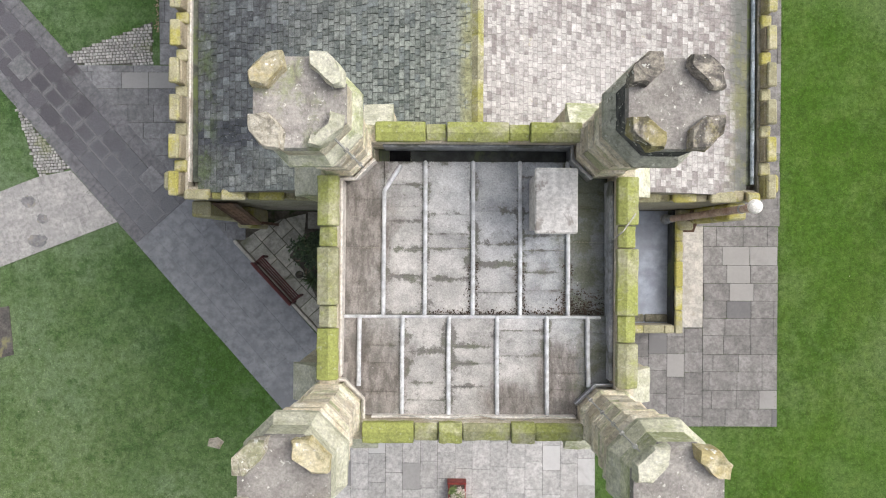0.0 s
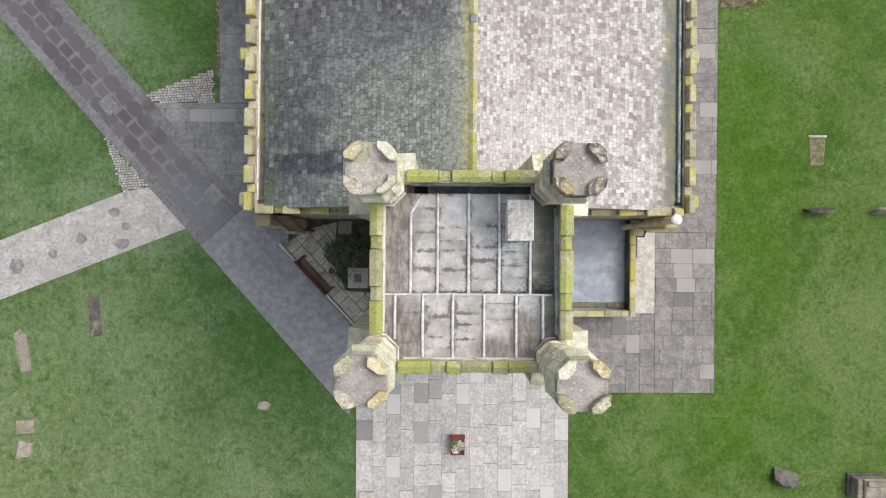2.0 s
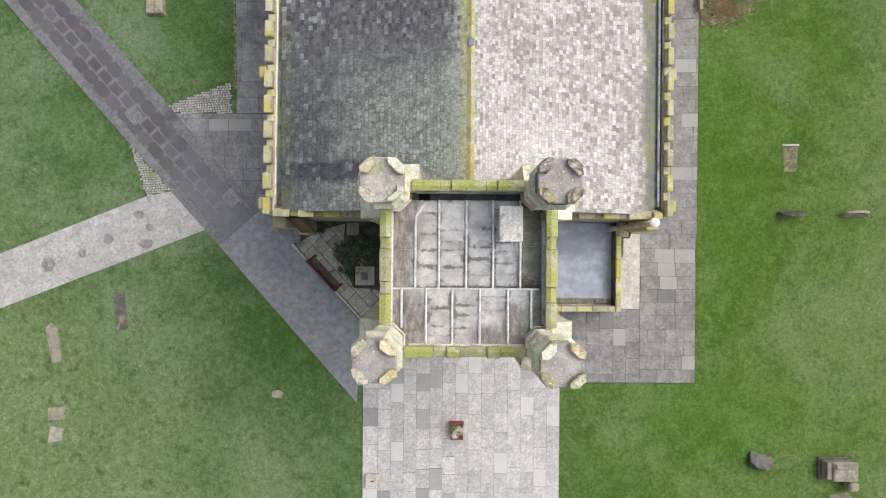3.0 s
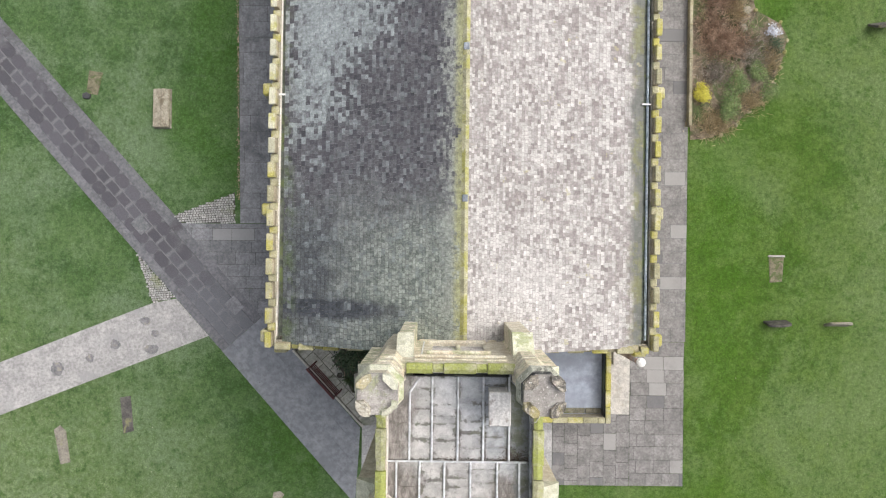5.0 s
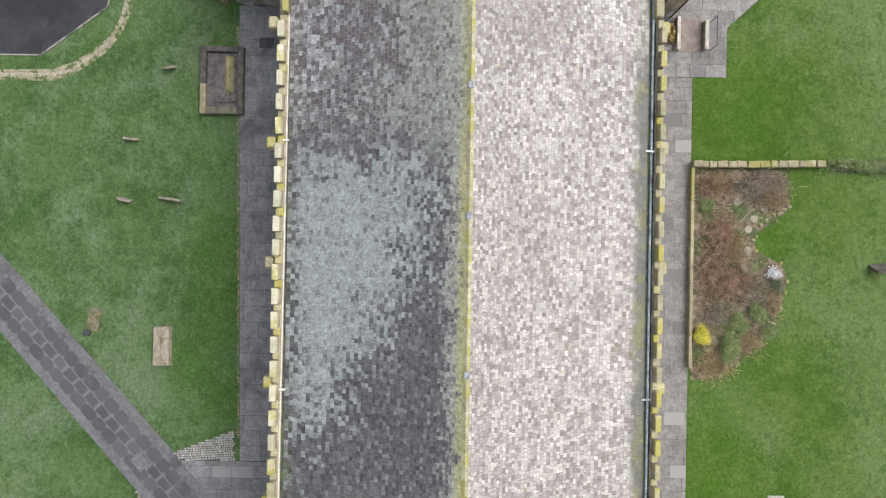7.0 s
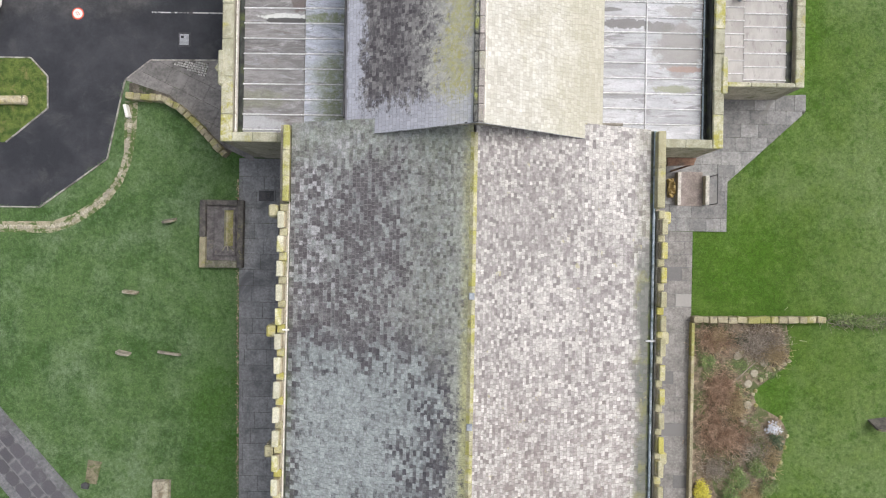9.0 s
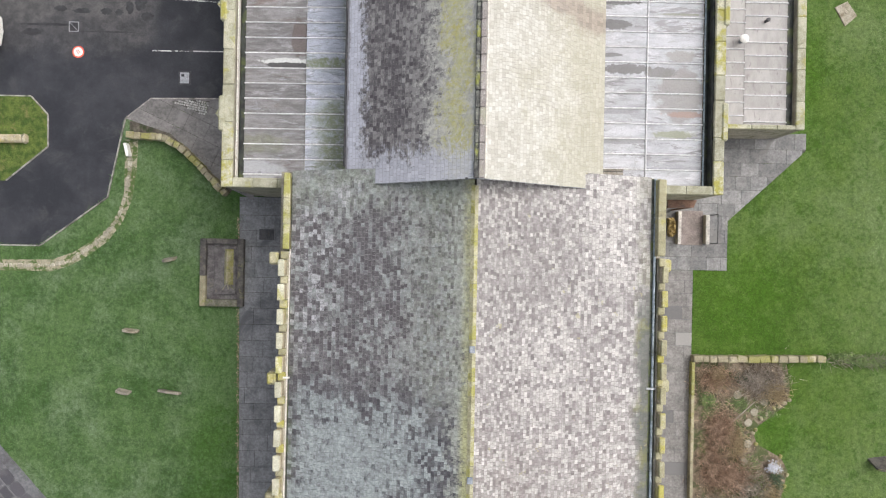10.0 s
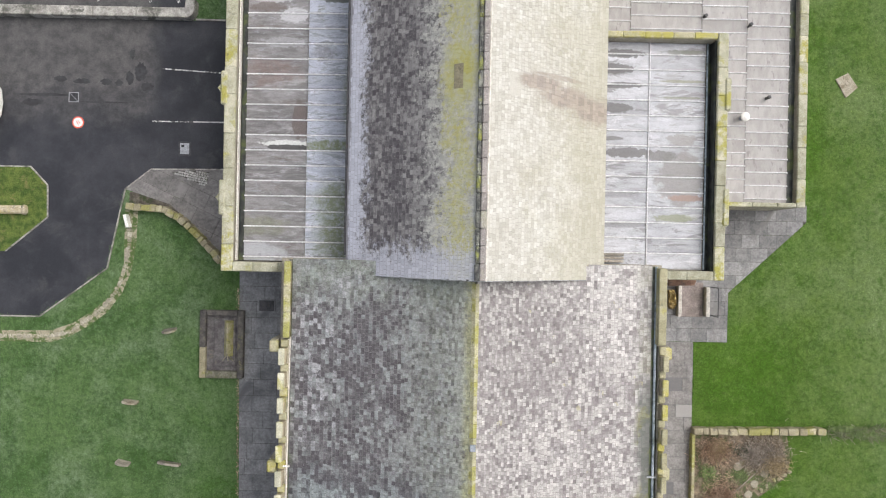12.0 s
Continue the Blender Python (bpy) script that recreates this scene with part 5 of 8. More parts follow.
# corner buttresses in two stages and board lean-tos at the south corners
for sgn, x0 in ((-1, NW_X), (1, NE_X)):
    xa, xb = sorted((x0, x0 - sgn * 0.5))
    box("buttress", xa, xb, 1.18, NS_Y, 0, 4.5, YELLOW, nave, 0.05)
    xa, xb = sorted((x0 - sgn * 0.4, x0 - sgn * 0.85))
    box("buttress", xa, xb, 0.98, NS_Y, 0, 1.9, YELLOW, nave, 0.05)

# ---- chancel ----
chancel = thing("church_chancel", (0.65, 35, 0), "steep slated chancel, dark lichened slope and cream slope", "church")
CR, CR_Z, CW, CE, C0, C1 = 0.65, 9.42, -4.08, 5.36, 27.5, 42.0
wall_box("wall", CW + 0.25, CW + 0.75, 28.06, C1, 0, 5.9, chancel)
wall_box("wall", CE - 0.75, CE - 0.25, 28.06, C1, 0, 5.9, chancel)
bm = bmesh.new()
a = [bm.verts.new(v) for v in ((CW + 0.4, 27.62, 6.2), (CE - 0.4, 27.62, 6.2), (CR, 27.62, CR_Z - 0.15))]
b = [bm.verts.new(v.co + Vector((0, 0.35, 0))) for v in a]
bm.faces.new(a), bm.faces.new(b[::-1])
for k in range(3):
    bm.faces.new((a[k], b[k], b[(k + 1) % 3], a[(k + 1) % 3]))
part("gable", bm, WALL, chancel)
slated_slope(chancel, "roof_slope", (CW, 6.15), (CR - 0.05, CR_Z), C0, C1, SLATE_CW, SLATE_BED_DARK, (0.165, 0.15), (-1.0, 0.5, 29.0, 33.5),
             "dark slates, yellow lichen near the ridge, pale lead-stained edges", 0.78, 0.0025)
slated_slope(chancel, "roof_slope", (CE, 6.25), (CR + 0.05, CR_Z), C0, C1, SLATE_CE, JOINT_CROSS, (0.15, 0.13), (0.8, 2.2, 29.0, 33.5),
             "cream stone slates with a rusty run", 0.85, 0.0025)
for k in range(26):
    y = C0 + k * 0.56
    box("ridge_stone", CR - 0.01, CR + 0.19, y + 0.003, min(y + 0.557, C1), CR_Z - 0.06, CR_Z + 0.085, RIDGE_STONE, chancel, 0.03, 0.006, random.Random(k), "pinkish grey ridge stone")
    box("ridge_bedding", CR - 0.16, CR - 0.012, y + 0.003, min(y + 0.557, C1), CR_Z - 0.12, CR_Z + 0.045, RIDGE_MOSS, chancel, 0.03, 0.012, random.Random(k + 50), "mossy blackened ridge bedding")
box("flashing", CR + 0.195, CR + 0.235, C0, C1, CR_Z - 0.05, CR_Z + 0.02, FLASHING, chancel, 0.01)
part("verge_flashing", tube(tube(bmesh.new(), (CW, C0 - 0.01, 6.17), (CR, C0 - 0.01, CR_Z + 0.02), 0.012, sides=6), (CR, C0 - 0.01, CR_Z + 0.02), (CE, C0 - 0.01, 6.27), 0.012, sides=6), UPSTAND, chancel)
box("eave_gutter", CW - 0.10, CW - 0.01, 28.2, C1, 6.02, 6.13, IRON, chancel, 0.02)

# ---- aisles ----
def lead_roof(parent, x0, x1, y0, y1, z, step, mat, fall=0.0, first=0.0, roll=None):
    """Flat lead sheets between rounded rolls that run across from x0 to x1."""
    y = y0 + first
    edges = [y0] + [v for v in (y + k * step for k in range(100)) if y0 + 0.1 < v < y1 - 0.1] + [y1]
    for a, b in zip(edges, edges[1:]):
        bm = bmesh.new()
        v = [(x0, a + 0.004, z), (x1, a + 0.004, z + fall), (x1, b - 0.004, z + fall), (x0, b - 0.004, z)]
        up = [bm.verts.new(p) for p in v]
        dn = [bm.verts.new((p[0], p[1], p[2] - 0.04)) for p in v]
        bm.faces.new(up), bm.faces.new(dn[::-1])
        for i in range(4):
            bm.faces.new((up[i], dn[i], dn[(i + 1) % 4], up[(i + 1) % 4]))
        bmesh.ops.recalc_face_normals(bm, faces=bm.faces)
        part("lead_sheet", bm, mat, parent)
    for a in edges[1:-1]:
        part("lead_roll", tube(bmesh.new(), (x0 - 0.02, a, z + 0.02), (x1 + 0.02, a, z + fall + 0.02), 0.03, sides=8), roll or ROLL_WHITE, parent)


def coping_run(parent, x0, x1, y0, y1, z0, z1, mat, step=1.1, seed=1, overhang=0.03):
    """A parapet wall with separate coping stones along its longer side."""
    r = random.Random(seed)
    box("parapet_wall", x0 + overhang, x1 - overhang, y0 + overhang * (x1 - x0 < y1 - y0), y1, 0, z0, WALL, parent, 0.0)
    long_y = y1 - y0 > x1 - x0
    a, stop = (y0, y1) if long_y else (x0, x1)
    while a < stop - 0.05:
        b = min(a + step * r.uniform(0.75, 1.3), stop)
        if stop - b < 0.3:
            b = stop
        if long_y:
            box("coping_stone", x0, x1, a + 0.004, b - 0.004, z0 + 0.004, z1 + r.uniform(-0.01, 0.01), mat, parent, 0.03, 0.008, r)
        else:
            box("coping_stone", a + 0.004, b - 0.004, y0, y1, z0 + 0.004, z1 + r.uniform(-0.01, 0.01), mat, parent, 0.03, 0.008, r)
        a = b


aisle_w = thing("church_aisle", (-6.6, 34, 0), "flat lead-roofed side aisle with brown and bluish sheets and stone parapet", "church")
wall_box("roof_deck", -8.6, CW + 0.3, 27.9, C1, 3.9, 4.11, aisle_w)
lead_roof(aisle_w, -8.44, -6.03, 27.9, C1, 4.16, 0.605, LEAD_WEST, 0.03, 0.16)
lead_roof(aisle_w, -6.0, CW + 0.15, 27.9, C1, 4.24, 0.605, LEAD_WEST_TOP, 0.03, 0.16)
coping_run(aisle_w, -9.14, -8.70, 27.48, C1, 4.62, 4.78, COPING_PALE, 1.2, 3)
coping_run(aisle_w, -8.69, -6.62, 27.48, 27.86, 4.62, 4.78, COPING_PALE, 0.9, 4)
box("flashing", -8.695, -8.65, 27.9, C1, 4.2, 4.46, FLASHING, aisle_w, 0.01)
box("gutter", -8.645, -8.45, 27.9, C1, 4.0, 4.125, GUTTER_SHADE, aisle_w, 0.0)
aisle_e = thing("church_aisle", (7.9, 32, 0), "flat lead-roofed side aisle with pale streaked sheets and stone parapet", "church")
wall_box("roof_deck", CE - 0.3, 10.1, 27.85, 36.9, 4.1, 4.34, aisle_e)
lead_roof(aisle_e, CE - 0.15, 7.46, 27.88, 36.8, 4.46, 0.602, LEAD_EAST, -0.03, 0.62)
lead_roof(aisle_e, 7.49, 9.68, 27.88, 36.8, 4.41, 0.602, LEAD_EAST, -0.03, 0.62)
coping_run(aisle_e, 9.94, 10.34, 27.5, 37.06, 4.84, 5.0, COPING_PALE, 1.2, 5)
part("lap_roll", tube(bmesh.new(), (7.475, 27.9, 4.45), (7.475, 36.8, 4.45), 0.03, sides=8), ROLL_WHITE, aisle_e)
coping_run(aisle_e, 7.82, 9.93, 27.5, 27.84, 4.84, 5.0, COPING_PALE, 0.9, 6)
coping_run(aisle_e, CE + 0.1, 9.93, 36.82, 37.06, 4.84, 5.0, YELLOW, 0.9, 8)
box("gutter", 9.72, 9.93, 27.85, 36.8, 4.05, 4.36, GUTTER_SHADE, aisle_e, 0.0)
# dark sheet that puts moss and shade on the parapet's inner face
box("gutter_lining", 9.90, 9.965, 27.86, 36.8, 4.365, 4.82, GUTTER_SHADE, aisle_e, 0.0)
part("gutter_pipe", tube(bmesh.new(), (9.75, 27.9, 4.42), (9.75, 36.8, 4.42), 0.035), PIPE_LIGHT, aisle_e)
for y0, y1 in ((29.6, 31.05), (34.05, 35.3)):
    box("buttress_cap", 10.22, 10.46, y0, y1, 4.7, 5.06, COPING_PALE, aisle_e, 0.05)
    box("buttress", 10.3, 10.62, y0 + 0.2, y1 - 0.2, 0, 4.6, WALL, aisle_e, 0.0)
for y0, y1 in ((29.67, 31.03), (33.95, 35.26), (38.3, 39.6)):
    box("buttress_cap", -9.27, -9.02, y0, y1, 4.5, 4.84, COPING_PALE, aisle_w, 0.05)
    ym = (y0 + y1) / 2
    part("gablet", prism(bmesh.new(), [(-9.26, ym - 0.2), (-9.26, ym + 0.2), (-9.42, ym)], 4.4, 4.72), COPING_PALE, aisle_w)
    box("buttress", -9.4, -9.1, y0 + 0.2, y1 - 0.2, 0, 4.4, WALL, aisle_w, 0.0)

# ---- low vestry ----
vestry = thing("vestry", (12.5, 36, 0), "low flat-roofed vestry with pinkish lead sheets, vents and stone coping", "church")
wall_box("roof_deck", 10.36, 14.5, 30.8, C1, 1.9, 2.06, vestry)
wall_box("roof_deck", CE - 0.2, 10.35, 37.07, C1, 1.9, 2.06, vestry)
lead_roof(vestry, 10.4, 12.33, 30.78, C1, 2.14, 0.57, LEAD_VESTRY, 0.0, 0.4)
lead_roof(vestry, 12.36, 14.18, 30.78, C1, 2.11, 0.57, LEAD_VESTRY, -0.02, 0.15)
lead_roof(vestry, CE, 7.3, 37.1, C1, 2.16, 0.57, LEAD_VESTRY, 0.0, 0.2)
lead_roof(vestry, 7.33, 10.37, 37.1, C1, 2.15, 0.57, LEAD_VESTRY, 0.0, 0.45)
coping_run(vestry, 14.46, 14.84, 30.57, C1, 2.3, 2.42, COPING_PALE, 1.2, 9)
coping_run(vestry, 10.42, 14.45, 30.57, 30.76, 2.3, 2.42, COPING_PALE, 1.0, 10)
box("gutter", 14.2, 14.45, 30.78, C1, 1.9, 2.075, GUTTER_SHADE, vestry, 0.0)

# ---- tower ----
tower = thing("church_tower", (0.38, -0.03, 0), "square sandstone bell tower with lichened parapet and flat lead roof", "tower")
TX0, TX1, TY0, TY1 = -1.88, 2.69, -2.375, 2.20
for x0, x1, y0, y1 in ((TX0, TX0 + 0.25, TY0, TY1), (TX1 - 0.25, TX1, TY0, TY1), (TX0 + 0.25, TX1 - 0.25, TY0, TY0 + 0.25)):
    wall_box("tower_wall", x0, x1, y0, y1, 0, 12.3, tower, SANDSTONE)
# the north wall, with its belfry opening
wx0, wx1, wz0, wz1 = -0.42, 1.22, 8.7, 10.6
wall_box("tower_wall", TX0 + 0.25, wx0, TY1 - 0.25, TY1, 0, 12.3, tower, SANDSTONE)
wall_box("tower_wall", wx1, TX1 - 0.25, TY1 - 0.25, TY1, 0, 12.3, tower, SANDSTONE)
wall_box("tower_wall", wx0, wx1, TY1 - 0.25, TY1, 0, wz0, tower, SANDSTONE)
wall_box("tower_wall", wx0, wx1, TY1 - 0.25, TY1, wz1, 12.3, tower, SANDSTONE)
window = part("belfry_window", block(bmesh.new(), wx0, wx1, TY1 - 0.24, TY1 - 0.20, wz0, wz1), IRON, tower)
box("sill", wx0 - 0.12, wx1 + 0.12, TY1, TY1 + 0.13, wz0 - 0.14, wz0 + 0.02, SANDSTONE, window, 0.03)
box("mullion", 0.33, 0.47, TY1 - 0.19, TY1 + 0.02, wz0, wz1, SANDSTONE, window, 0.03)
box("hood_mould", wx0 - 0.15, wx1 + 0.15, TY1, TY1 + 0.11, wz1 + 0.02, wz1 + 0.16, SANDSTONE, window, 0.03)
for x0, x1 in ((wx0, 0.33), (0.47, wx1)):
    for k in range(7):
        bm = bmesh.new()
        block(bm, x0, x1, -0.09, 0.09, -0.02, 0.02)
        bm.transform(Matrix.Translation((0, TY1 - 0.12, wz0 + 0.2 + k * 0.26)) @ pose(0, 0, 0, -40))
        part("louvre", bm, SCREED, window)
for z, o in ((7.9, 0.06), (11.35, 0.10), (11.75, 0.05)):
    for x0, x1, y0, y1 in ((-0.9, 1.75, TY1 + 0.002, TY1 + o), (-1.0, 1.75, TY0 - o, TY0 - 0.002), (TX0 - o, TX0 - 0.002, -1.4, 1.3), (TX1 + 0.002, TX1 + o, -1.4, 1.3)):
        box("string_course", x0, x1, y0, y1, z, z + 0.14, SANDSTONE, tower, 0.03)


def coping_side(x0, x1, y0, y1, cuts, seed, inner, lift=0.07):
    """Long embattled coping stones of the tower: high and low by turns, each with a low ridge; inner is the roof's side."""
    r = random.Random(seed)
    along_y = y1 - y0 > x1 - x0
    for k, (a, b) in enumerate(zip(cuts, cuts[1:])):
        high = 12.36 + (lift if k % 2 == 0 else 0.0)
        o = 0.025 if k % 2 == 0 else 0.0
        lo, hi = (x0 - o, x1 + o) if along_y else (y0 - o, y1 + o)
        mid = lo + (hi - lo) * (0.42 if inner < 0 else 0.58)
        ledge = [(lo, 12.304), (hi, 12.304), (hi, high), (mid, high + 0.05), (lo, high)]
        bm = bmesh.new()
        ends = []
        steps = 5
        for i in range(steps + 1):
            at = a + 0.006 + (b - a - 0.012) * i / steps
            row = []
            for u, z in ledge:
                u2, z2 = u + r.uniform(-0.006, 0.006), z + (r.uniform(-0.008, 0.008) if z > 12.31 else 0)
                row.append(bm.verts.new((u2, at, z2) if along_y else (at, u2, z2)))
            ends.append(row)
        for p, q in zip(ends, ends[1:]):
            for i in range(5):
                bm.faces.new((p[i], p[(i + 1) % 5], q[(i + 1) % 5], q[i]))
        bm.faces.new(ends[0]), bm.faces.new(ends[-1])
        bmesh.ops.recalc_face_normals(bm, faces=bm.faces)
        bmesh.ops.bevel(bm, geom=[e for e in bm.edges if len(e.link_faces) == 2 and e.calc_face_angle() > 1.2], offset=0.012, segments=1, affect="EDGES")
        part("coping_stone", bm, COPING, tower)


coping_side(TX0, TX0 + 0.25, -1.5, 1.45, (-1.5, -0.75, -0.42, 0.42, 0.72, 1.45), 1, 1)
coping_side(TX1 - 0.25, TX1, -1.6, 1.45, (-1.6, -0.95, -0.55, 0.42, 0.75, 1.45), 2, -1)
coping_side(-1.08, 1.9, TY1 - 0.23, TY1, (-1.08, -0.35, -0.05, 0.85, 1.15, 1.9), 3, -1)
coping_side(-1.25, 1.95, TY0, TY0 + 0.25, (-1.25, -0.5, -0.15, 0.2, 0.9, 1.25, 1.95), 4, 1)
# roof: two falls of lead with a drip between, a gutter along the north
wall_box("roof_deck", TX0 + 0.26, TX1 - 0.26, TY0 + 0.26, TY1 - 0.26, 11.4, 11.60, tower)
RX0, RX1, RY0, RY1 = TX0 + 0.26, TX1 - 0.26, TY0 + 0.26, TY1 - 0.26
xs_n = (RX0, -1.0, -0.37, 0.36, 1.08, 1.81, RX1)
xs_s = (RX0, -1.35, -0.70, 0.0, 0.73, 1.48, 2.10, RX1)


def tower_sheet(x0, x1, y0, y1, z0, z1):
    """One lead sheet; the upper sheet overlaps the next with a soft, uneven lip."""
    bm = bmesh.new()
    v = [(x0, y0, z0), (x1, y0, z0), (x1, y1, z1), (x0, y1, z1)]
    up = [bm.verts.new(p) for p in v]
    dn = [bm.verts.new((p[0], p[1], 11.605)) for p in v]
    bm.faces.new(up), bm.faces.new(dn[::-1])
    for i in range(4):
        bm.faces.new((up[i], dn[i], dn[(i + 1) % 4], up[(i + 1) % 4]))
    part("lead_sheet", bm, LEAD_TOWER, tower)


lap = random.Random(5)
for xs, ya, yb, za, zb in ((xs_n, -0.60, 1.74, 11.84, 11.74), (xs_s, RY0, -0.604, 11.98, 11.90)):
    for k, (a, b) in enumerate(zip(xs, xs[1:])):
        y = ya
        while y < yb - 0.01:
            e = y + lap.uniform(0.22, 0.62)
            e = yb if yb - e < 0.2 else e
            f, g = (y - ya) / (yb - ya), (e - ya) / (yb - ya)
            drop = lap.uniform(-0.003, 0.003)
            tower_sheet(a + 0.003, b - 0.003, y + 0.002, e - 0.002, za + (zb - za) * f + drop, za + (zb - za) * g + drop + 0.004)
            y = e


def roll_on(points, radius=0.034):
    bm = bmesh.new()
    for a, b in zip(points, points[1:]):
        tube(bm, a, b, radius)
    end = points[-1]
    bmesh.ops.create_uvsphere(bm, u_segments=10, v_segments=6, radius=radius, matrix=Matrix.Translation(end))
    part("lead_roll", bm, ROLL, tower)


for x in xs_n[2:-1]:
    roll_on([(x, -0.62, 11.86), (x + 0.004, 0.5, 11.82), (x, 1.72, 11.77)])
roll_on([(-1.0, -0.62, 11.86), (-1.0, 1.28, 11.78), (-0.76, 1.66, 11.77)])
for x in xs_s[1:-1]:
    top = RY0 + (0.45 if x > 2 or x < -1.3 else 0.02)
    roll_on([(x, top, 11.995), (x - 0.005, -1.2, 11.96), (x, -0.64, 11.925)])
box("drip_edge", RX0 + 0.02, RX1 - 0.12, -0.66, -0.605, 11.87, 11.925, ROLL, tower, 0.02)
box("gutter", -0.60, 1.9, 1.75, RY1, 11.606, 11.64, GUTTER_SHADE, tower, 0.0)
box("gutter", -1.1, -0.94, 1.75, RY1, 11.606, 11.64, GUTTER_SHADE, tower, 0.0)
# flat black plate in place of the outlet's shaded depth
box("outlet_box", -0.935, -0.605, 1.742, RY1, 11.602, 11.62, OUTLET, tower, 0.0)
for x0, x1, y0, y1, m in ((RX0 - 0.006, RX0 + 0.035, -1.5, 1.42, FLASHING), (RX1 - 0.055, RX1 + 0.006, -1.55, 1.42, UPSTAND), (-1.15, 1.9, RY0 - 0.006, RY0 + 0.03, FLASHING), (-1.0, 1.85, RY1 - 0.03, RY1 + 0.006, UPSTAND)):
    box("flashing", x0, x1, y0, y1, 11.7, 12.12, m, tower, 0.012)
litter = random.Random(77)
verts, faces = [], []
for _ in range(1000):
    pick = litter.random()
    if pick < 0.4:
        x, y = litter.gauss(2.05, 0.24), -0.58 + abs(litter.gauss(0, 0.16))
    elif pick < 0.75:
        x, y = litter.uniform(-0.3, 2.35), -0.59 + abs(litter.gauss(0, 0.035))
    else:
        x, y = litter.choice((0.36, 1.08, 1.81)) + litter.choice((-1, 1)) * (0.045 + abs(litter.gauss(0, 0.025))), litter.uniform(-0.55, 0.2)
    if x > RX1 - 0.06 or y > 0.2:
        continue
    z, a, s, k = 11.85 - (y + 0.6) * 0.043 + litter.uniform(0.004, 0.02), litter.uniform(0, 6.28), litter.uniform(0.008, 0.02), len(verts)
    c, d2 = math.cos(a) * s, math.sin(a) * s
    verts += [(x - c, y - d2, z), (x + d2 * 0.6, y - c * 0.6, z + litter.uniform(-0.002, 0.008)), (x + c, y + d2, z), (x - d2 * 0.6, y + c * 0.6, z + litter.uniform(-0.002, 0.008))]
    faces.append((k, k + 1, k + 2, k + 3))
tagged(raw("leaf_litter", verts, faces, LITTER), "dark rotten leaves gathered on the tower's lead roof", "leaf litter", kind="stuff")


def stone_ring(t, cx, cy, half, z0, z1, r, material=None):
    """One course of a turret: a stone or two on each of its eight sides, none quite flush."""
    ring = octagon(cx, cy, half)
    for k in range(8):
        p, q = Vector(ring[k]), Vector(ring[(k + 1) % 8])
        cut = r.uniform(0.35, 0.65)
        for s0, s1 in (((0, cut), (cut, 1)) if r.random() < 0.45 else ((0, 1),)):
            a, b = p.lerp(q, s0), p.lerp(q, s1)
            mid = Vector((cx, cy))
            away = ((a + b) / 2 - mid).normalized() * r.uniform(-0.009, 0.009)
            side = (b - a).normalized() * 0.004
            a, b = a + away + side, b + away - side
            c, d2 = b.lerp(mid, 0.4), a.lerp(mid, 0.4)
            part("stone", prism(bmesh.new(), [tuple(a), tuple(b), tuple(c), tuple(d2)], z0, z1 - 0.009), material or SANDSTONE, t)


def rough(bm, cuts, amount, seed, freq=6.0):
    """Splits the edges and pushes the corners about, like worn stone."""
    bmesh.ops.recalc_face_normals(bm, faces=bm.faces)
    bmesh.ops.subdivide_edges(bm, edges=list(bm.edges), cuts=cuts, use_grid_fill=True)
    for v in bm.verts:
        v.co += noise.noise_vector(v.co * freq + Vector((seed, seed * 2, 0))) * amount
    return bm


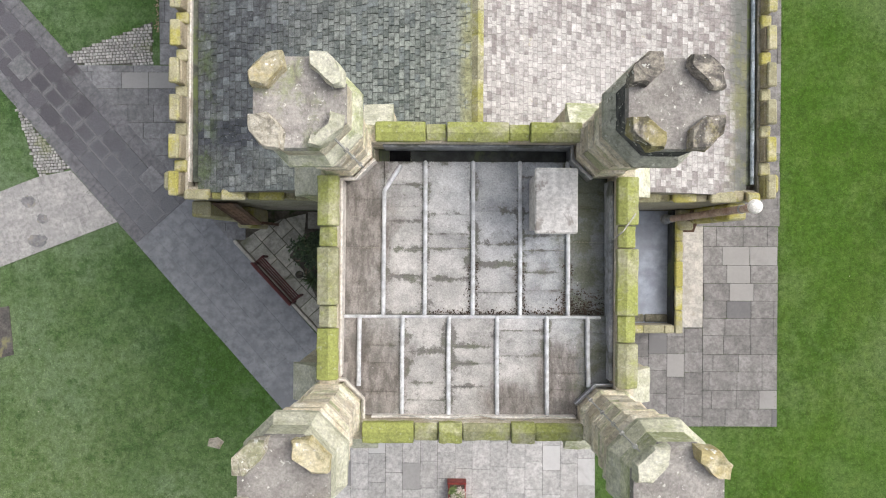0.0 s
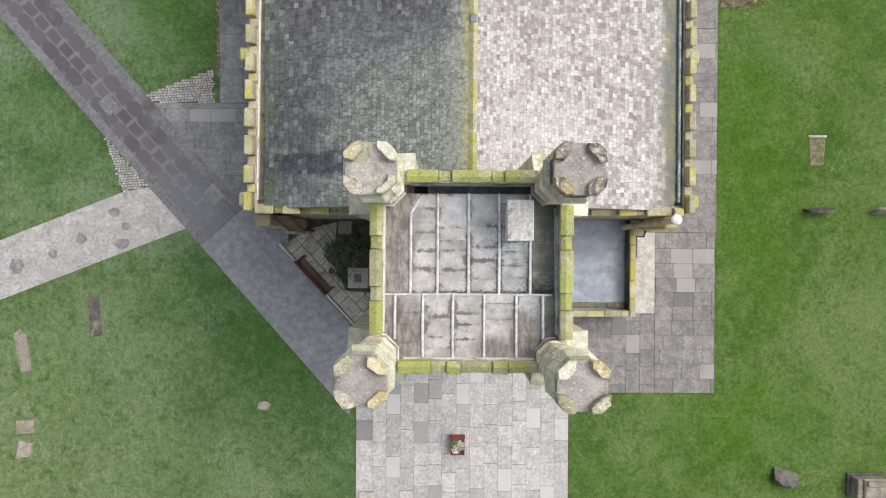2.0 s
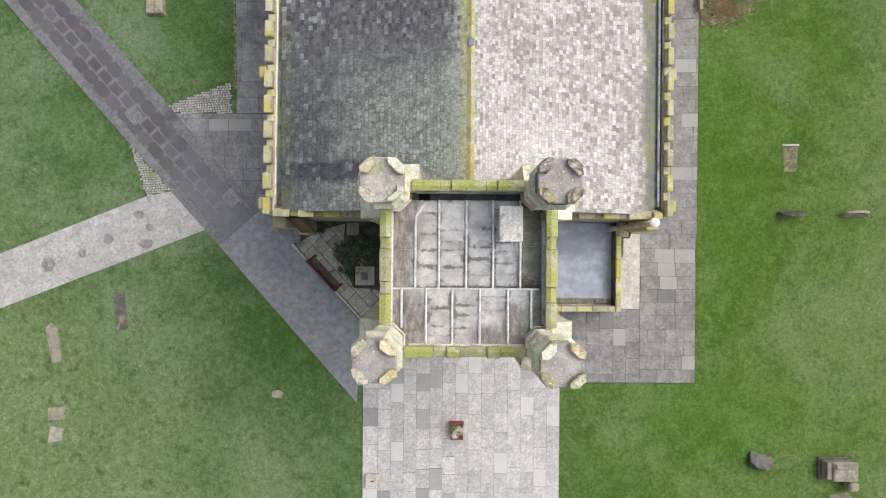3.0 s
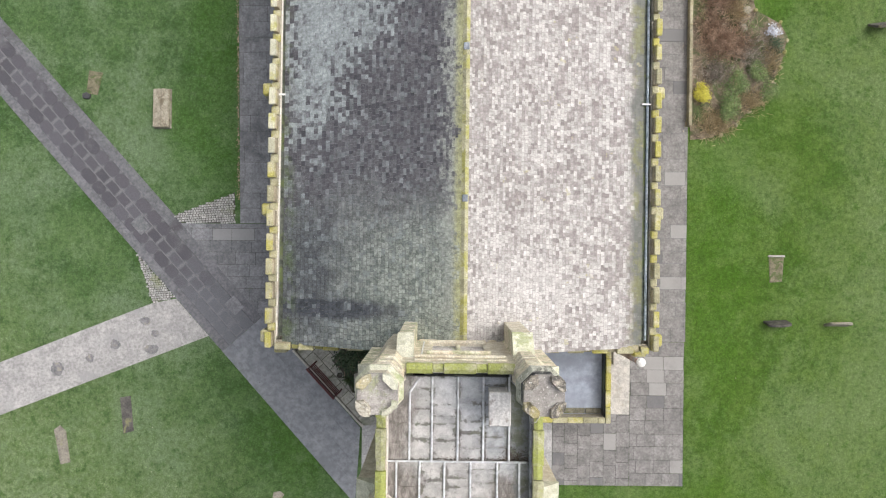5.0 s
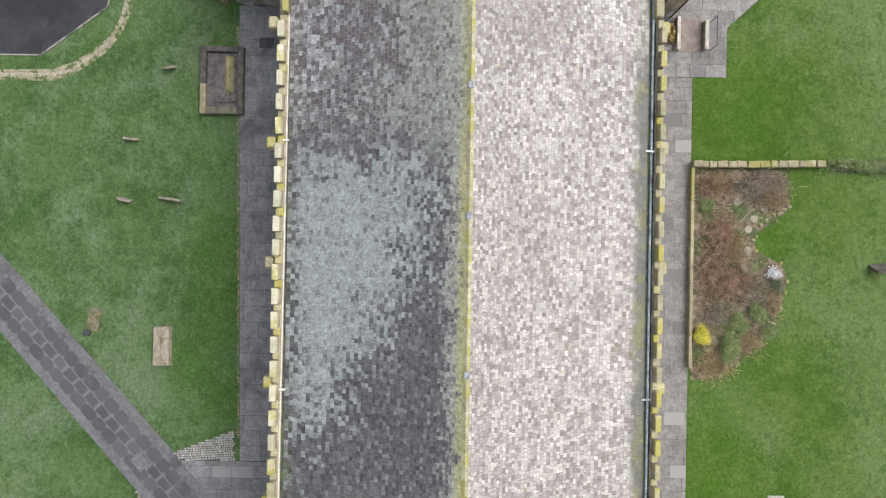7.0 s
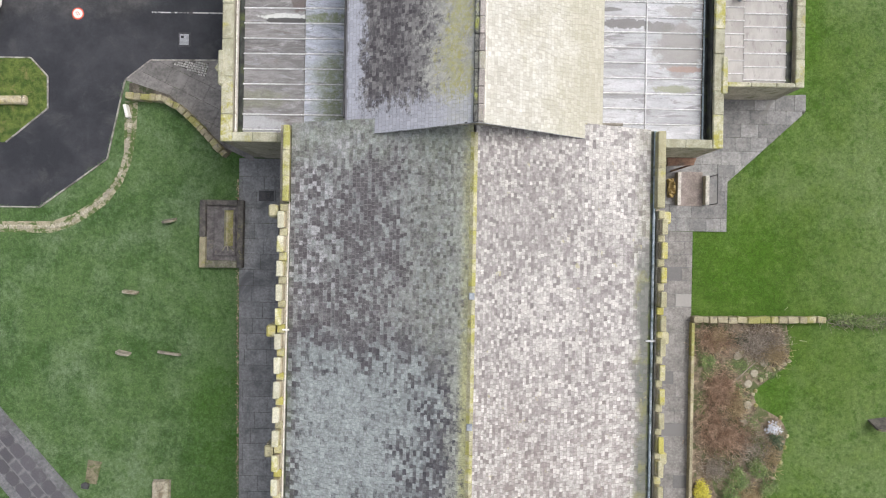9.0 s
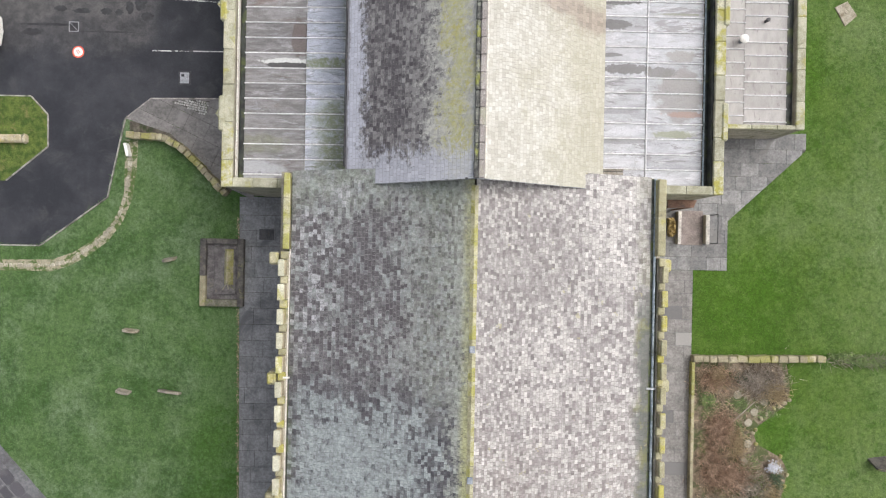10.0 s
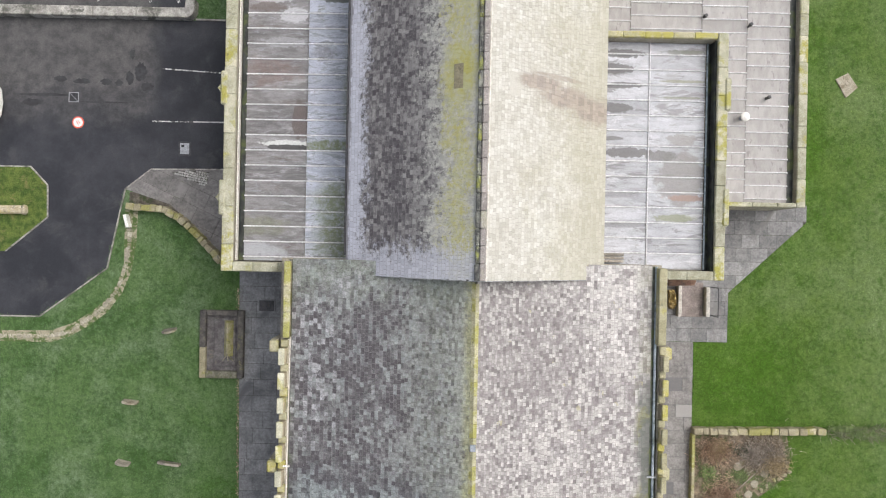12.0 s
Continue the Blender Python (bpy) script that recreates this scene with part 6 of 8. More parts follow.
def turret(cx, cy, seed, label, merlons, collar, rim, broken=()):
    """A slender octagonal turret, corbelled out to a collar, with four merlons on a screed cap."""
    r = random.Random(seed)
    t = thing("corner_turret", (cx, cy, 0), label, "turret", "corner turrets of the tower")
    part("shaft", prism(bmesh.new(), octagon(cx, cy, 0.44), 0, 11.4), SANDSTONE, t)
    part("core", prism(bmesh.new(), octagon(cx, cy, 0.385), 11.4, 14.3, octagon(cx, cy, 0.40)), JOINT, t)
    z = 11.4
    while z < 14.2:
        h = r.uniform(0.16, 0.27)
        h = 14.22 - z if 14.22 - z - h < 0.1 else h
        half = 0.445 if z < 12.3 else (0.425 if z < 13.0 else (0.435 if z < 13.55 else 0.465))
        stone_ring(t, cx, cy, half, z, z + h, r)
        z += h
    for zz, o, o2 in ((12.28, 0.47, 0.43), (13.0, 0.46, 0.44), (13.55, 0.50, 0.47), (13.95, 0.54, 0.48)):
        part("string_course", rough(prism(bmesh.new(), octagon(cx, cy, o), zz, zz + 0.045), 1, 0.008, seed), SANDSTONE, t)
        part("weathering", prism(bmesh.new(), octagon(cx, cy, o - 0.006), zz + 0.046, zz + 0.10, octagon(cx, cy, o2)), SANDSTONE, t)
    part("corbel", prism(bmesh.new(), octagon(cx, cy, 0.46), 14.2, 14.3, octagon(cx, cy, 0.565)), SANDSTONE, t)
    part("collar", rough(prism(prism(bmesh.new(), octagon(cx, cy, 0.59), 14.301, 14.40, octagon(cx, cy, 0.588)), octagon(cx, cy, 0.585), 14.401, 14.56, octagon(cx, cy, 0.50)), 2, 0.012, seed, 5.0), collar, t)
    part("head", prism(bmesh.new(), octagon(cx, cy, 0.495), 14.561, 14.93), rim, t)
    part("cap", prism(bmesh.new(), octagon(cx, cy, 0.497), 14.931, 15.0, octagon(cx, cy, 0.475)), SCREED, t)
    for n, (sx, sy) in enumerate(((1, 1), (-1, 1), (-1, -1), (1, -1))):
        # each merlon sits across a corner of the octagon; it is worn and a little askew
        k1, k2, k3 = r.uniform(0.85, 1.12), r.uniform(0.85, 1.12), r.uniform(0.88, 1.1)
        out = [(0.49, 0.15 * k1), (0.495, 0.31), (0.31, 0.495), (0.15 * k2, 0.49), (0.14 * k2, 0.34 * k3), (0.34 * k3, 0.14 * k1)]
        if n in broken:
            out = [(0.48, 0.13), (0.48, 0.27), (0.27, 0.48), (0.12, 0.48), (0.12, 0.36), (0.20, 0.35), (0.34, 0.24), (0.36, 0.13)]
        pts = [(cx + sx * (a + r.uniform(-0.012, 0.012)), cy + sy * (b + r.uniform(-0.012, 0.012))) for a, b in out]
        if sx * sy < 0:
            pts = pts[::-1]
        mx, my = sum(p[0] for p in pts) / len(pts), sum(p[1] for p in pts) / len(pts)
        top = [(mx + (a - mx) * 0.9, my + (b - my) * 0.9) for a, b in pts]
        rise = r.uniform(0.08, 0.14)
        bm = prism(bmesh.new(), pts, 14.99, 15.0 + rise)
        rough(prism(bm, pts, 15.001 + rise, 15.045 + rise, top), 2, 0.03, seed + n * 5, 7.0)
        part("merlon", bm, merlons[n], t)
    return t


NWT, NET, SWT, SET = (-1.61, 1.93), (2.31, 1.94), (-1.76, -2.05), (2.385, -2.11)
turret(*NWT, 20, "octagonal buff turret with bird-limed cap and one broken merlon", (COLLAR, MERLON_YELLOW, MERLON_GREY, COLLAR), COLLAR, SANDSTONE, (3,))
turret(*NET, 21, "octagonal turret with sooty black rim and mossy collar", (MERLON_DARK,) * 4, COLLAR_MOSSY, SOOT_STONE)
turret(*SWT, 22, "octagonal cream turret with lichened collar and worn merlons", (MERLON_YELLOW, MERLON_GREY, MERLON_GREY, MERLON_YELLOW), COLLAR, COLLAR)
turret(*SET, 23, "octagonal buff turret with mossy collar and conductor strap", (MERLON_YELLOW, COLLAR, MERLON_GREY, MERLON_GREY), COLLAR, COLLAR)
# lead dressed round the foot of each turret on the roof's side
for (cx, cy), faces_in, m in ((NWT, (5, 6, 7), FLASHING), (NET, (3, 5, 4), STEEL), (SWT, (0, 1, 2), FLASHING), (SET, (2, 3, 1), STEEL)):
    ring = octagon(cx, cy, 0.50)
    ring = ring[-1:] + ring[:-1]
    for k in sorted(faces_in):
        a, b = Vector(ring[(k + 1) % 8]), Vector(ring[(k + 2) % 8])
        mid = (a + b) / 2
        if TX0 + 0.1 < mid.x < TX1 - 0.1 and TY0 + 0.1 < mid.y < TY1 - 0.1:
            back = (Vector((cx, cy)) - mid).normalized() * 0.04
            part("lead_upstand", prism(bmesh.new(), [tuple(a), tuple(b), tuple(b + back), tuple(a + back)], 11.6, 12.08), m, tower)
            part("lead_roll", tube(bmesh.new(), (*a, 12.1), (*b, 12.1), 0.022, sides=8), m, tower)


def angle_buttress(x0, x1, y0, y1, way):
    """A buttress with a sloped lichened weathering; way is the side that it leans out to."""
    box("angle_buttress", x0, x1, y0, y1, 0, 10.6, SANDSTONE, tower, 0.02)
    bm = bmesh.new()
    a, b, c, d2 = x0 - 0.02, x1 + 0.02, y0 - 0.02, y1 + 0.02
    lo = [bm.verts.new(v) for v in ((a, c, 10.61), (b, c, 10.61), (b, d2, 10.61), (a, d2, 10.61))]
    rise = {"W": (0.1, 0.7, 0.7, 0.1), "E": (0.7, 0.1, 0.1, 0.7), "S": (0.1, 0.1, 0.7, 0.7), "N": (0.7, 0.7, 0.1, 0.1)}[way]
    hi = [bm.verts.new(v.co + Vector((0, 0, h))) for v, h in zip(lo, rise)]
    bm.faces.new(hi), bm.faces.new(lo[::-1])
    for i in range(4):
        bm.faces.new((lo[i], lo[(i + 1) % 4], hi[(i + 1) % 4], hi[i]))
    part("weathering", rough(bm, 2, 0.02, x0, 4.0), COLLAR, tower)


angle_buttress(TX0 - 0.72, TX0, -2.15, -1.58, "W")
angle_buttress(TX0 - 0.72, TX0, 1.3, 1.85, "W")
angle_buttress(TX1, TX1 + 0.72, -2.15, -1.62, "E")
angle_buttress(TX1, TX1 + 0.70, 1.3, 1.85, "E")
angle_buttress(-1.75, -1.2, TY0 - 0.6, TY0, "S")
angle_buttress(2.0, 2.6, TY0 - 0.6, TY0, "S")
angle_buttress(-1.42, -0.97, TY1, TY1 + 0.62, "N")
angle_buttress(2.0, 2.58, TY1, TY1 + 0.66, "N")
# the water tank box on the roof
tank = thing("roof_tank_box", (1.47, 1.07, 11.8), "pale boxed tank with flat lid on the tower roof", "box")
box("casing", 1.22, 1.72, 0.68, 1.47, 11.78, 12.70, TANK, tank, 0.01)
box("lid", 1.175, 1.765, 0.62, 1.53, 12.704, 12.80, TANK, tank, 0.02)

# ---- boiler house beside the tower ----
boiler = thing("boiler_house", (5.0, -0.4, 0), "low lean-to boiler house with pale membrane roof and yellow lichened coping", "outhouse")
wall_box("wall", 7.06, 7.24, -2.16, 1.6, 0, 1.62, boiler)
wall_box("wall", 2.70, 7.05, -2.16, -1.96, 0, 1.62, boiler)
box("roof", 2.70, 7.05, -1.955, 1.6, 0.9, 1.10, MEMBRANE, boiler, 0.0)
# no real lining: a dark sheet paints the shaded inner face of the wall
box("inner_lining", 7.0, 7.056, -1.95, 1.6, 1.104, 1.6, GUTTER_SHADE, boiler, 0.0)
coping_run(boiler, 7.03, 7.26, -2.19, 1.45, 1.625, 1.75, YELLOW, 0.7, 12)
coping_run(boiler, 3.3, 7.02, -2.19, -1.94, 1.625, 1.75, YELLOW, 0.8, 13)
# the dark walling colour also paints the shadow band along this ledge
box("kerb_stone", 2.75, 6.25, -1.9, -1.66, 1.104, 1.16, GARDEN_STONE, boiler, 0.03)
box("kerb_stone", 6.27, 6.98, -1.9, -1.66, 1.104, 1.2, GARDEN_STONE, boiler, 0.03)
flue = thing("boiler_flue", (6.98, 1.36, 1.1), "pinkish flue pipe with round white cowl against the nave wall", "flue pipe")
part("pipe", tube(tube(bmesh.new(), (6.93, 1.33, 1.1), (6.93, 1.33, 3.4), 0.10, sides=16), (6.93, 1.33, 3.3), (6.98, 1.36, 6.8), 0.095, sides=16), TERRACOTTA, flue)
part("sleeve", tube(tube(bmesh.new(), (6.93, 1.33, 1.1), (6.93, 1.33, 1.32), 0.17, 0.15, 18), (6.93, 1.33, 1.32), (6.93, 1.33, 1.75), 0.125, 0.118, 18), UPSTAND, flue, "grey lead sleeve")
part("band", tube(bmesh.new(), (6.972, 1.354, 6.28), (6.974, 1.356, 6.36), 0.108, 0.108, 18), STEEL, flue)
bm = bmesh.new()
bmesh.ops.create_uvsphere(bm, u_segments=20, v_segments=12, radius=0.17, matrix=Matrix.Translation((6.98, 1.38, 6.95)) @ Matrix.Diagonal((1, 1, 0.8, 1)))
part("cowl", bm, WHITE, flue, "round white cowl")

# ---- paving ----
def unit_slab(material):
    me = bpy.data.meshes.new("paving_slab")
    bm = bmesh.new()
    prism(bm, [(-0.5, -0.5), (0.5, -0.5), (0.5, 0.5), (-0.5, 0.5)], 0, 0.6, None)
    bm.faces.ensure_lookup_table()
    top = bm.faces[0]
    bmesh.ops.inset_region(bm, faces=[top], thickness=0.018)
    bmesh.ops.translate(bm, verts=top.verts, vec=(0, 0, 0.4))
    bm.to_mesh(me)
    bm.free()
    me.materials.append(material)
    return me


def area_of(poly):
    return abs(sum(x0 * y1 - x1 * y0 for (x0, y0), (x1, y1) in zip(poly, poly[1:] + poly[:1]))) / 2


def clipped(poly, u0, u1, v0, v1):
    """The part of a polygon that lies in an upright rectangle."""
    for axis, edge, keep in ((0, u0, 1), (0, u1, -1), (1, v0, 1), (1, v1, -1)):
        got = []
        for p, q in zip(poly, poly[1:] + poly[:1]):
            pin, qin = (p[axis] - edge) * keep >= 0, (q[axis] - edge) * keep >= 0
            if pin:
                got.append(p)
            if pin != qin:
                t = (edge - p[axis]) / (q[axis] - p[axis])
                got.append((p[0] + (q[0] - p[0]) * t, p[1] + (q[1] - p[1]) * t))
        poly = got
        if len(poly) < 3:
            return []
    return poly


def paved(name, poly, base, material, label, turn=0.0, row=0.6, lengths=(0.55, 0.95), gap=0.016, seed=1, z=0.014, high=0.026, rows_along_x=True, limit=300, category="pavement", rest=None, wide=None):
    """A paved area: a bed of joints, and slabs in rows over it. turn: degrees by which the rows are turned."""
    r = random.Random(seed)
    bed = tagged(sheet(name, poly, z, base, thick=0.03), label, category, kind="structure")
    c, s = math.cos(radians(turn)), math.sin(radians(turn))
    loc = [(x * c + y * s, -x * s + y * c) for x, y in poly]
    me, count = unit_slab(material), 0
    u0, u1 = min(p[0] for p in loc), max(p[0] for p in loc)
    v0, v1 = min(p[1] for p in loc), max(p[1] for p in loc)
    verts, faces = [], []
    v = v0
    while v < v1 - 0.1:
        h = row * r.uniform(0.96, 1.04)
        if v1 - v - h < 0.2:
            h = v1 - v
        u = u0 - r.uniform(0, lengths[0])
        while u < u1 - 0.02:
            w = r.uniform(*lengths)
            a0, a1, b0, b1 = u, u + w, v, v + h
            u += w
            if not all(inside(*p, loc) for p in ((a0, b0), (a1, b0), (a1, b1), (a0, b1), ((a0 + a1) / 2, b0), ((a0 + a1) / 2, b1))):
                # a slab cut to the edge of the area
                cut = clipped(loc, a0 + gap / 2, a1 - gap / 2, b0 + gap / 2, b1 - gap / 2)
                if len(cut) > 2 and area_of(cut) > 0.015:
                    flat = [(p * c - q * s, p * s + q * c) for p, q in cut]
                    bm = prism(bmesh.new(), flat, z + 0.001, z + high * r.uniform(0.8, 1.1))
                    part("paving_slab", bm, material, bed)
                continue
            cu, cv = (a0 + a1) / 2, (b0 + b1) / 2
            x, y = cu * c - cv * s, cu * s + cv * c
            m = Matrix.Translation((x, y, z + 0.001)) @ Euler((r.uniform(-0.004, 0.004), r.uniform(-0.004, 0.004), radians(turn) + r.uniform(-0.006, 0.006))).to_matrix().to_4x4()
            m = m @ Matrix.Diagonal((a1 - a0 - gap, b1 - b0 - gap, high * r.uniform(0.8, 1.15), 1))
            if count < limit:
                ob = under(new("paving_slab", me), bed)
                ob.matrix_basis = m
                count += 1
            else:
                n = len(verts)
                q = [(-0.5, -0.5), (0.5, -0.5), (0.5, 0.5), (-0.5, 0.5)]
                verts += [tuple(m @ Vector((p[0], p[1], 0))) for p in q] + [tuple(m @ Vector((p[0] * 0.97, p[1] * 0.97, 1))) for p in q]
                faces += [(n + 4, n + 5, n + 6, n + 7)] + [(n + i, n + (i + 1) % 4, n + 4 + (i + 1) % 4, n + 4 + i) for i in range(4)]
        v += h
    if verts:
        tagged(raw("paving_slabs", verts, faces, material, bed), kind="stuff")
    return bed


def along(x0, x1, y0, y1):
    return [(x0, y0), (x1, y0), (x1, y1), (x0, y1)]


paved("pavement", along(-3.8, 5.0, -15.0, -2.26), JOINT_PALE, FLAG_SOUTH, "pale flagstone forecourt with a few darker slabs", 90, 0.586, (0.76, 0.98), gap=0.013, seed=3)
paved("pavement", along(8.56, 11.03, -5.5, 1.15), JOINT, FLAG_EAST, "grey flagstone terrace beside the boiler house", 0, 0.6, (0.75, 0.95), seed=4)
paved("pavement", along(5.01, 8.55, -5.5, -2.2), JOINT, FLAG_EAST, "grey flagstone terrace beside the tower", 90, 0.6, (0.55, 0.8), seed=5)
paved("pavement", [(7.95, 1.16), (11.08, 1.16), (11.1, 24.45), (7.95, 24.45)], JOINT_SMOOTH, FLAG_EAST, "grey flagstone walk beside the nave", 0, 0.6, (0.95, 1.25), seed=6)
paved("pavement", [(7.95, 24.46), (12.65, 24.46), (12.66, 26.75), (16.2, 30.05), (16.2, 30.85), (10.5, 30.55), (7.95, 27.45)], JOINT, FLAG_VESTRY, "grey flagstones at the vestry door", 0, 0.62, (0.6, 1.0), seed=7)
paved("pavement", [(-9.52, 6.42), (-6.66, 6.42), (-6.66, 27.46), (-9.86, 27.46)], JOINT, FLAG_WEST, "dark damp flagstone walk beside the nave", 0, 0.72, (1.0, 1.3), seed=8)
paved("pavement", [(-12.26, 6.40), (-11.06, 4.98), (-9.34, 3.06), (-7.18, 0.62), (-6.66, 0.62), (-6.66, 6.40)], JOINT, FLAG_PATCH, "mixed grey flagstones at the path corner", 0, 0.56, (0.7, 1.1), seed=9)
# the diagonal path and the pale one that meets it
d = Vector((0.664, -0.748))
n = Vector((0.748, 0.664))


def on_path(s, w):
    p = d * s + n * w
    return (p.x, p.y)


TURN_PATH = math.degrees(math.atan2(d.y, d.x))
paved("path", [on_path(-34, -6.96), on_path(-7.2, -6.95), on_path(-7.2, -5.42), on_path(-34, -5.46)], JOINT_PATH, FLAG_DIAGONAL,
      "dark worn block path crossing the lawn with pale joints", TURN_PATH, 0.5, (0.62, 0.82), gap=0.012, seed=11, z=0.018, high=0.016, category="path")
for k, (w0, w1, e0, e1) in enumerate(((-7.38, -6.97, -7.37, -6.96), (-5.45, -5.05, -5.41, -4.87))):
    paved("path_border", [on_path(-34, w0), on_path(-7.2, e0), on_path(-7.2, e1), on_path(-34, w1)], JOINT_SMOOTH, FLAG_BORDER,
          "smooth purplish border slabs along the dark path", TURN_PATH, 0.45, (0.5, 0.8), gap=0.008, seed=15 + k, z=0.018, high=0.016, category="path")
paved("path", [on_path(-7.19, -7.37), on_path(2.15, -7.36), on_path(-0.35, -4.86), on_path(-7.19, -4.87)], JOINT_SMOOTH, FLAG_SMOOTH,
      "smooth dark slab path beside the tower", TURN_PATH, 0.62, (0.6, 1.1), gap=0.005, seed=14, z=0.018, high=0.018, category="path")
paved("path", [(-45, -12.3), (-19.46, -2.15), (-10.92, 1.2), (-12.46, 2.9), (-13.6, 2.67), (-19.47, 0.31), (-45, -9.8)], JOINT_CROSS, FLAG_CROSS,
      "pale worn slab path over the lawn", 21.6, 0.62, (0.6, 1.0), gap=0.006, seed=12, z=0.016, high=0.022, category="path")
paved("pavement", [(-15.2, 30.97), (-13.1, 30.3), (-10.5, 27.9), (-9.2, 27.3), (-9.2, 31.97), (-14.03, 31.91)], JOINT, FLAG_CORNER, "worn brown-grey slabs between the drive and the aisle", -25, 0.75, (0.8, 1.3), seed=13, z=0.02)


def setts(name, poly, turn, label, seed, rise=0.0):
    """Small pale cobbles in rows."""
    r = random.Random(seed)
    bed = tagged(sheet(name, poly, 0.020 + rise, JOINT, thick=0.03), label, "cobbles", kind="structure")
    c, s = math.cos(radians(turn)), math.sin(radians(turn))
    loc = [(x * c + y * s, -x * s + y * c) for x, y in poly]
    verts, faces = [], []
    v = min(p[1] for p in loc)
    while v < max(p[1] for p in loc):
        u = min(p[0] for p in loc) - r.uniform(0, 0.15)
        while u < max(p[0] for p in loc):
            w = r.uniform(0.09, 0.16)
            cu, cv = u + w / 2, v + 0.05
            u += w
            if not inside(cu, cv, loc):
                continue
            a, b, h, k = w / 2 - 0.010, 0.043, 0.05 + r.uniform(-0.01, 0.01), len(verts)
            for du, dv, z in [(-a, -b, 0.02), (a, -b, 0.02), (a, b, 0.02), (-a, b, 0.02), (-a * 0.8, -b * 0.75, h), (a * 0.8, -b * 0.75, h), (a * 0.8, b * 0.75, h), (-a * 0.8, b * 0.75, h)]:
                verts.append(((cu + du) * c - (cv + dv) * s, (cu + du) * s + (cv + dv) * c, z + rise))
            faces += [(k + 4, k + 5, k + 6, k + 7)] + [(k + i, k + (i + 1) % 4, k + 4 + (i + 1) % 4, k + 4 + i) for i in range(4)]
        v += 0.105
    tagged(raw("cobbles", verts, faces, SETT, bed), kind="stuff")


setts("cobbled_corner", [(-12.6, 6.74), (-12.23, 6.42), (-9.79, 6.42), (-9.79, 7.84)], 4, "triangle of pale cobbles beside the path", 1)
setts("cobbled_corner", [(-14.32, 5.02), (-13.53, 2.68), (-12.5, 2.96)], 4, "wedge of pale cobbles between two paths", 2)

PATH_STAIN = plain("dark_path_stain", (0.17, 0.17, 0.175), (0.25, 0.25, 0.255), 3.0, 0.8, 0.1, (0.30, 0.28, 0.24), 3.0, (0.5, 0.66), 0.2)
for x, y, rx, ry in ((-17.92, -0.42, 0.30, 0.34), (-13.56, 0.56, 0.32, 0.22), (-15.25, 0.74, 0.24, 0.26), (-13.85, 1.86, 0.26, 0.20), (-13.4, 1.28, 0.20, 0.18), (-16.4, 0.1, 0.2, 0.2)):
    r = random.Random(int(x * 100))
    pts = [(x + rx * math.cos(a) * r.uniform(0.75, 1.15), y + ry * math.sin(a) * r.uniform(0.75, 1.15)) for a in (k * 6.2832 / 24 for k in range(24))]
    tagged(part("damp_stain", prism(bmesh.new(), pts, 0.040, 0.046), PATH_STAIN, None), "dark worn stain on the pale path", "stain", "damp stains", kind="structure")

# ---- small helpers for loose things ----
def turned(bm, x, y, z=0.0, deg=0.0, lean=0.0, lean_side=0.0):
    bm.transform(Matrix.Translation((x, y, z)) @ pose(0, 0, 0, 0, 0, deg) @ pose(0, 0, 0, lean, lean_side, 0))
    return bm


def stone_thing(name, bm, material, label, category, group="", x=0, y=0):
    ob = part(name, bm, material, None)
    return tagged(ob, label, category, group)


def headstone(x, y, width, height, deg, lean, material, label, thick=0.11, arch=True):
    """An upright slab with a rounded head, leaning."""
    bm = bmesh.new()
    pts = [(-width / 2, 0), (width / 2, 0), (width / 2, height * 0.75)]
    if arch:
        pts += [(width / 2 * math.cos(a), height * 0.75 + height * 0.25 * math.sin(a)) for a in (0.5, 1.0, 1.57, 2.1, 2.6)]
    else:
        pts += [(width * 0.2, height), (-width * 0.2, height)]
    pts += [(-width / 2, height * 0.75)]
    f = [bm.verts.new((a, -thick / 2, b - 0.06)) for a, b in pts]
    k = [bm.verts.new((a, thick / 2, b - 0.06)) for a, b in pts]
    bm.faces.new(f), bm.faces.new(k[::-1])
    for i in range(len(pts)):
        j = (i + 1) % len(pts)
        bm.faces.new((f[i], k[i], k[j], f[j]))
    bmesh.ops.recalc_face_normals(bm, faces=bm.faces)
    bmesh.ops.bevel(bm, geom=list(bm.edges), offset=0.012, segments=1, affect="EDGES")
    turned(bm, x, y, 0, deg, lean)
    return stone_thing("headstone", bm, material, label, "gravestone", "churchyard headstones")


headstone(-14.72, 21.22, 0.68, 0.45, -6, 6, LEDGER, "small weathered headstone leaning on the lawn")
headstone(-15.0, 18.42, 0.62, 0.45, -12, 8, GRAVE, "small grey headstone leaning on the lawn")
headstone(-12.88, 18.40, 1.0, 0.5, -8, -8, GRAVE, "dark headstone with lichened edge on the lawn")
headstone(-13.0, 24.55, 0.6, 0.5, 10, 14, GRAVE, "dark headstone leaning beside the railed tomb", arch=False)
headstone(15.22, 2.16, 1.05, 0.75, 3, 12, GRAVE_DARK, "broad dark headstone leaning on the lawn")
headstone(18.0, 2.02, 1.05, 0.75, 0, -14, GRAVE, "broad pale-edged headstone leaning on the lawn")
headstone(19.85, 15.95, 1.0, 0.9, 8, 24, GRAVE_DARK, "dark headstone leaning near the flower bed")
headstone(14.0, -8.75, 1.0, 0.7, -14, 52, GRAVE_DARK, "dark headstone with pale edges leaning far back on the lawn", 0.2, False)
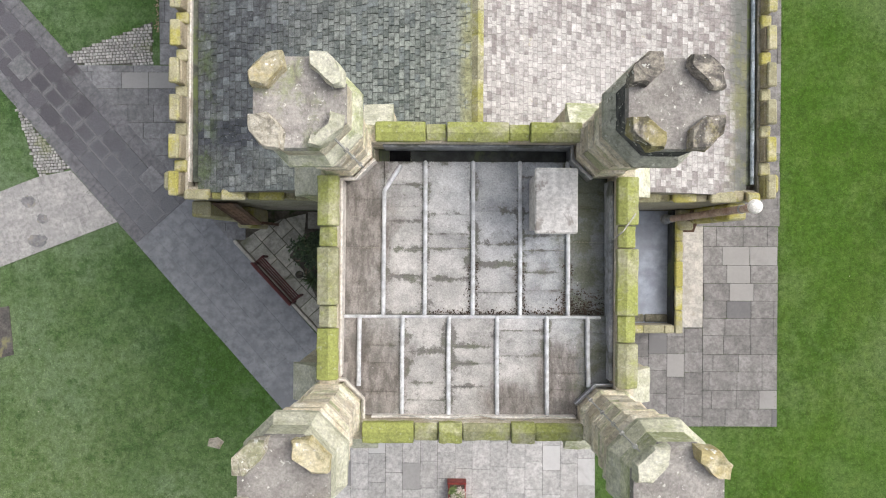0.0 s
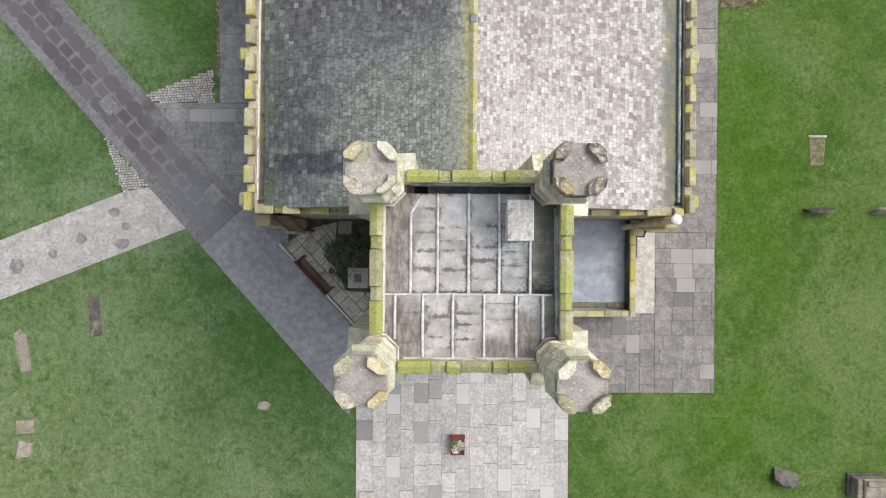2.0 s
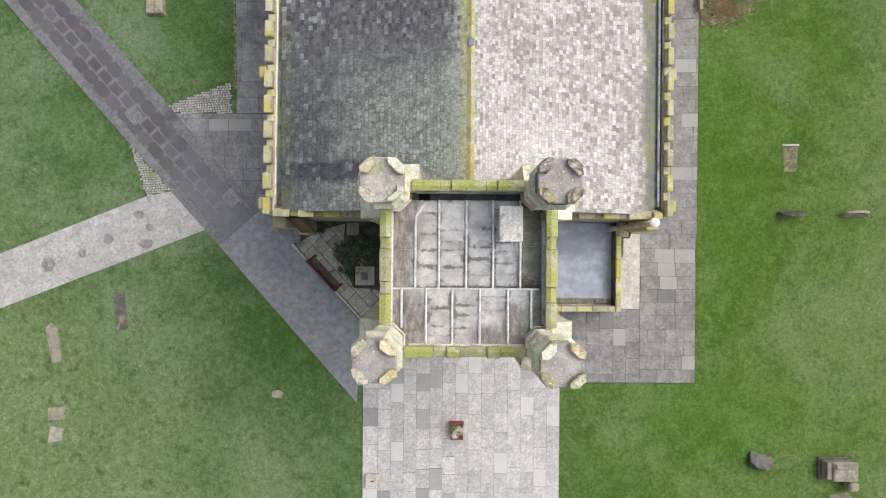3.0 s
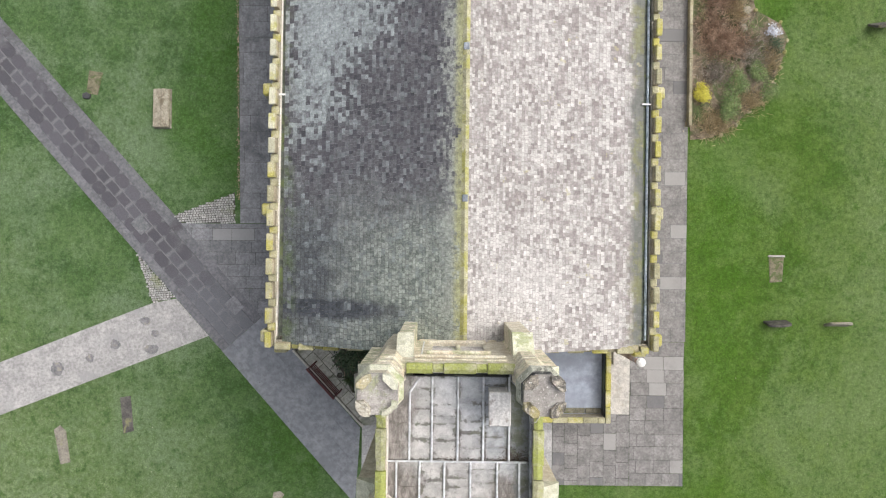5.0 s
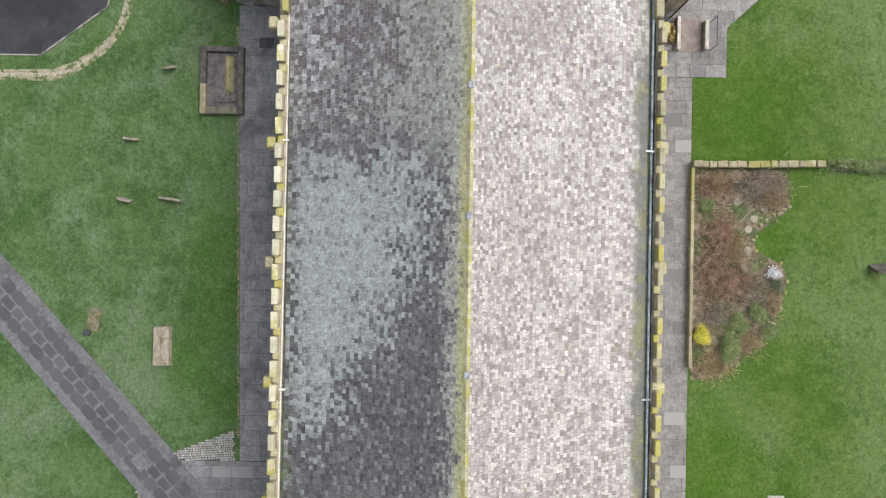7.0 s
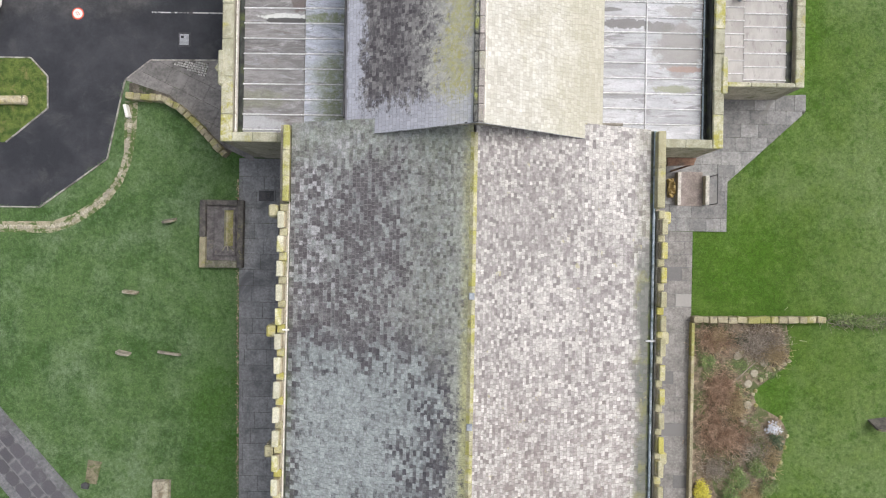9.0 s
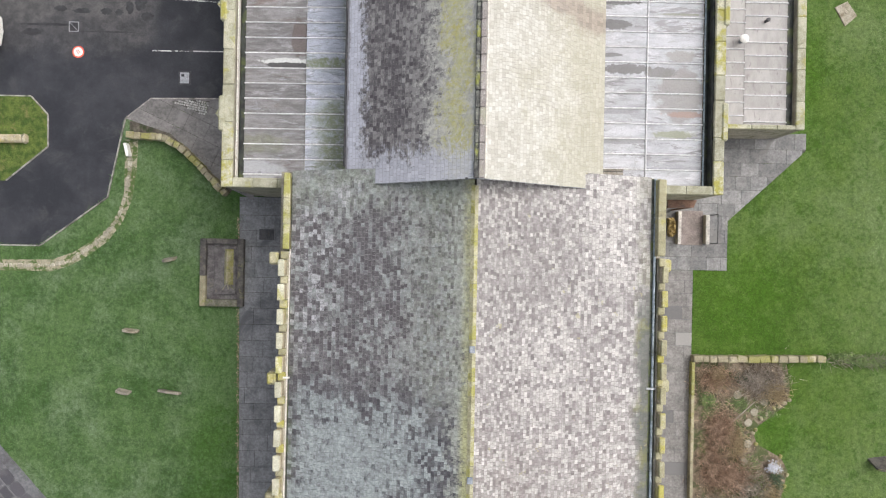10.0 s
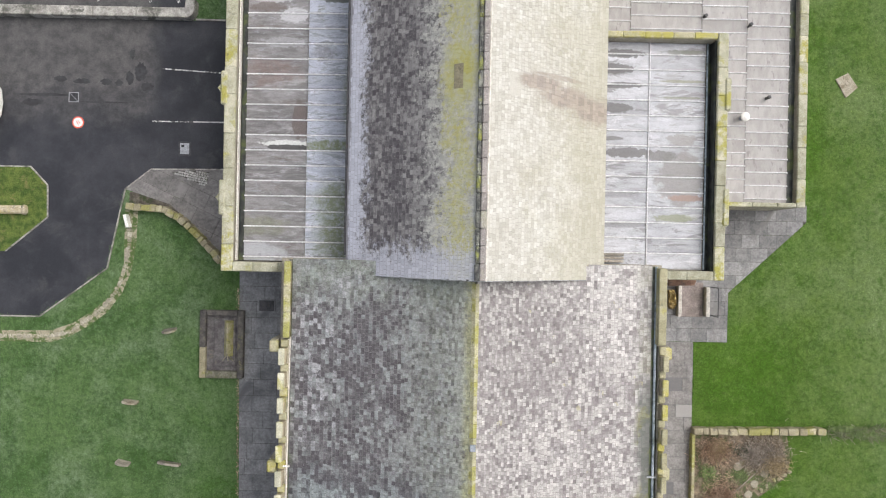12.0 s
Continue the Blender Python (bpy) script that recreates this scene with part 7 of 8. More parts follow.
# a worn tomb chest with a broken stone against it
chest = thing("tomb_chest", (17.3, -9.1, 0), "worn dark stone tomb chest, partly broken", "tomb")
box("base", 16.55, 18.1, -9.75, -8.75, 0, 0.12, GRAVE_DARK, chest, 0.03)
box("body", 16.68, 17.95, -9.6, -8.85, 0.122, 0.6, GRAVE, chest, 0.03)
box("lid", 16.9, 18.0, -9.66, -8.8, 0.604, 0.70, GRAVE, chest, 0.04)
box("step", 16.98, 17.9, -9.1, -8.86, 0.704, 0.8, GRAVE, chest, 0.03)
box("carved_head", 17.7, 18.15, -10.15, -9.76, 0, 0.55, GRAVE, chest, 0.08)
headstone(17.55, -10.5, 0.9, 0.8, 10, 30, GRAVE, "pale broken headstone in front of the tomb chest", 0.14)

# flat stones in the grass
def flat_stone(pts, z, material, label, name="grave_slab"):
    bm = prism(bmesh.new(), pts, -0.02, z)
    bmesh.ops.bevel(bm, geom=[e for e in bm.edges if all(v.co.z > 0 for v in e.verts)], offset=0.015, segments=1, affect="EDGES")
    return stone_thing(name, bm, material, label, "gravestone", "flat grave slabs")


flat_stone([(-14.82, -3.36), (-14.36, -3.24), (-14.52, -1.62), (-15.0, -1.70)], 0.06, GRAVE_DARK, "narrow dark grave slab flat in the lawn")
flat_stone([(-17.72, -4.82), (-17.28, -4.72), (-17.50, -3.28), (-17.78, -3.02), (-18.04, -3.22)], 0.07, GRAVE, "coffin-shaped grey grave slab flat in the lawn")
flat_stone([(-17.82, -7.38), (-17.1, -7.3), (-17.15, -6.75), (-17.84, -6.8)], 0.16, GRAVE, "square lichened stone block lying in the lawn", "stone_block")
flat_stone([(-17.86, -8.36), (-17.28, -8.28), (-17.2, -7.74), (-17.74, -7.62)], 0.13, GRAVE, "tilted pale stone block lying in the lawn", "stone_block")
flat_stone([(14.95, 3.95), (15.53, 4.0), (15.6, 5.12), (14.9, 5.12)], 0.02, DULL_EARTH, "sunken earth-covered grave slab in the lawn")
box("grave_edging", 14.86, 15.62, 5.13, 5.22, -0.02, 0.09, LIME_SLAB, None, 0.015)
tagged(bpy.data.objects["grave_edging"], "pale stone edging at the head of a grave", "grave edging")
flat_stone([(-16.72, 12.35), (-16.2, 12.28), (-15.95, 13.32), (-16.6, 13.42)], 0.035, DULL_EARTH, "worn earth-covered grave slab beside the path")
flat_stone([(-16.85, 12.12), (-16.55, 12.08), (-16.5, 12.3), (-16.68, 12.4), (-16.86, 12.32)], 0.12, IRON, "small dark stone beside a grave slab", "stone_block")
flat_stone([(17.42, 36.7), (17.9, 35.84), (18.46, 36.33), (18.0, 37.0)], 0.05, LEDGER, "square worn patch stone in the lawn")
flat_stone([(-7.9, -6.25), (-7.5, -6.35), (-7.35, -6.1), (-7.55, -5.95), (-7.85, -6.0)], 0.03, GRAVE, "bare stony patch in the lawn", "earth_patch")
# the pale slab tomb like a low bench
ledger = thing("ledger_tomb", (-13.14, 11.66, 0), "buff stone ledger tomb of two long slabs on the lawn", "tomb")
box("plinth", -13.55, -12.75, 10.76, 12.58, 0, 0.1, GRAVE, ledger, 0.02)
for x0, x1, z in ((-13.52, -13.16, 0.29), (-13.14, -12.78, 0.30)):
    box("slab", x0, x1, 10.79, 12.55, 0.102, z, LEDGER, ledger, 0.03, 0.012, random.Random(int(z * 100)))

# the tomb in its stone kerb
tomb = thing("kerbed_tomb", (-10.62, 23.8, 0), "dark tomb floor with hipped cover inside a mossy stone kerb", "tomb")
for x0, x1, y0, y1, m in ((-11.55, -11.27, 22.40, 23.8, YELLOW_DULL), (-11.55, -11.27, 23.81, 25.50, GRAVE_DARK), (-9.82, -9.56, 22.40, 25.50, GRAVE_DARK), (-11.26, -9.83, 25.25, 25.50, GRAVE_DARK), (-11.26, -9.83, 22.40, 22.72, GARDEN_STONE)):
    box("kerb", x0, x1, y0, y1, 0, 0.30, m, tomb, 0.03, 0.012, random.Random(int(y0 * 10)))
box("floor_slab", -11.26, -9.83, 22.73, 25.24, 0.0, 0.12, TOMB_FLOOR, tomb, 0.0)
box("plinth", -10.92, -9.93, 22.95, 25.15, 0.124, 0.22, TOMB_FLOOR, tomb, 0.02)
part("hipped_cover", prism(bmesh.new(), [(-10.44, 23.4), (-10.03, 23.4), (-10.03, 25.04), (-10.44, 25.04)], 0.222, 0.46, [(-10.27, 23.45), (-10.20, 23.45), (-10.20, 25.0), (-10.27, 25.0)]), YELLOW_DULL, tomb, "mossy hipped cover stone")
for dx in (-0.26, 0.0, 0.24):
    part("rib", tube(bmesh.new(), (-10.24 + dx * 0.3, 23.42, 0.34), (-10.24 + dx, 23.18, 0.235), 0.03, 0.025, 6), KERB_STONE, tomb)

# ---- south forecourt ----
planter = thing("flower_planter", (0.4, -7.63, 0.03), "red square planter with pale flowering plants on the forecourt", "planter")
for x0, x1, y0, y1 in ((0.09, 0.71, -7.34, -7.27), (0.12, 0.17, -7.96, -7.345), (0.64, 0.69, -7.96, -7.345), (0.12, 0.69, -8.01, -7.965)):
    box("side_board", x0, x1, y0, y1, 0.04, 0.46, PLANTER_RED, planter, 0.01)
box("earth", 0.17, 0.64, -7.96, -7.345, 0.04, 0.38, DARK_SOIL, planter, 0.0)


def leaves(cx, cy, cz, rx, ry, rz, count, size, material, name, parent=None, seed=1, lift=0.0):
    """A ragged clump of many small leaves."""
    r = random.Random(seed)
    verts, faces = [], []
    lobes = [(r.uniform(-0.5, 0.5), r.uniform(-0.5, 0.5), r.uniform(0.45, 0.75)) for _ in range(6)] + [(0, 0, 0.7)]
    for _ in range(count):
        lx, ly, lr = r.choice(lobes)
        v = Vector((r.gauss(0, 1), r.gauss(0, 1), r.gauss(0, 1))).normalized() * lr * r.uniform(0.45, 1.0)
        p = Vector((cx + (lx + v.x) * rx, cy + (ly + v.y) * ry, cz + max(-0.2, v.z) * rz + rz * 0.35 + lift))
        a = Vector((r.uniform(-1, 1), r.uniform(-1, 1), r.uniform(-0.4, 0.6))).normalized() * size * r.uniform(0.6, 1.3)
        b = a.cross(Vector((r.uniform(-0.3, 0.3), r.uniform(-0.3, 0.3), 1))).normalized() * size * r.uniform(0.25, 0.5)
        n = len(verts)
        verts += [tuple(p - a), tuple(p + b), tuple(p + a), tuple(p - b)]
        faces.append((n, n + 1, n + 2, n + 3))
    return tagged(raw(name, verts, faces, material, parent), kind="stuff")


def twigs(cx, cy, rx, ry, h, count, material, name, parent=None, seed=1, thick=0.012):
    """A tangle of thin bare stems, each a slender three-sided spike."""
    r = random.Random(seed)
    verts, faces = [], []
    for _ in range(count):
        x, y = cx + r.gauss(0, 0.38) * rx, cy + r.gauss(0, 0.38) * ry
        a = r.uniform(0, 6.28)
        reach = r.uniform(0.25, 0.7) * h * 1.2
        base = Vector((x, y, r.uniform(0, 0.3) * h))
        tip = base + Vector((math.cos(a) * reach, math.sin(a) * reach, h * r.uniform(0.15, 0.8)))
        n, t = len(verts), thick * r.uniform(0.7, 1.5)
        side = (tip - base).cross(Vector((0, 0, 1))).normalized() * t
        verts += [tuple(base - side), tuple(base + side), tuple(base + Vector((0, 0, t * 1.7))), tuple(tip)]
        faces += [(n, n + 1, n + 3), (n + 1, n + 2, n + 3), (n + 2, n, n + 3)]
    return tagged(raw(name, verts, faces, material, parent), kind="stuff")


leaves(0.4, -7.66, 0.42, 0.28, 0.30, 0.22, 420, 0.05, LEAF_MID, "foliage", planter, 3)
leaves(0.4, -7.66, 0.47, 0.28, 0.30, 0.2, 300, 0.045, BLOSSOM, "blossom", planter, 4)
slot = thing("stone_box", (-3.35, -9.96, 0.03), "pale square stone box with slotted lid on the flagstones", "stone box")
box("body", -3.67, -3.04, -10.29, -9.64, 0.04, 0.20, LIME_SLAB, slot, 0.03)
box("slot", -3.43, -3.26, -9.98, -9.93, 0.203, 0.21, IRON, slot, 0.0)

# ---- beside the boiler house ----
tagged(box("concrete_apron", 7.27, 8.54, -2.2, 1.15, 0.0, 0.06, LIME_SLAB, None, 0.01), "pale stained concrete apron along the boiler house", "apron", kind="structure")
well = thing("window_well", (7.6, 0.57, 0.06), "stone-framed sunken vent against the boiler house", "vent")
for x0, x1, y0, y1 in ((7.36, 7.44, 0.1, 1.05), (7.68, 7.78, 0.1, 1.05), (7.45, 7.67, 0.1, 0.17), (7.45, 7.67, 0.98, 1.05)):
    box("kerb", x0, x1, y0, y1, 0.06, 0.42, LIME_SLAB, well, 0.02)
box("grating", 7.45, 7.67, 0.175, 0.975, 0.065, 0.12, IRON, well, 0.0)

# boarded lean-tos in the corners of the nave's south wall
for x0, x1, y_low, z_low, z_top in ((-6.22, -5.55, 1.06, 1.9, 4.5), (7.30, 7.66, 0.92, 1.55, 2.2)):
    shed = thing("boarded_lean_to", ((x0 + x1) / 2, 1.2, 0), "small lean-to roof of red-brown boards against the nave", "lean-to")
    count = max(3, int((x1 - x0) / 0.12))
    w = (x1 - x0) / count
    for k in range(count):
        bm = bmesh.new()
        v = [(x0 + k * w + 0.006, y_low, z_low), (x0 + (k + 1) * w - 0.006, y_low, z_low), (x0 + (k + 1) * w - 0.006, 1.54, z_top), (x0 + k * w + 0.006, 1.54, z_top)]
        up = [bm.verts.new((p[0], p[1], p[2] + 0.01 * (k % 2))) for p in v]
        dn = [bm.verts.new((p[0], p[1] + 0.02, p[2] - 0.035)) for p in v]
        bm.faces.new(up), bm.faces.new(dn[::-1])
        for i in range(4):
            bm.faces.new((up[i], dn[i], dn[(i + 1) % 4], up[(i + 1) % 4]))
        bmesh.ops.recalc_face_normals(bm, faces=bm.faces)
        part("board", bm, TIMBER, shed)
    box("post", x0, x0 + 0.08, y_low + 0.03, y_low + 0.11, 0, z_low - 0.01, TIMBER, shed, 0.0)
    box("post", x1 - 0.08, x1, y_low + 0.03, y_low + 0.11, 0, z_low - 0.01, TIMBER, shed, 0.0)

# ---- the shaded corner garden ----
GARDEN = [(-7.02, 0.60), (-3.76, -2.90), (-1.85, -2.90), (-1.85, 1.60), (-6.6, 1.60)]
tagged(sheet("garden_bed", GARDEN, 0.012, DARK_SOIL), "dark shaded soil of a corner garden", "flower bed", kind="structure")
paved("pavement", [(-6.85, 0.52), (-3.70, -2.85), (-2.45, -2.85), (-2.6, -1.7), (-3.3, -1.4), (-4.25, -1.35), (-4.75, -0.35), (-5.2, 0.1), (-4.7, 0.75), (-4.65, 1.5), (-5.5, 1.3), (-6.3, 0.9)], JOINT_GARDEN, FLAG_GARDEN,
      "uneven crazy paving in the corner garden", -47, 0.55, (0.4, 0.95), gap=0.03, seed=23, z=0.03, high=0.03)
box("paving_slab_loose", -4.58, -4.02, 1.0, 1.56, 0.01, 0.10, FLAG_GARDEN, None, 0.02)
tagged(bpy.data.objects["paving_slab_loose"], "square loose slab lying in the garden", "slab")
bpy.data.objects["paving_slab_loose"].name = "garden_slab"
edge = Vector((3.26, -3.50, 0)).normalized()
for k in range(5):
    p = Vector((-7.02, 0.60, 0)) + edge * (k * 0.96)
    bm = block(bmesh.new(), 0, 0.95, -0.05, 0.05, 0, 0.13, 0.012)
    kerb = part("edging_stone", turned(bm, p.x, p.y, 0, math.degrees(math.atan2(edge.y, edge.x))), LIME_SLAB, None)
    tagged(kerb, "narrow pale edging stone between path and garden", "kerb", "garden edging")
basin = thing("stone_basin", (-3.72, -0.8, 0), "square grey stone basin with recessed top in the garden", "stone basin")
box("body", -4.15, -3.3, -1.22, -0.38, 0, 0.30, FLAG_GARDEN, basin, 0.03)
box("rim", -3.98, -3.46, -1.08, -0.52, 0.302, 0.34, LIME_SLAB, basin, 0.02)
box("inset", -3.88, -3.56, -0.98, -0.62, 0.342, 0.35, FLAG_WEST, basin, 0.0)
bench = thing("garden_bench", (-5.68, -0.78, 0.0), "dark red painted wooden bench at the path's edge", "bench")
turn_b = math.degrees(math.atan2(edge.y, edge.x))


def bench_part(name, x0, x1, y0, y1, z0, z1, mat=RED_DARK):
    part(name, turned(block(bmesh.new(), x0, x1, y0, y1, z0, z1, 0.01), -5.60, -0.80, 0, turn_b), mat, bench)


for k in range(4):
    bench_part("seat_slat", -0.9, 0.9, 0.07 + k * 0.07, 0.12 + k * 0.07, 0.42, 0.45)
bench_part("back_rail", -0.93, 0.93, -0.03, 0.05, 0.84, 0.90, RED)
bench_part("back_rail", -0.9, 0.9, 0.0, 0.04, 0.55, 0.66)
for x in (-0.9, 0.83):
    bench_part("arm", x, x + 0.07, 0.03, 0.42, 0.62, 0.66)
    for y in (0.0, 0.32):
        bench_part("leg", x, x + 0.07, y, y + 0.07, 0.03, 0.84 if y == 0 else 0.62)
shrub = thing("evergreen_shrub", (-4.2, 0.25, 0), "dark evergreen shrub in the shaded corner garden", "shrub")
twigs(-4.2, 0.25, 0.5, 0.5, 0.9, 60, TWIG, "branch", shrub, 4, 0.02)
leaves(-4.3, 0.3, 0.5, 0.75, 0.7, 0.55, 900, 0.075, LEAF_DARK, "foliage", shrub, 5)
leaves(-3.5, 0.45, 0.15, 0.9, 0.75, 0.25, 500, 0.07, LEAF_DARK, "foliage", shrub, 6)
yucca = thing("spiky_yucca", (-4.37, -0.66, 0), "spiky yucca with thin radiating leaves", "plant")
r = random.Random(9)
for k in range(34):
    a, reach, z = k * 2.4, r.uniform(0.3, 0.55), r.uniform(0.2, 0.75)
    bm = bmesh.new()
    s = Vector((-math.sin(a), math.cos(a), 0)) * 0.02
    tip = Vector((math.cos(a) * reach, math.sin(a) * reach, z))
    base = Vector((0, 0, 0.15))
    mid = base.lerp(tip, 0.5) + Vector((0, 0, 0.08))
    v = [bm.verts.new(p) for p in (base - s * 0.6, base + s * 0.6, mid + s, mid - s, tip)]
    bm.faces.new(v[:4]), bm.faces.new((v[3], v[2], v[4]))
    part("leaf", turned(bm, -4.37, -0.66, 0), LEAF_DARK, yucca)
pot = thing("plant_pot", (-4.81, -0.51, 0.05), "small dark plant pot on the paving", "plant pot")
part("pot", tube(bmesh.new(), (-4.81, -0.51, 0.05), (-4.81, -0.51, 0.3), 0.09, 0.13, 14), IRON, pot)
part("earth", tube(bmesh.new(), (-4.81, -0.51, 0.301), (-4.81, -0.51, 0.305), 0.11, 0.11, 14), DARK_SOIL, pot)

# ---- west walk and lawn ----
hatch = thing("drain_hatch", (-8.57, 25.74, 0.03), "dark recessed hatch cover in the west walk", "hatch")
box("rim", -8.98, -8.16, 25.42, 26.05, 0.02, 0.065, FLAG_WEST, hatch, 0.01)
box("cover", -8.91, -8.23, 25.49, 25.98, 0.067, 0.075, IRON, hatch, 0.0)
for p, w in (((-14.13, 6.30), 0.74), ((-9.75, 2.62), 0.72)):
    flag = part("access_cover", turned(block(bmesh.new(), -w / 2, w / 2, -0.3, 0.3, 0.03, 0.058, 0.008), p[0], p[1], 0, turn_b), FLAG_PATCH, None)
    tagged(flag, "pale square access slab set in the dark path", "access cover", "access covers")


def stones_along(points, width, height, length, material, label, name, jitter, seed, taper=1.0):
    """A run of single stones along a bent line."""
    r = random.Random(seed)
    run = thing(name, (*points[0], 0), label, "wall")
    for (xa, ya), (xb, yb) in zip(points, points[1:]):
        span, a = math.hypot(xb - xa, yb - ya), math.degrees(math.atan2(yb - ya, xb - xa))
        s = 0.0
        while s < span - 0.13:
            w = min(length * r.uniform(0.7, 1.3), span - s)
            if span - s - w < 0.15:
                w = span - s
            f = (s + w / 2) / span
            bm = block(bmesh.new(), -w / 2 + 0.008, w / 2 - 0.008, -width / 2, width / 2, -0.02, height * r.uniform(0.9, 1.1), 0.03, jitter, r)
            part("stone", turned(bm, xa + (xb - xa) * f, ya + (yb - ya) * f, 0, a + r.uniform(-3, 3)), material, run)
            s += w
    return run


stones_along([(-10.4, 27.55), (-11.6, 28.8), (-12.5, 29.65), (-13.3, 30.07), (-14.95, 30.15)], 0.29, 0.55, 0.34, YELLOW_DULL, "low mossy stone wall curving from the aisle", "garden_wall", 0.03, 31)
stones_along([(-14.93, 29.9), (-14.95, 28.5), (-15.15, 27.3), (-15.5, 26.3), (-16.1, 25.5), (-16.8, 24.95), (-17.6, 24.4), (-18.5, 24.12), (-20.7, 24.1), (-28, 24.6)], 0.19, 0.045, 0.22, KERB_STONE,
             "line of pale sunken kerb stones curving over the lawn", "stone_edging", 0.035, 32)
bend = [(-14.6, 30.0), (-14.65, 28.5), (-14.85, 27.2), (-15.25, 26.2), (-15.9, 25.3), (-16.7, 24.68), (-17.6, 24.15), (-18.5, 23.85), (-20.7, 23.85), (-28, 24.3)]
back = [(-28, 24.85), (-20.7, 24.36), (-18.5, 24.4), (-17.5, 24.75), (-16.65, 25.3), (-15.9, 25.95), (-15.45, 26.7), (-15.2, 27.6), (-15.2, 28.6), (-15.2, 30.0)]
tagged(sheet("worn_margin", bend + back, 0.010, MARGIN), "worn earth margin along the kerb stones", "earth", kind="structure")
tagged(sheet("shaded_bed", [(-15.0, 30.85), (-15.0, 30.25), (-13.2, 30.2), (-11.9, 29.2), (-10.3, 27.6), (-9.95, 28.3), (-11.6, 30.1), (-13.2, 30.75)], 0.026, DARK_SOIL), "dark soil strip behind the wall", "flower bed", kind="structure")
setts("cobbled_corner", [(-13.05, 31.78), (-11.5, 31.17), (-11.33, 31.82), (-12.2, 31.86)], -12, "patch of pale setts in the slabs", 5, 0.045)
board = thing("white_board", (-15.0, 29.5, 0), "small white board standing on the lawn's edge", "board")
part("panel", turned(block(bmesh.new(), -0.07, 0.07, -0.30, 0.30, 0.0, 0.35, 0.01), -15.0, 29.5, 0, 14), WHITE, board)

# ---- drive ----
def kerb_line(points, width, label, seed, z=0.07):
    run = thing("kerb_line", (*points[0], 0), label, "kerb", kind="structure")
    for (xa, ya), (xb, yb) in zip(points, points[1:]):
        span, a = math.hypot(xb - xa, yb - ya), math.degrees(math.atan2(yb - ya, xb - xa))
        count = max(1, round(span / 0.9))
        for k in range(count):
            f = (k + 0.5) / count
            part("kerb_stone", turned(block(bmesh.new(), -span / count / 2 + 0.004, span / count / 2 - 0.004, -width / 2, width / 2, -0.02, z, 0.01), xa + (xb - xa) * f, ya + (yb - ya) * f, 0, a), CONCRETE, run)


kerb_line([(-30, 25.05), (-19.04, 25.03), (-15.96, 27.31), (-15.2, 30.97), (-14.03, 31.91), (-9.3, 31.98)], 0.06, "narrow pale concrete kerb round the drive", 1)
kerb_line([(-12.1, 38.84), (-9.25, 38.80)], 0.08, "pale concrete kerb where the drive meets the grass", 3)
ISLAND = [(-30, 28.0), (-20.66, 28.0), (-18.74, 29.6), (-18.77, 31.08), (-19.57, 31.92), (-30, 31.92)]
kerb_line(ISLAND[1:5] + [ISLAND[5]], 0.06, "narrow pale concrete kerb round the grass island", 2)
tagged(sheet("grass_island", ISLAND, 0.035, ROUGH_TURF), "grassy kerbed island in the drive", "lawn", kind="structure")
log = thing("fallen_stone_post", (-20.2, 29.92, 0.03), "long mossy stone post lying on the grass island", "stone post")
part("shaft", turned(block(bmesh.new(), -1.6, 0.38, -0.19, 0.19, 0.03, 0.34, 0.08), -20.2, 29.92, 0, 1), MERLON, log)
part("head", turned(block(bmesh.new(), 0.382, 0.60, -0.23, 0.21, 0.03, 0.38, 0.08), -20.2, 29.92, 0, 1), MERLON, log)
low_wall = thing("low_wall", (-20, 39.0, 0), "low stained concrete wall at the drive's end", "wall")
for k in range(14):
    x = -12.65 - k * 2.0
    box("wall_section", x - 1.99, x, 38.78, 39.22, 0, 0.5, CONCRETE, low_wall, 0.03)
part("rounded_end", prism(bmesh.new(), [(-12.648, 38.78), (-12.3, 38.78), (-12.12, 38.9), (-12.02, 39.1), (-12.0, 39.6), (-12.4, 39.6), (-12.45, 39.22), (-12.648, 39.22)], 0, 0.5), CONCRETE, low_wall)
tagged(sheet("car_park", [(-60, 39.23), (-12.46, 39.23), (-12.46, 70), (-60, 70)], 0.010, ASPHALT), "dark asphalt parking area behind the wall", "road", kind="structure")


def stripe(xa, ya, xb, yb, w=0.055, name="road_line"):
    a = math.degrees(math.atan2(yb - ya, xb - xa))
    span = math.hypot(xb - xa, yb - ya)
    ob = part(name, turned(block(bmesh.new(), -span / 2, span / 2, -w / 2, w / 2, 0.013, 0.017), (xa + xb) / 2, (ya + yb) / 2, 0, a), LINE, None)
    tagged(ob, "worn white parking line on the asphalt", "road marking", "parking lines", kind="structure")


stripe(-13.6, 36.55, -10.81, 36.40)
stripe(-14.02, 34.12, -9.6, 34.14)
for x in (-12.9, -14.2, -16.6, -18.95, -21.3):
    stripe(x, 39.62, x - 1.6, 42.5, 0.12)
disc = thing("painted_roundel", (-17.44, 34.0, 0.013), "red and white roundel painted on the asphalt", "road marking")
part("red_ring", tube(bmesh.new(), (-17.44, 34.0, 0.013), (-17.44, 34.0, 0.018), 0.275, 0.275, 28), SIGN_RED, disc)
part("white_centre", tube(bmesh.new(), (-17.44, 34.0, 0.018), (-17.44, 34.0, 0.022), 0.215, 0.215, 28), WHITE, disc)
for k, a in enumerate((35, 35)):
    part("bar", turned(block(bmesh.new(), -0.014, 0.014, -0.10, 0.10, 0.022, 0.026), -17.48 + k * 0.085, 33.99 + k * 0.03, 0, a), SIGN_RED, disc)
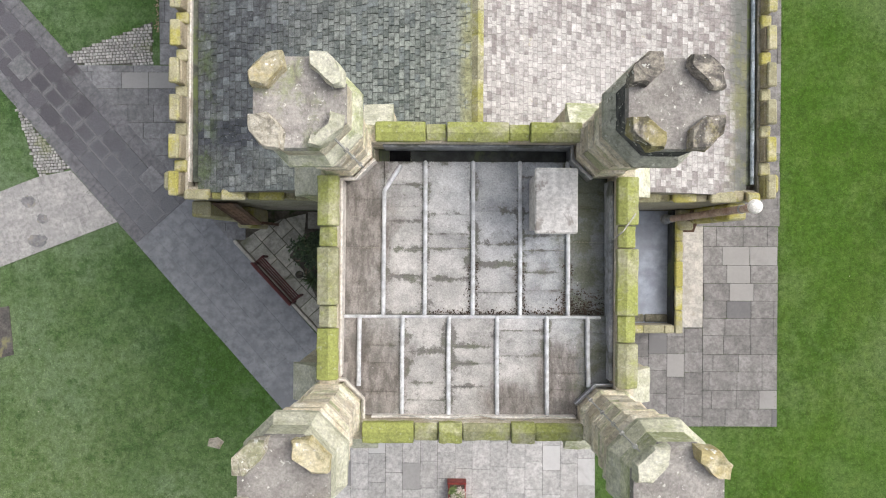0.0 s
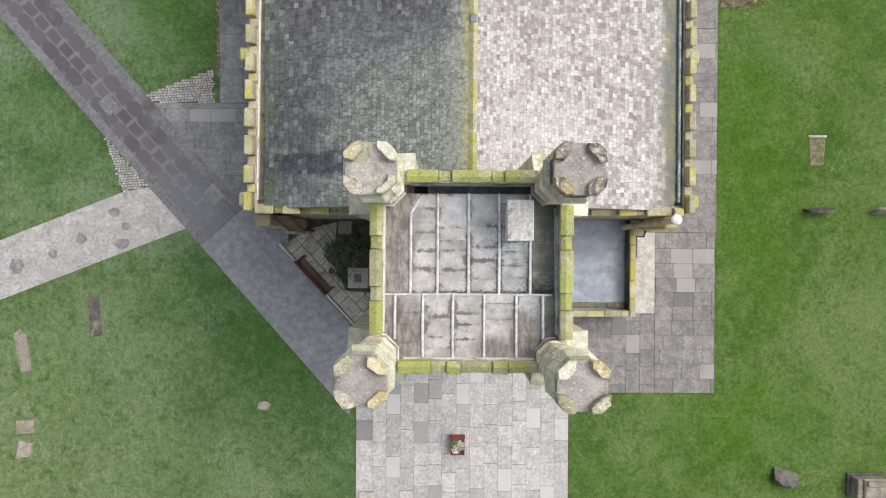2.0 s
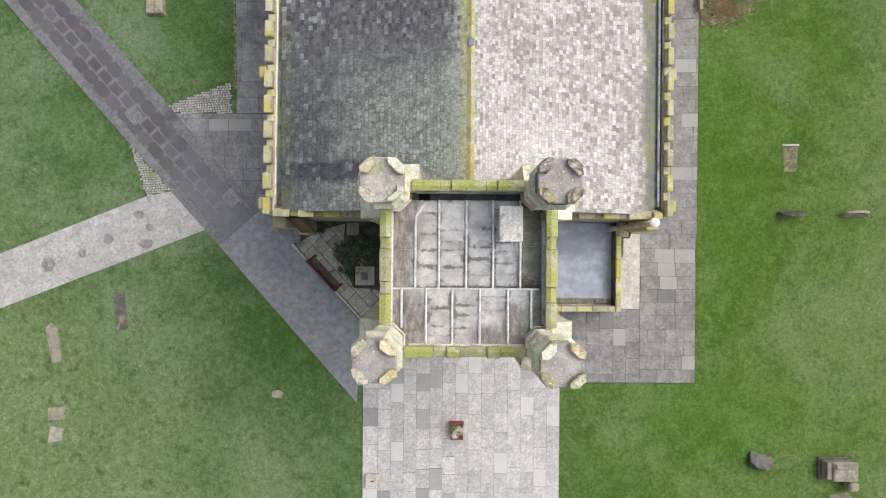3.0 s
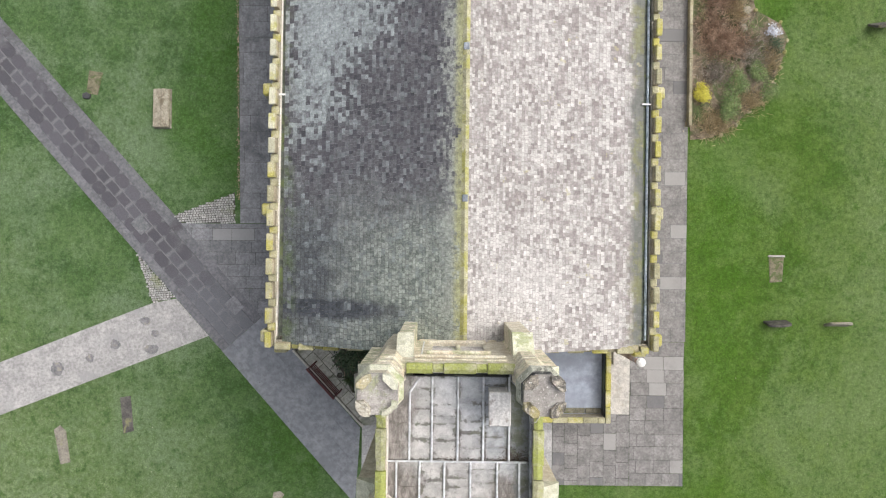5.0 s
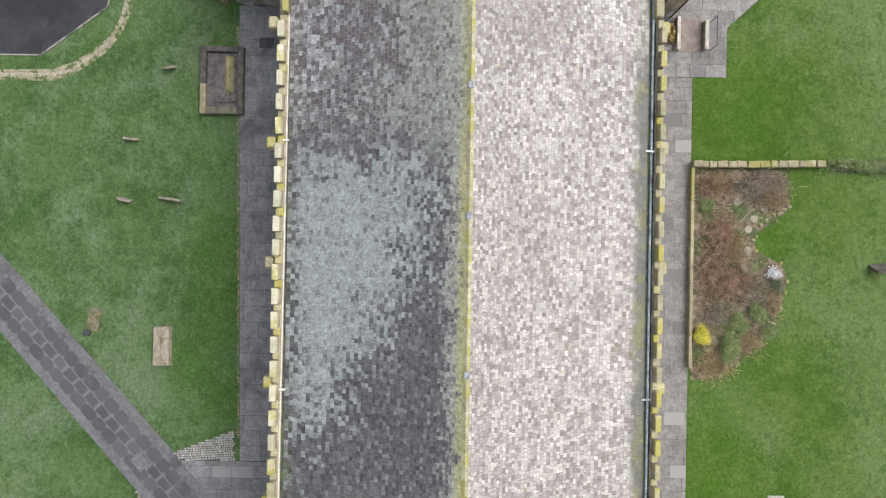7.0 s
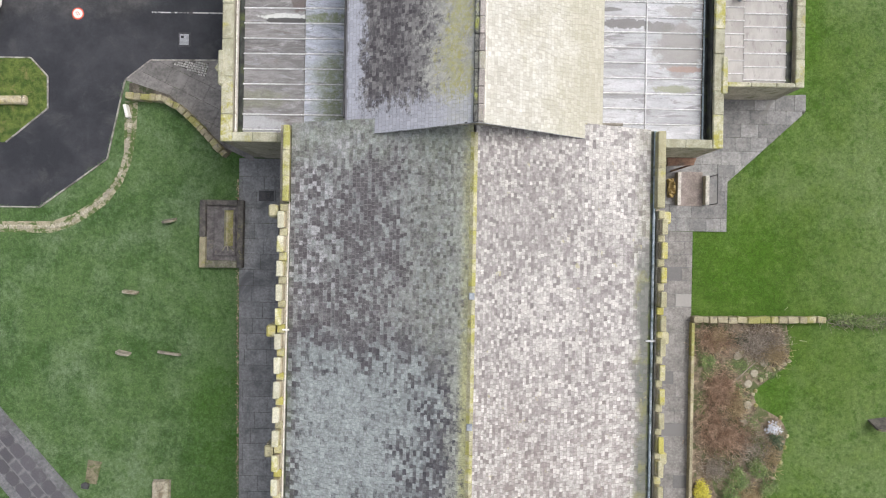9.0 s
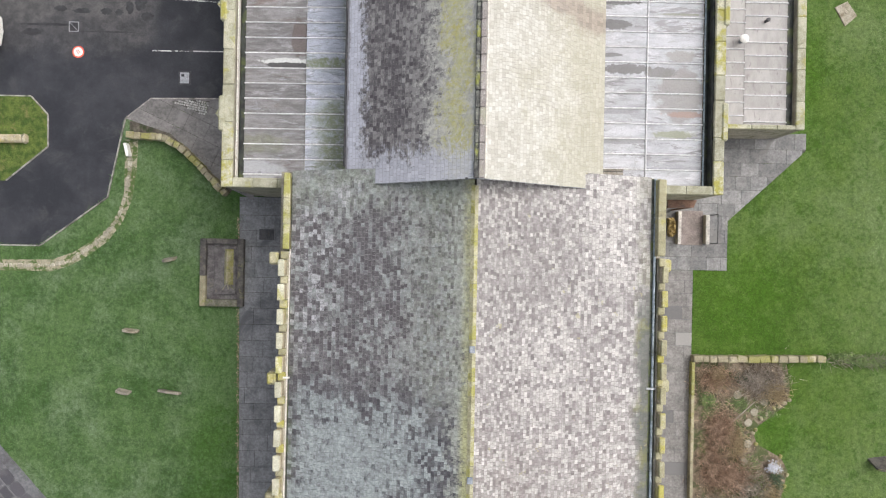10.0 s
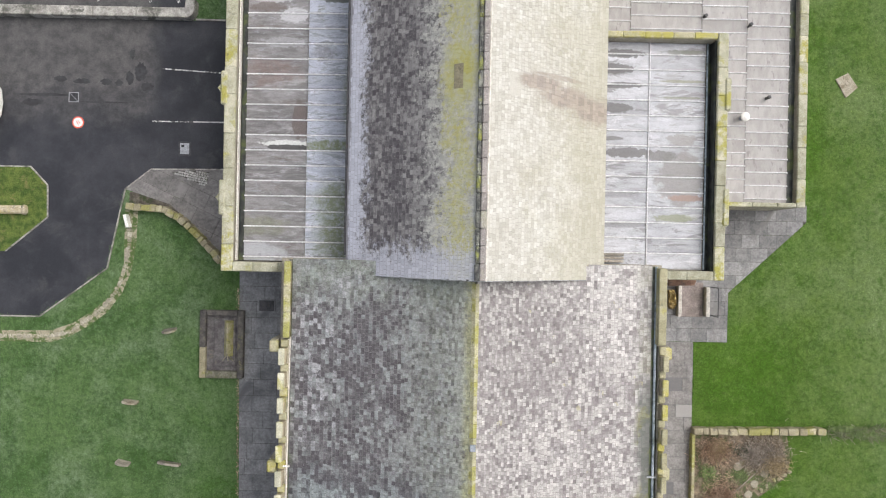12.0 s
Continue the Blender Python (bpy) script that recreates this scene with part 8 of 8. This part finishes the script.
drain = thing("drain_grating", (-17.66, 35.16, 0.012), "square iron drain grating in the asphalt", "drain")
box("well", -17.86, -17.46, 34.96, 35.36, 0.012, 0.018, DAMP, drain, 0.0)
for xa, xb, ya, yb in ((-17.89, -17.86, 34.93, 35.39), (-17.46, -17.43, 34.93, 35.39), (-17.859, -17.461, 34.93, 34.96), (-17.859, -17.461, 35.36, 35.39)):
    box("frame_bar", xa, xb, ya, yb, 0.012, 0.028, STEEL, drain, 0.0)
for k in range(7):
    c = (k - 3) * 0.07
    half = 0.27 - abs(c)
    part("bar", turned(block(bmesh.new(), -half, half, -0.010, 0.010, 0.0185, 0.026), -17.66 + c * 0.7071, 35.16 + c * 0.7071, 0, -45), STEEL if k == 3 else IRON, drain)
cover = thing("manhole_cover", (-12.51, 32.89, 0.012), "pale metal manhole cover in the asphalt", "manhole cover")
box("rim", -12.80, -12.22, 32.56, 33.22, 0.012, 0.02, IRON, cover, 0.0)
box("plate", -12.72, -12.30, 32.64, 33.14, 0.021, 0.028, STEEL, cover, 0.0)
box("handle_pocket", -12.66, -12.52, 32.95, 33.06, 0.0285, 0.031, IRON, cover, 0.0)
for x, y, rx, ry in ((-16.2, 35.9, 0.25, 0.16), (-15.6, 35.85, 0.2, 0.15), (-15.1, 36.1, 0.18, 0.3), (-14.6, 36.4, 0.3, 0.45), (-15.0, 37.2, 0.12, 0.25), (-14.3, 35.7, 0.3, 0.2), (-18.9, 35.25, 1.6, 0.07), (-19.6, 34.9, 0.5, 0.16), (-18.3, 36.0, 0.3, 0.15), (-17.3, 35.9, 0.4, 0.12), (-16.3, 34.95, 1.6, 0.035)):
    r = random.Random(int(x * 100))
    pts = [(x + rx * math.cos(a) * r.uniform(0.7, 1.2), y + ry * math.sin(a) * r.uniform(0.7, 1.2)) for a in (k * 6.2832 / 26 for k in range(26))]
    tagged(part("damp_stain", prism(bmesh.new(), pts, 0.0125, 0.0165), DAMP, None), "dark damp stain on the asphalt", "stain", "damp stains", kind="structure")
car = thing("parked_car", (-22.85, 34.77, 0), "white parked car with a yellow rear plate", "car")
bm = bmesh.new()
prism(bm, [(-24.95, 34.0), (-21.0, 33.95), (-20.75, 34.15), (-20.71, 34.77), (-20.75, 35.39), (-21.0, 35.59), (-24.95, 35.54)], 0.3, 0.92)
bmesh.ops.bevel(bm, geom=list(bm.edges), offset=0.05, segments=2, affect="EDGES")
part("body", bm, WHITE, car)
part("cabin", prism(bmesh.new(), [(-23.85, 34.05), (-21.15, 34.05), (-21.15, 35.49), (-23.85, 35.49)], 0.92, 1.45, [(-23.25, 34.2), (-21.55, 34.2), (-21.55, 35.34), (-23.25, 35.34)]), GLASS_DARK, car)
box("roof", -23.2, -21.57, 34.22, 35.32, 1.452, 1.49, WHITE, car, 0.02)
box("plate", -20.725, -20.695, 34.5, 35.04, 0.6, 0.72, PLATE, car, 0.0)
for x in (-21.55, -24.15):
    for y in (34.02, 35.36):
        wheel = part("wheel", tube(bmesh.new(), (x, y, 0.32), (x, y + 0.16, 0.32), 0.31, 0.31, 20), IRON, car)
        part("rim", tube(bmesh.new(), (x, y - 0.01, 0.32), (x, y + 0.17, 0.32), 0.19, 0.19, 14), STEEL, wheel)

# ---- east bed ----
BED = [(11.2, 20.25), (11.2, 10.5), (12.2, 10.6), (13.3, 11.25), (14.4, 12.4), (14.95, 13.1), (15.4, 14.2), (15.65, 15.3), (15.3, 15.9), (14.2, 16.5), (14.0, 17.1), (14.7, 17.7), (15.55, 18.3), (15.7, 19.2), (15.5, 20.25)]
tagged(sheet("flower_bed", BED, 0.03, SOIL, thick=0.04), "leaf-strewn brown flower bed with sparse growth", "flower bed", kind="structure")
bed_wall = thing("bed_wall", (11.1, 15.6, 0), "thin mossy stone edging wall along the walk", "wall")
for k in range(6):
    box("stone", 11.02, 11.17, 11.1 + k * 1.53, 11.1 + k * 1.53 + 1.52, 0, 0.34, YELLOW_DULL, bed_wall, 0.02)
stones_along([(11.05, 20.42), (14.1, 20.46), (17.1, 20.52)], 0.30, 0.45, 0.42, YELLOW_DULL, "low wall of pale mossy stone blocks", "garden_wall", 0.02, 33)
hedge = thing("low_hedge", (19, 20.45, 0), "low straggling hedge continuing the stone wall", "hedge")
twigs(19.3, 20.45, 2.6, 0.3, 0.5, 500, TWIG_GREY, "stem", hedge, 14)
leaves(18.5, 20.5, 0.15, 1.6, 0.32, 0.3, 900, 0.06, LEAF_MID, "foliage", hedge, 15)
leaves(21.0, 20.4, 0.15, 1.8, 0.4, 0.35, 900, 0.06, LEAF_DARK, "foliage", hedge, 16)


def bush(name, label, x, y, rx, ry, h, count, size, mat, stem, seed, stems=60):
    b = thing(name, (x, y, 0.03), label, "shrub")
    twigs(x, y, rx * 0.7, ry * 0.7, h * 0.8, stems, stem, "stem", b, seed)
    leaves(x, y, h * 0.3, rx, ry, h * 0.6, count, size, mat, "foliage", b, seed + 1)
    return b


bush("yellow_bush", "bright yellow rounded bush beside the edging wall", 11.68, 12.7, 0.42, 0.58, 0.6, 1100, 0.05, LEAF_YELLOW, TWIG, 41)
bush("green_bush", "loose green bush in the flower bed", 13.0, 12.1, 0.68, 0.8, 0.6, 1300, 0.055, LEAF_MID, TWIG, 43)
bush("green_bush", "small green bush in the flower bed", 13.25, 13.2, 0.55, 0.6, 0.5, 800, 0.05, LEAF_MID, TWIG, 45)
bush("green_bush", "small green bush near the bed's edge", 14.2, 13.7, 0.5, 0.55, 0.45, 700, 0.05, LEAF_MID, TWIG, 47)
bush("green_bush", "low green clump by the bed's edge", 14.8, 12.9, 0.45, 0.6, 0.35, 500, 0.05, LEAF_MID, TWIG, 49)
bush("flowering_bush", "white flowering bush at the bed's edge", 14.85, 15.55, 0.42, 0.32, 0.5, 260, 0.05, PETAL, TWIG, 51)
bush("green_bush", "dark green clump below the white flowers", 15.05, 14.85, 0.35, 0.4, 0.4, 400, 0.05, LEAF_DARK, TWIG, 53)
bush("green_bush", "green clump near the north wall of the bed", 11.8, 18.5, 0.4, 0.5, 0.4, 350, 0.05, LEAF_MID, TWIG, 55)
for x, y, rx, ry, m, c, s in ((12.5, 17.2, 0.8, 1.1, TWIG, 1500, 61), (12.9, 15.0, 1.1, 0.9, TWIG, 1800, 62), (12.2, 19.4, 0.9, 0.7, TWIG, 900, 63), (14.3, 19.4, 1.1, 0.8, TWIG_GREY, 1300, 64), (14.9, 18.9, 0.6, 0.5, STRAW, 600, 65), (12.3, 11.3, 0.95, 0.65, STRAW, 1000, 66),
                              (13.9, 12.3, 0.7, 0.5, STRAW, 500, 70), (14.0, 14.4, 0.9, 0.9, TWIG_GREY, 600, 67), (12.3, 19.5, 0.4, 0.5, STRAW, 350, 68), (13.2, 16.5, 0.5, 0.7, STRAW, 600, 69), (12.0, 15.6, 0.6, 1.3, TWIG, 1000, 79), (12.3, 13.6, 0.6, 0.5, TWIG_GREY, 500, 80), (14.9, 14.2, 0.4, 0.8, STRAW, 350, 81)):
    clump = thing("bare_shrub", (x, y, 0.03), {0: "tangle of bare brown stems in the bed", 1: "tangle of bare grey stems in the bed", 2: "tuft of dry straw-coloured stems in the bed"}[(m is TWIG_GREY) + 2 * (m is STRAW)], "shrub")
    twigs(x, y, rx * 1.25, ry * 1.25, 0.45, c, m, "stem", clump, s, 0.010)
# low weeds between the shrubs
for x, y, rx, ry, c, s, m in ((12.0, 18.0, 0.6, 0.6, 350, 71, LEAF_MID), (13.4, 18.2, 0.8, 0.6, 300, 72, LEAF_MID), (13.3, 17.1, 0.6, 0.8, 350, 73, LEAF_MID), (14.6, 17.9, 0.7, 0.3, 250, 74, LEAF_MID), (12.6, 14.0, 0.9, 0.8, 400, 75, LEAF_MID), (14.4, 14.4, 0.7, 0.9, 450, 76, LEAF_MID), (12.0, 15.2, 0.5, 1.2, 250, 77, LEAF_DARK), (13.6, 19.6, 0.7, 0.4, 250, 78, LEAF_DARK), (11.8, 11.6, 0.6, 0.9, 300, 82, LEAF_MID), (13.9, 15.6, 0.6, 0.7, 260, 83, LEAF_MID), (12.9, 12.9, 0.9, 0.6, 260, 84, LEAF_MID), (11.7, 16.4, 0.35, 1.0, 260, 85, LEAF_MID)):
    weed = thing("weeds", (x, y, 0.03), "low green weeds spreading through the bed", "weeds", kind="stuff")
    leaves(x, y, 0.02, rx, ry, 0.10, c, 0.045, m, "foliage", weed, s)
r = random.Random(70)
for x, y in ((12.33, 18.93), (13.25, 18.75), (14.51, 18.45), (14.05, 17.98), (13.76, 17.48), (13.77, 16.52), (13.6, 15.7)):
    pts = [(x + 0.185 * math.cos(a) * r.uniform(0.85, 1.1), y + 0.185 * math.sin(a) * r.uniform(0.85, 1.1)) for a in (k * 6.2832 / 10 for k in range(10))]
    tagged(part("stepping_stone", prism(bmesh.new(), pts, 0.02, 0.07), STEP_STONE, None), "round pale stepping stone in the bed", "stone", "stepping stones")
edge_pts = [(13.3, 11.2), (13.9, 11.8), (14.5, 12.5), (15.0, 13.15), (15.3, 13.9), (15.5, 14.6), (15.6, 15.1), (15.3, 15.95), (14.15, 16.5), (14.0, 17.0), (14.11, 17.17), (14.35, 17.67), (14.6, 17.89), (14.96, 18.18), (15.18, 18.24), (15.42, 18.42), (15.65, 18.55), (12.6, 10.75)]
for x, y in edge_pts:
    bm = block(bmesh.new(), -0.10, 0.10, -0.07, 0.07, -0.02, 0.11, 0.035, 0.03, r)
    tagged(part("edging_rock", turned(bm, x, y, 0, r.uniform(0, 180)), YELLOW_DULL, None), "rough buff rock edging the flower bed", "rock", "bed edging rocks")
stick = part("fallen_branch", tube(bmesh.new(), (12.98, 17.48, 0.10), (14.05, 18.49, 0.14), 0.03, 0.018, 6), TWIG_GREY, None)
tagged(stick, "grey fallen branch lying in the bed", "branch")

# ---- vestry door ramp ----
for x0, x1, y0, y1 in ((10.26, 10.38, 25.65, 27.15), (11.53, 11.67, 25.68, 27.0)):
    cheek = thing("ramp_wall", ((x0 + x1) / 2, 26.4, 0), "low pale cheek wall beside the vestry ramp", "wall", "ramp walls")
    box("body", x0, x1, y0, y1, 0, 0.36, WALL, cheek, 0.0)
    box("capping", x0 - 0.02, x1 + 0.02, y0 - 0.02, y1, 0.364, 0.42, LIME_SLAB, cheek, 0.02)
tagged(box("ramp_slab", 10.40, 11.50, 25.62, 27.2, 0.0, 0.075, RAMP, None, 0.01), "pinkish worn ramp slab at the vestry door", "ramp", kind="structure")
rail = thing("hand_rail", (11.95, 26.3, 0), "thin black iron handrail beside the ramp", "handrail")
part("rail", tube(bmesh.new(), (11.86, 25.7, 0.9), (11.86, 27.0, 0.9), 0.02), IRON, rail)
for y in (25.7, 27.0):
    part("post", tube(bmesh.new(), (11.86, y, 0.02), (11.86, y, 0.9), 0.02), IRON, rail)
canopy = thing("porch_canopy", (9.7, 27.3, 0), "dark timber canopy edge under the aisle parapet", "canopy")
part("board", prism(bmesh.new(), [(9.06, 27.49), (9.06, 27.14), (10.15, 27.18), (10.28, 27.49)], 2.4, 2.5), TIMBER, canopy)
for x in (9.15, 10.05):
    part("post", tube(bmesh.new(), (x, 27.22, 0.03), (x, 27.2, 2.4), 0.04), TIMBER, canopy)

bm = bmesh.new()
bmesh.ops.create_grid(bm, x_segments=7, y_segments=18, size=0.5, matrix=Matrix.Diagonal((0.26, 0.86, 1, 1)))
for v in bm.verts:
    v.co.z = 0.30 + 0.22 * noise.noise(v.co * 5.0) + 0.10 * noise.noise(v.co * 13.0)
    v.co.x += 0.06 * noise.noise(v.co * 4.0 + Vector((3, 1, 0)))
ring = bmesh.ops.extrude_edge_only(bm, edges=[e for e in bm.edges if e.is_boundary])["geom"]
for v in ring:
    if isinstance(v, bmesh.types.BMVert):
        v.co.z = 0.05
sheeting = part("crumpled_sheet", turned(bm, 10.02, 26.42, 0.0, 4), OCHRE_SHEET, None)
tagged(sheeting, "crumpled ochre plastic sheet heaped beside the ramp wall", "tarpaulin")

# ---- roof fittings ----
cowl = thing("roof_vent", (12.14, 34.36, 2.1), "white capped vent pipe on the vestry roof", "vent")
part("pipe", tube(bmesh.new(), (12.14, 34.36, 2.1), (12.14, 34.36, 2.5), 0.09), PIPE_BLUE, cowl)
bm = bmesh.new()
bmesh.ops.create_uvsphere(bm, u_segments=16, v_segments=8, radius=0.2, matrix=Matrix.Translation((12.14, 34.36, 2.55)) @ Matrix.Diagonal((1, 1, 0.5, 1)))
part("cap", bm, WHITE, cowl)
for x, y in ((13.23, 35.25), (12.4, 38.33), (10.47, 38.67)):
    v = thing("soil_pipe", (x, y, 2.1), "short black vent pipe on the flat roof", "vent", "roof pipes")
    part("pipe", tube(bmesh.new(), (x, y, 2.08), (x, y, 2.34), 0.06), IRON, v)
    part("cap", tube(bmesh.new(), (x, y, 2.34), (x, y, 2.42), 0.09, 0.07), IRON, v)


def on_chancel(x0, x1, y0, y1, lift, material, name, label):
    """A low box that lies on the chancel's slope."""
    def z(x):
        return CR_Z - abs(x - CR) * (CR_Z - (6.15 if x < CR else 6.25)) / (CR - CW if x < CR else CE - CR)
    bm = bmesh.new()
    lo = [bm.verts.new((x, y, z(x) - 0.02)) for x, y in ((x0, y0), (x1, y0), (x1, y1), (x0, y1))]
    hi = [bm.verts.new((x, y, z(x) + lift)) for x, y in ((x0, y0), (x1, y0), (x1, y1), (x0, y1))]
    bm.faces.new(hi), bm.faces.new(lo[::-1])
    for i in range(4):
        bm.faces.new((lo[i], lo[(i + 1) % 4], hi[(i + 1) % 4], hi[i]))
    return tagged(part(name, bm, material, None), label, "roof vent")


on_chancel(-0.28, 0.02, 33.75, 34.55, 0.06, YELLOW_DULL, "roof_hatch", "lichened roof hatch near the chancel ridge")
on_chancel(1.55, 1.95, 33.6, 34.35, 0.05, SLATE_CE, "roof_hatch", "cream stone roof hatch near the chancel ridge")
plank = thing("ladder_boards", (6.0, 28.2, 4.7), "weathered boards lying in the valley beside the nave", "boards")
for k in range(3):
    box("board", 5.62, 6.55, 28.12 + k * 0.13, 28.22 + k * 0.13, 4.55, 4.62 + 0.02 * k, OLD_BOARD, plank, 0.01)
# conductor straps and cables on the tower
def conductor(points, clips, width):
    """A flat metal strap that runs up a turret from point to point, with clips."""
    tape = thing("lightning_conductor", points[0], "pale lightning conductor strap up the turret", "conductor")
    bm = bmesh.new()
    for a, b in zip(points, points[1:]):
        tube(bm, a, b, width, sides=5)
    part("strap", bm, STRAP, tape)
    for k in clips:
        a, b = Vector(points[int(k)]), Vector(points[int(k) + 1])
        p = a.lerp(b, k - int(k))
        part("clip", turned(block(bmesh.new(), -0.028, 0.028, -0.02, 0.02, -0.02, 0.02, 0.006), p.x, p.y, p.z, 45), STRAP, tape)


conductor([(2.039, -1.764, 12.10), (2.003, -1.728, 13.50), (1.943, -1.668, 14.36), (1.996, -1.721, 14.70), (2.152, -1.877, 15.06)], (0.25, 0.8, 1.5, 2.1, 3.05), 0.011)
conductor([(-1.256, 1.576, 12.30), (-1.228, 1.548, 13.50), (-1.165, 1.485, 14.36), (-1.214, 1.534, 14.70), (-1.292, 1.612, 15.12)], (0.4, 1.3, 2.4), 0.014)
pipe = thing("down_pipe", (-0.72, 2.2, 8.2), "slim white pipe on the tower's north face", "pipe")
part("pipe", tube(bmesh.new(), (-0.72, 2.20, 8.2), (-0.72, 2.20, 11.3), 0.03), WHITE, pipe)
lead_wire = thing("loose_cable", (2.55, 0.75, 12.5), "white cable looped over the tower coping", "cable")
part("cable", tube(tube(bmesh.new(), (2.40, 0.55, 12.2), (2.47, 0.66, 12.5), 0.010, sides=6), (2.47, 0.66, 12.5), (2.66, 0.92, 12.46), 0.010, sides=6), STRAP, lead_wire)

south_wire = thing("loose_cable", (0.6, -2.1, 12.1), "thin white cable sagging along the tower's south parapet", "cable")
wire_run = [(-0.9 + k * 0.22, -2.10 + 0.035 * math.sin(k * 1.3), 12.14 + 0.02 * math.sin(k * 0.9)) for k in range(13)]
bm = bmesh.new()
for a, b in zip(wire_run, wire_run[1:]):
    tube(bm, a, b, 0.009, sides=6)
part("cable", bm, STRAP, south_wire)

# ---- grass ----
BARE = [ASPHALT_POLY, GARDEN, BED, [(-60, 39.0), (-12.0, 39.0), (-12.0, 70), (-60, 70)],
        [(-9.5, 1.1), (11.1, 1.1), (11.1, 27.46), (-9.88, 27.46)], along(-3.82, 11.05, -15, -5.5 + 9), [(5.0, -15), (5.01, -5.52), (5.0, -5.52)],
        [(7.9, 24.4), (12.66, 24.45), (12.68, 26.75), (16.22, 30.05), (16.22, 30.85), (14.9, 45), (7.9, 45)],
        [(-12.3, 6.45), (-9.3, 3.1), (-7.2, 0.6), (-3.76, -3), (-3.76, 6.5)],
        [on_path(-34, -7.42), on_path(2.2, -7.4), on_path(-0.3, -4.82), on_path(-10.5, -4.9), on_path(-34, -5.01)],
        [(-45, -12.3), (-19.46, -2.2), (-10.9, 1.16), (-12.46, 2.95), (-13.6, 2.72), (-19.47, 0.36), (-45, -9.8)],
        [(-12.65, 6.78), (-12.25, 6.3), (-9.7, 6.3), (-9.7, 7.88)], [(-14.4, 5.1), (-13.58, 2.6), (-12.4, 2.9)],
        along(-9.3, 15, 27.4, 45), along(-11.6, -9.6, 22.36, 25.5), bend + back,
        [(-15.3, 30.97), (-14.9, 30.1), (-13.1, 30.0), (-10.3, 27.4), (-9.2, 27.3), (-9.2, 32), (-14.03, 32)]]
# the forecourt's east side is lawn south of the terrace
BARE[5] = along(-3.82, 5.02, -15, -2.2)
BARE.append(along(5.0, 11.06, -5.52, 1.2))
g = np.random.default_rng(4)
gx, gy = g.uniform(-24, 24, 330000), g.uniform(-12.5, 41, 330000)
keep = np.ones(len(gx), bool)
for poly in BARE:
    hit = np.zeros(len(gx), bool)
    for (xa, ya), (xb, yb) in zip(poly, poly[1:] + poly[:1]):
        if ya != yb:
            hit ^= ((ya > gy) != (yb > gy)) & (gx < (xb - xa) * (gy - ya) / (yb - ya) + xa)
    keep &= ~hit
gx, gy = gx[keep], gy[keep]
count = len(gx)
# longer tufts that hang over the edges of paths and paving
EDGES = [(on_path(-34, -7.38), on_path(2.1, -7.36)), (on_path(-34, -5.05), on_path(-13.5, -4.96)), ((-45, -12.3), (-10.92, 1.2)), ((-45, -9.8), (-13.6, 2.67)), ((-3.8, -15), (-3.8, -3.0)), ((5.0, -15), (5.0, -5.5)), ((5.0, -5.5), (11.03, -5.5)),
         ((11.03, -5.5), (11.1, 10.5)), ((11.1, 20.6), (11.1, 24.4)), ((11.1, 24.46), (12.65, 24.46)), ((12.65, 24.46), (12.66, 26.75)), ((12.66, 26.75), (16.2, 30.05)), ((14.86, 30.9), (14.86, 41)), ((-9.52, 7.9), (-9.86, 27.4)),
         ((-19.04, 25.03), (-15.96, 27.31)), ((-15.96, 27.31), (-15.2, 30.9)), ((-30, 25.04), (-19.04, 25.03)), ((-11.57, 22.3), (-11.57, 25.3)), ((-11.55, 22.34), (-9.6, 22.34)), ((-12.6, 6.75), (-9.8, 7.85)), ((-14.32, 5.02), (-13.53, 2.68)), ((13.0, 11.0), (15.6, 15.2))]
ex, ey = [], []
for (xa, ya), (xb, yb) in EDGES:
    span = math.hypot(xb - xa, yb - ya)
    m = int(span * 70)
    f, off = g.uniform(0, 1, m), g.normal(0, 0.035, m) * (0.6 + g.uniform(0, 1, m))
    drift = 0.03 * np.sin(f * span * 2.3) + 0.02 * np.sin(f * span * 7.1)
    ex.append(xa + (xb - xa) * f - (yb - ya) / span * (off + drift))
    ey.append(ya + (yb - ya) * f + (xb - xa) / span * (off + drift))
inner = len(gx)
gx, gy = np.concatenate([gx] + ex), np.concatenate([gy] + ey)
count = len(gx)
ang, tall, lean = g.uniform(0, 6.283, count), g.uniform(0.008, 0.03, count), g.uniform(0.05, 0.11, count)
wide = g.uniform(0.008, 0.022, count)
tall[inner:] += 0.03
dx, dy = np.cos(ang), np.sin(ang)
v = np.empty((count * 3, 3))
v[0::3] = np.stack([gx - dy * wide, gy + dx * wide, np.zeros(count) + 0.005], 1)
v[1::3] = np.stack([gx + dy * wide, gy - dx * wide, np.zeros(count)], 1)
v[2::3] = np.stack([gx + dx * lean, gy + dy * lean, tall], 1)
turf = raw("grass", v.tolist(), np.arange(count * 3).reshape(-1, 3).tolist(), BLADES)
tagged(turf, "short uneven green grass blades over the lawn", "grass", kind="stuff")
# dead leaves along the edge of the west walk
fall = random.Random(91)
verts, faces = [], []
for _ in range(900):
    y = fall.uniform(7.5, 26.5)
    x = -9.55 - (y - 6.4) * 0.0155 - abs(fall.gauss(0, 0.05))
    a, w, k = fall.uniform(0, 6.28), fall.uniform(0.015, 0.035), len(verts)
    c, e = math.cos(a) * w, math.sin(a) * w
    z = fall.uniform(0.03, 0.06)
    verts += [(x - c, y - e, z), (x + e * 0.6, y - c * 0.6, z + 0.008), (x + c, y + e, z), (x - e * 0.6, y + c * 0.6, z + 0.006)]
    faces.append((k, k + 1, k + 2, k + 3))
tagged(raw("dead_leaves", verts, faces, TWIG), "brown dead leaves along the walk's edge", "leaf litter", kind="stuff")
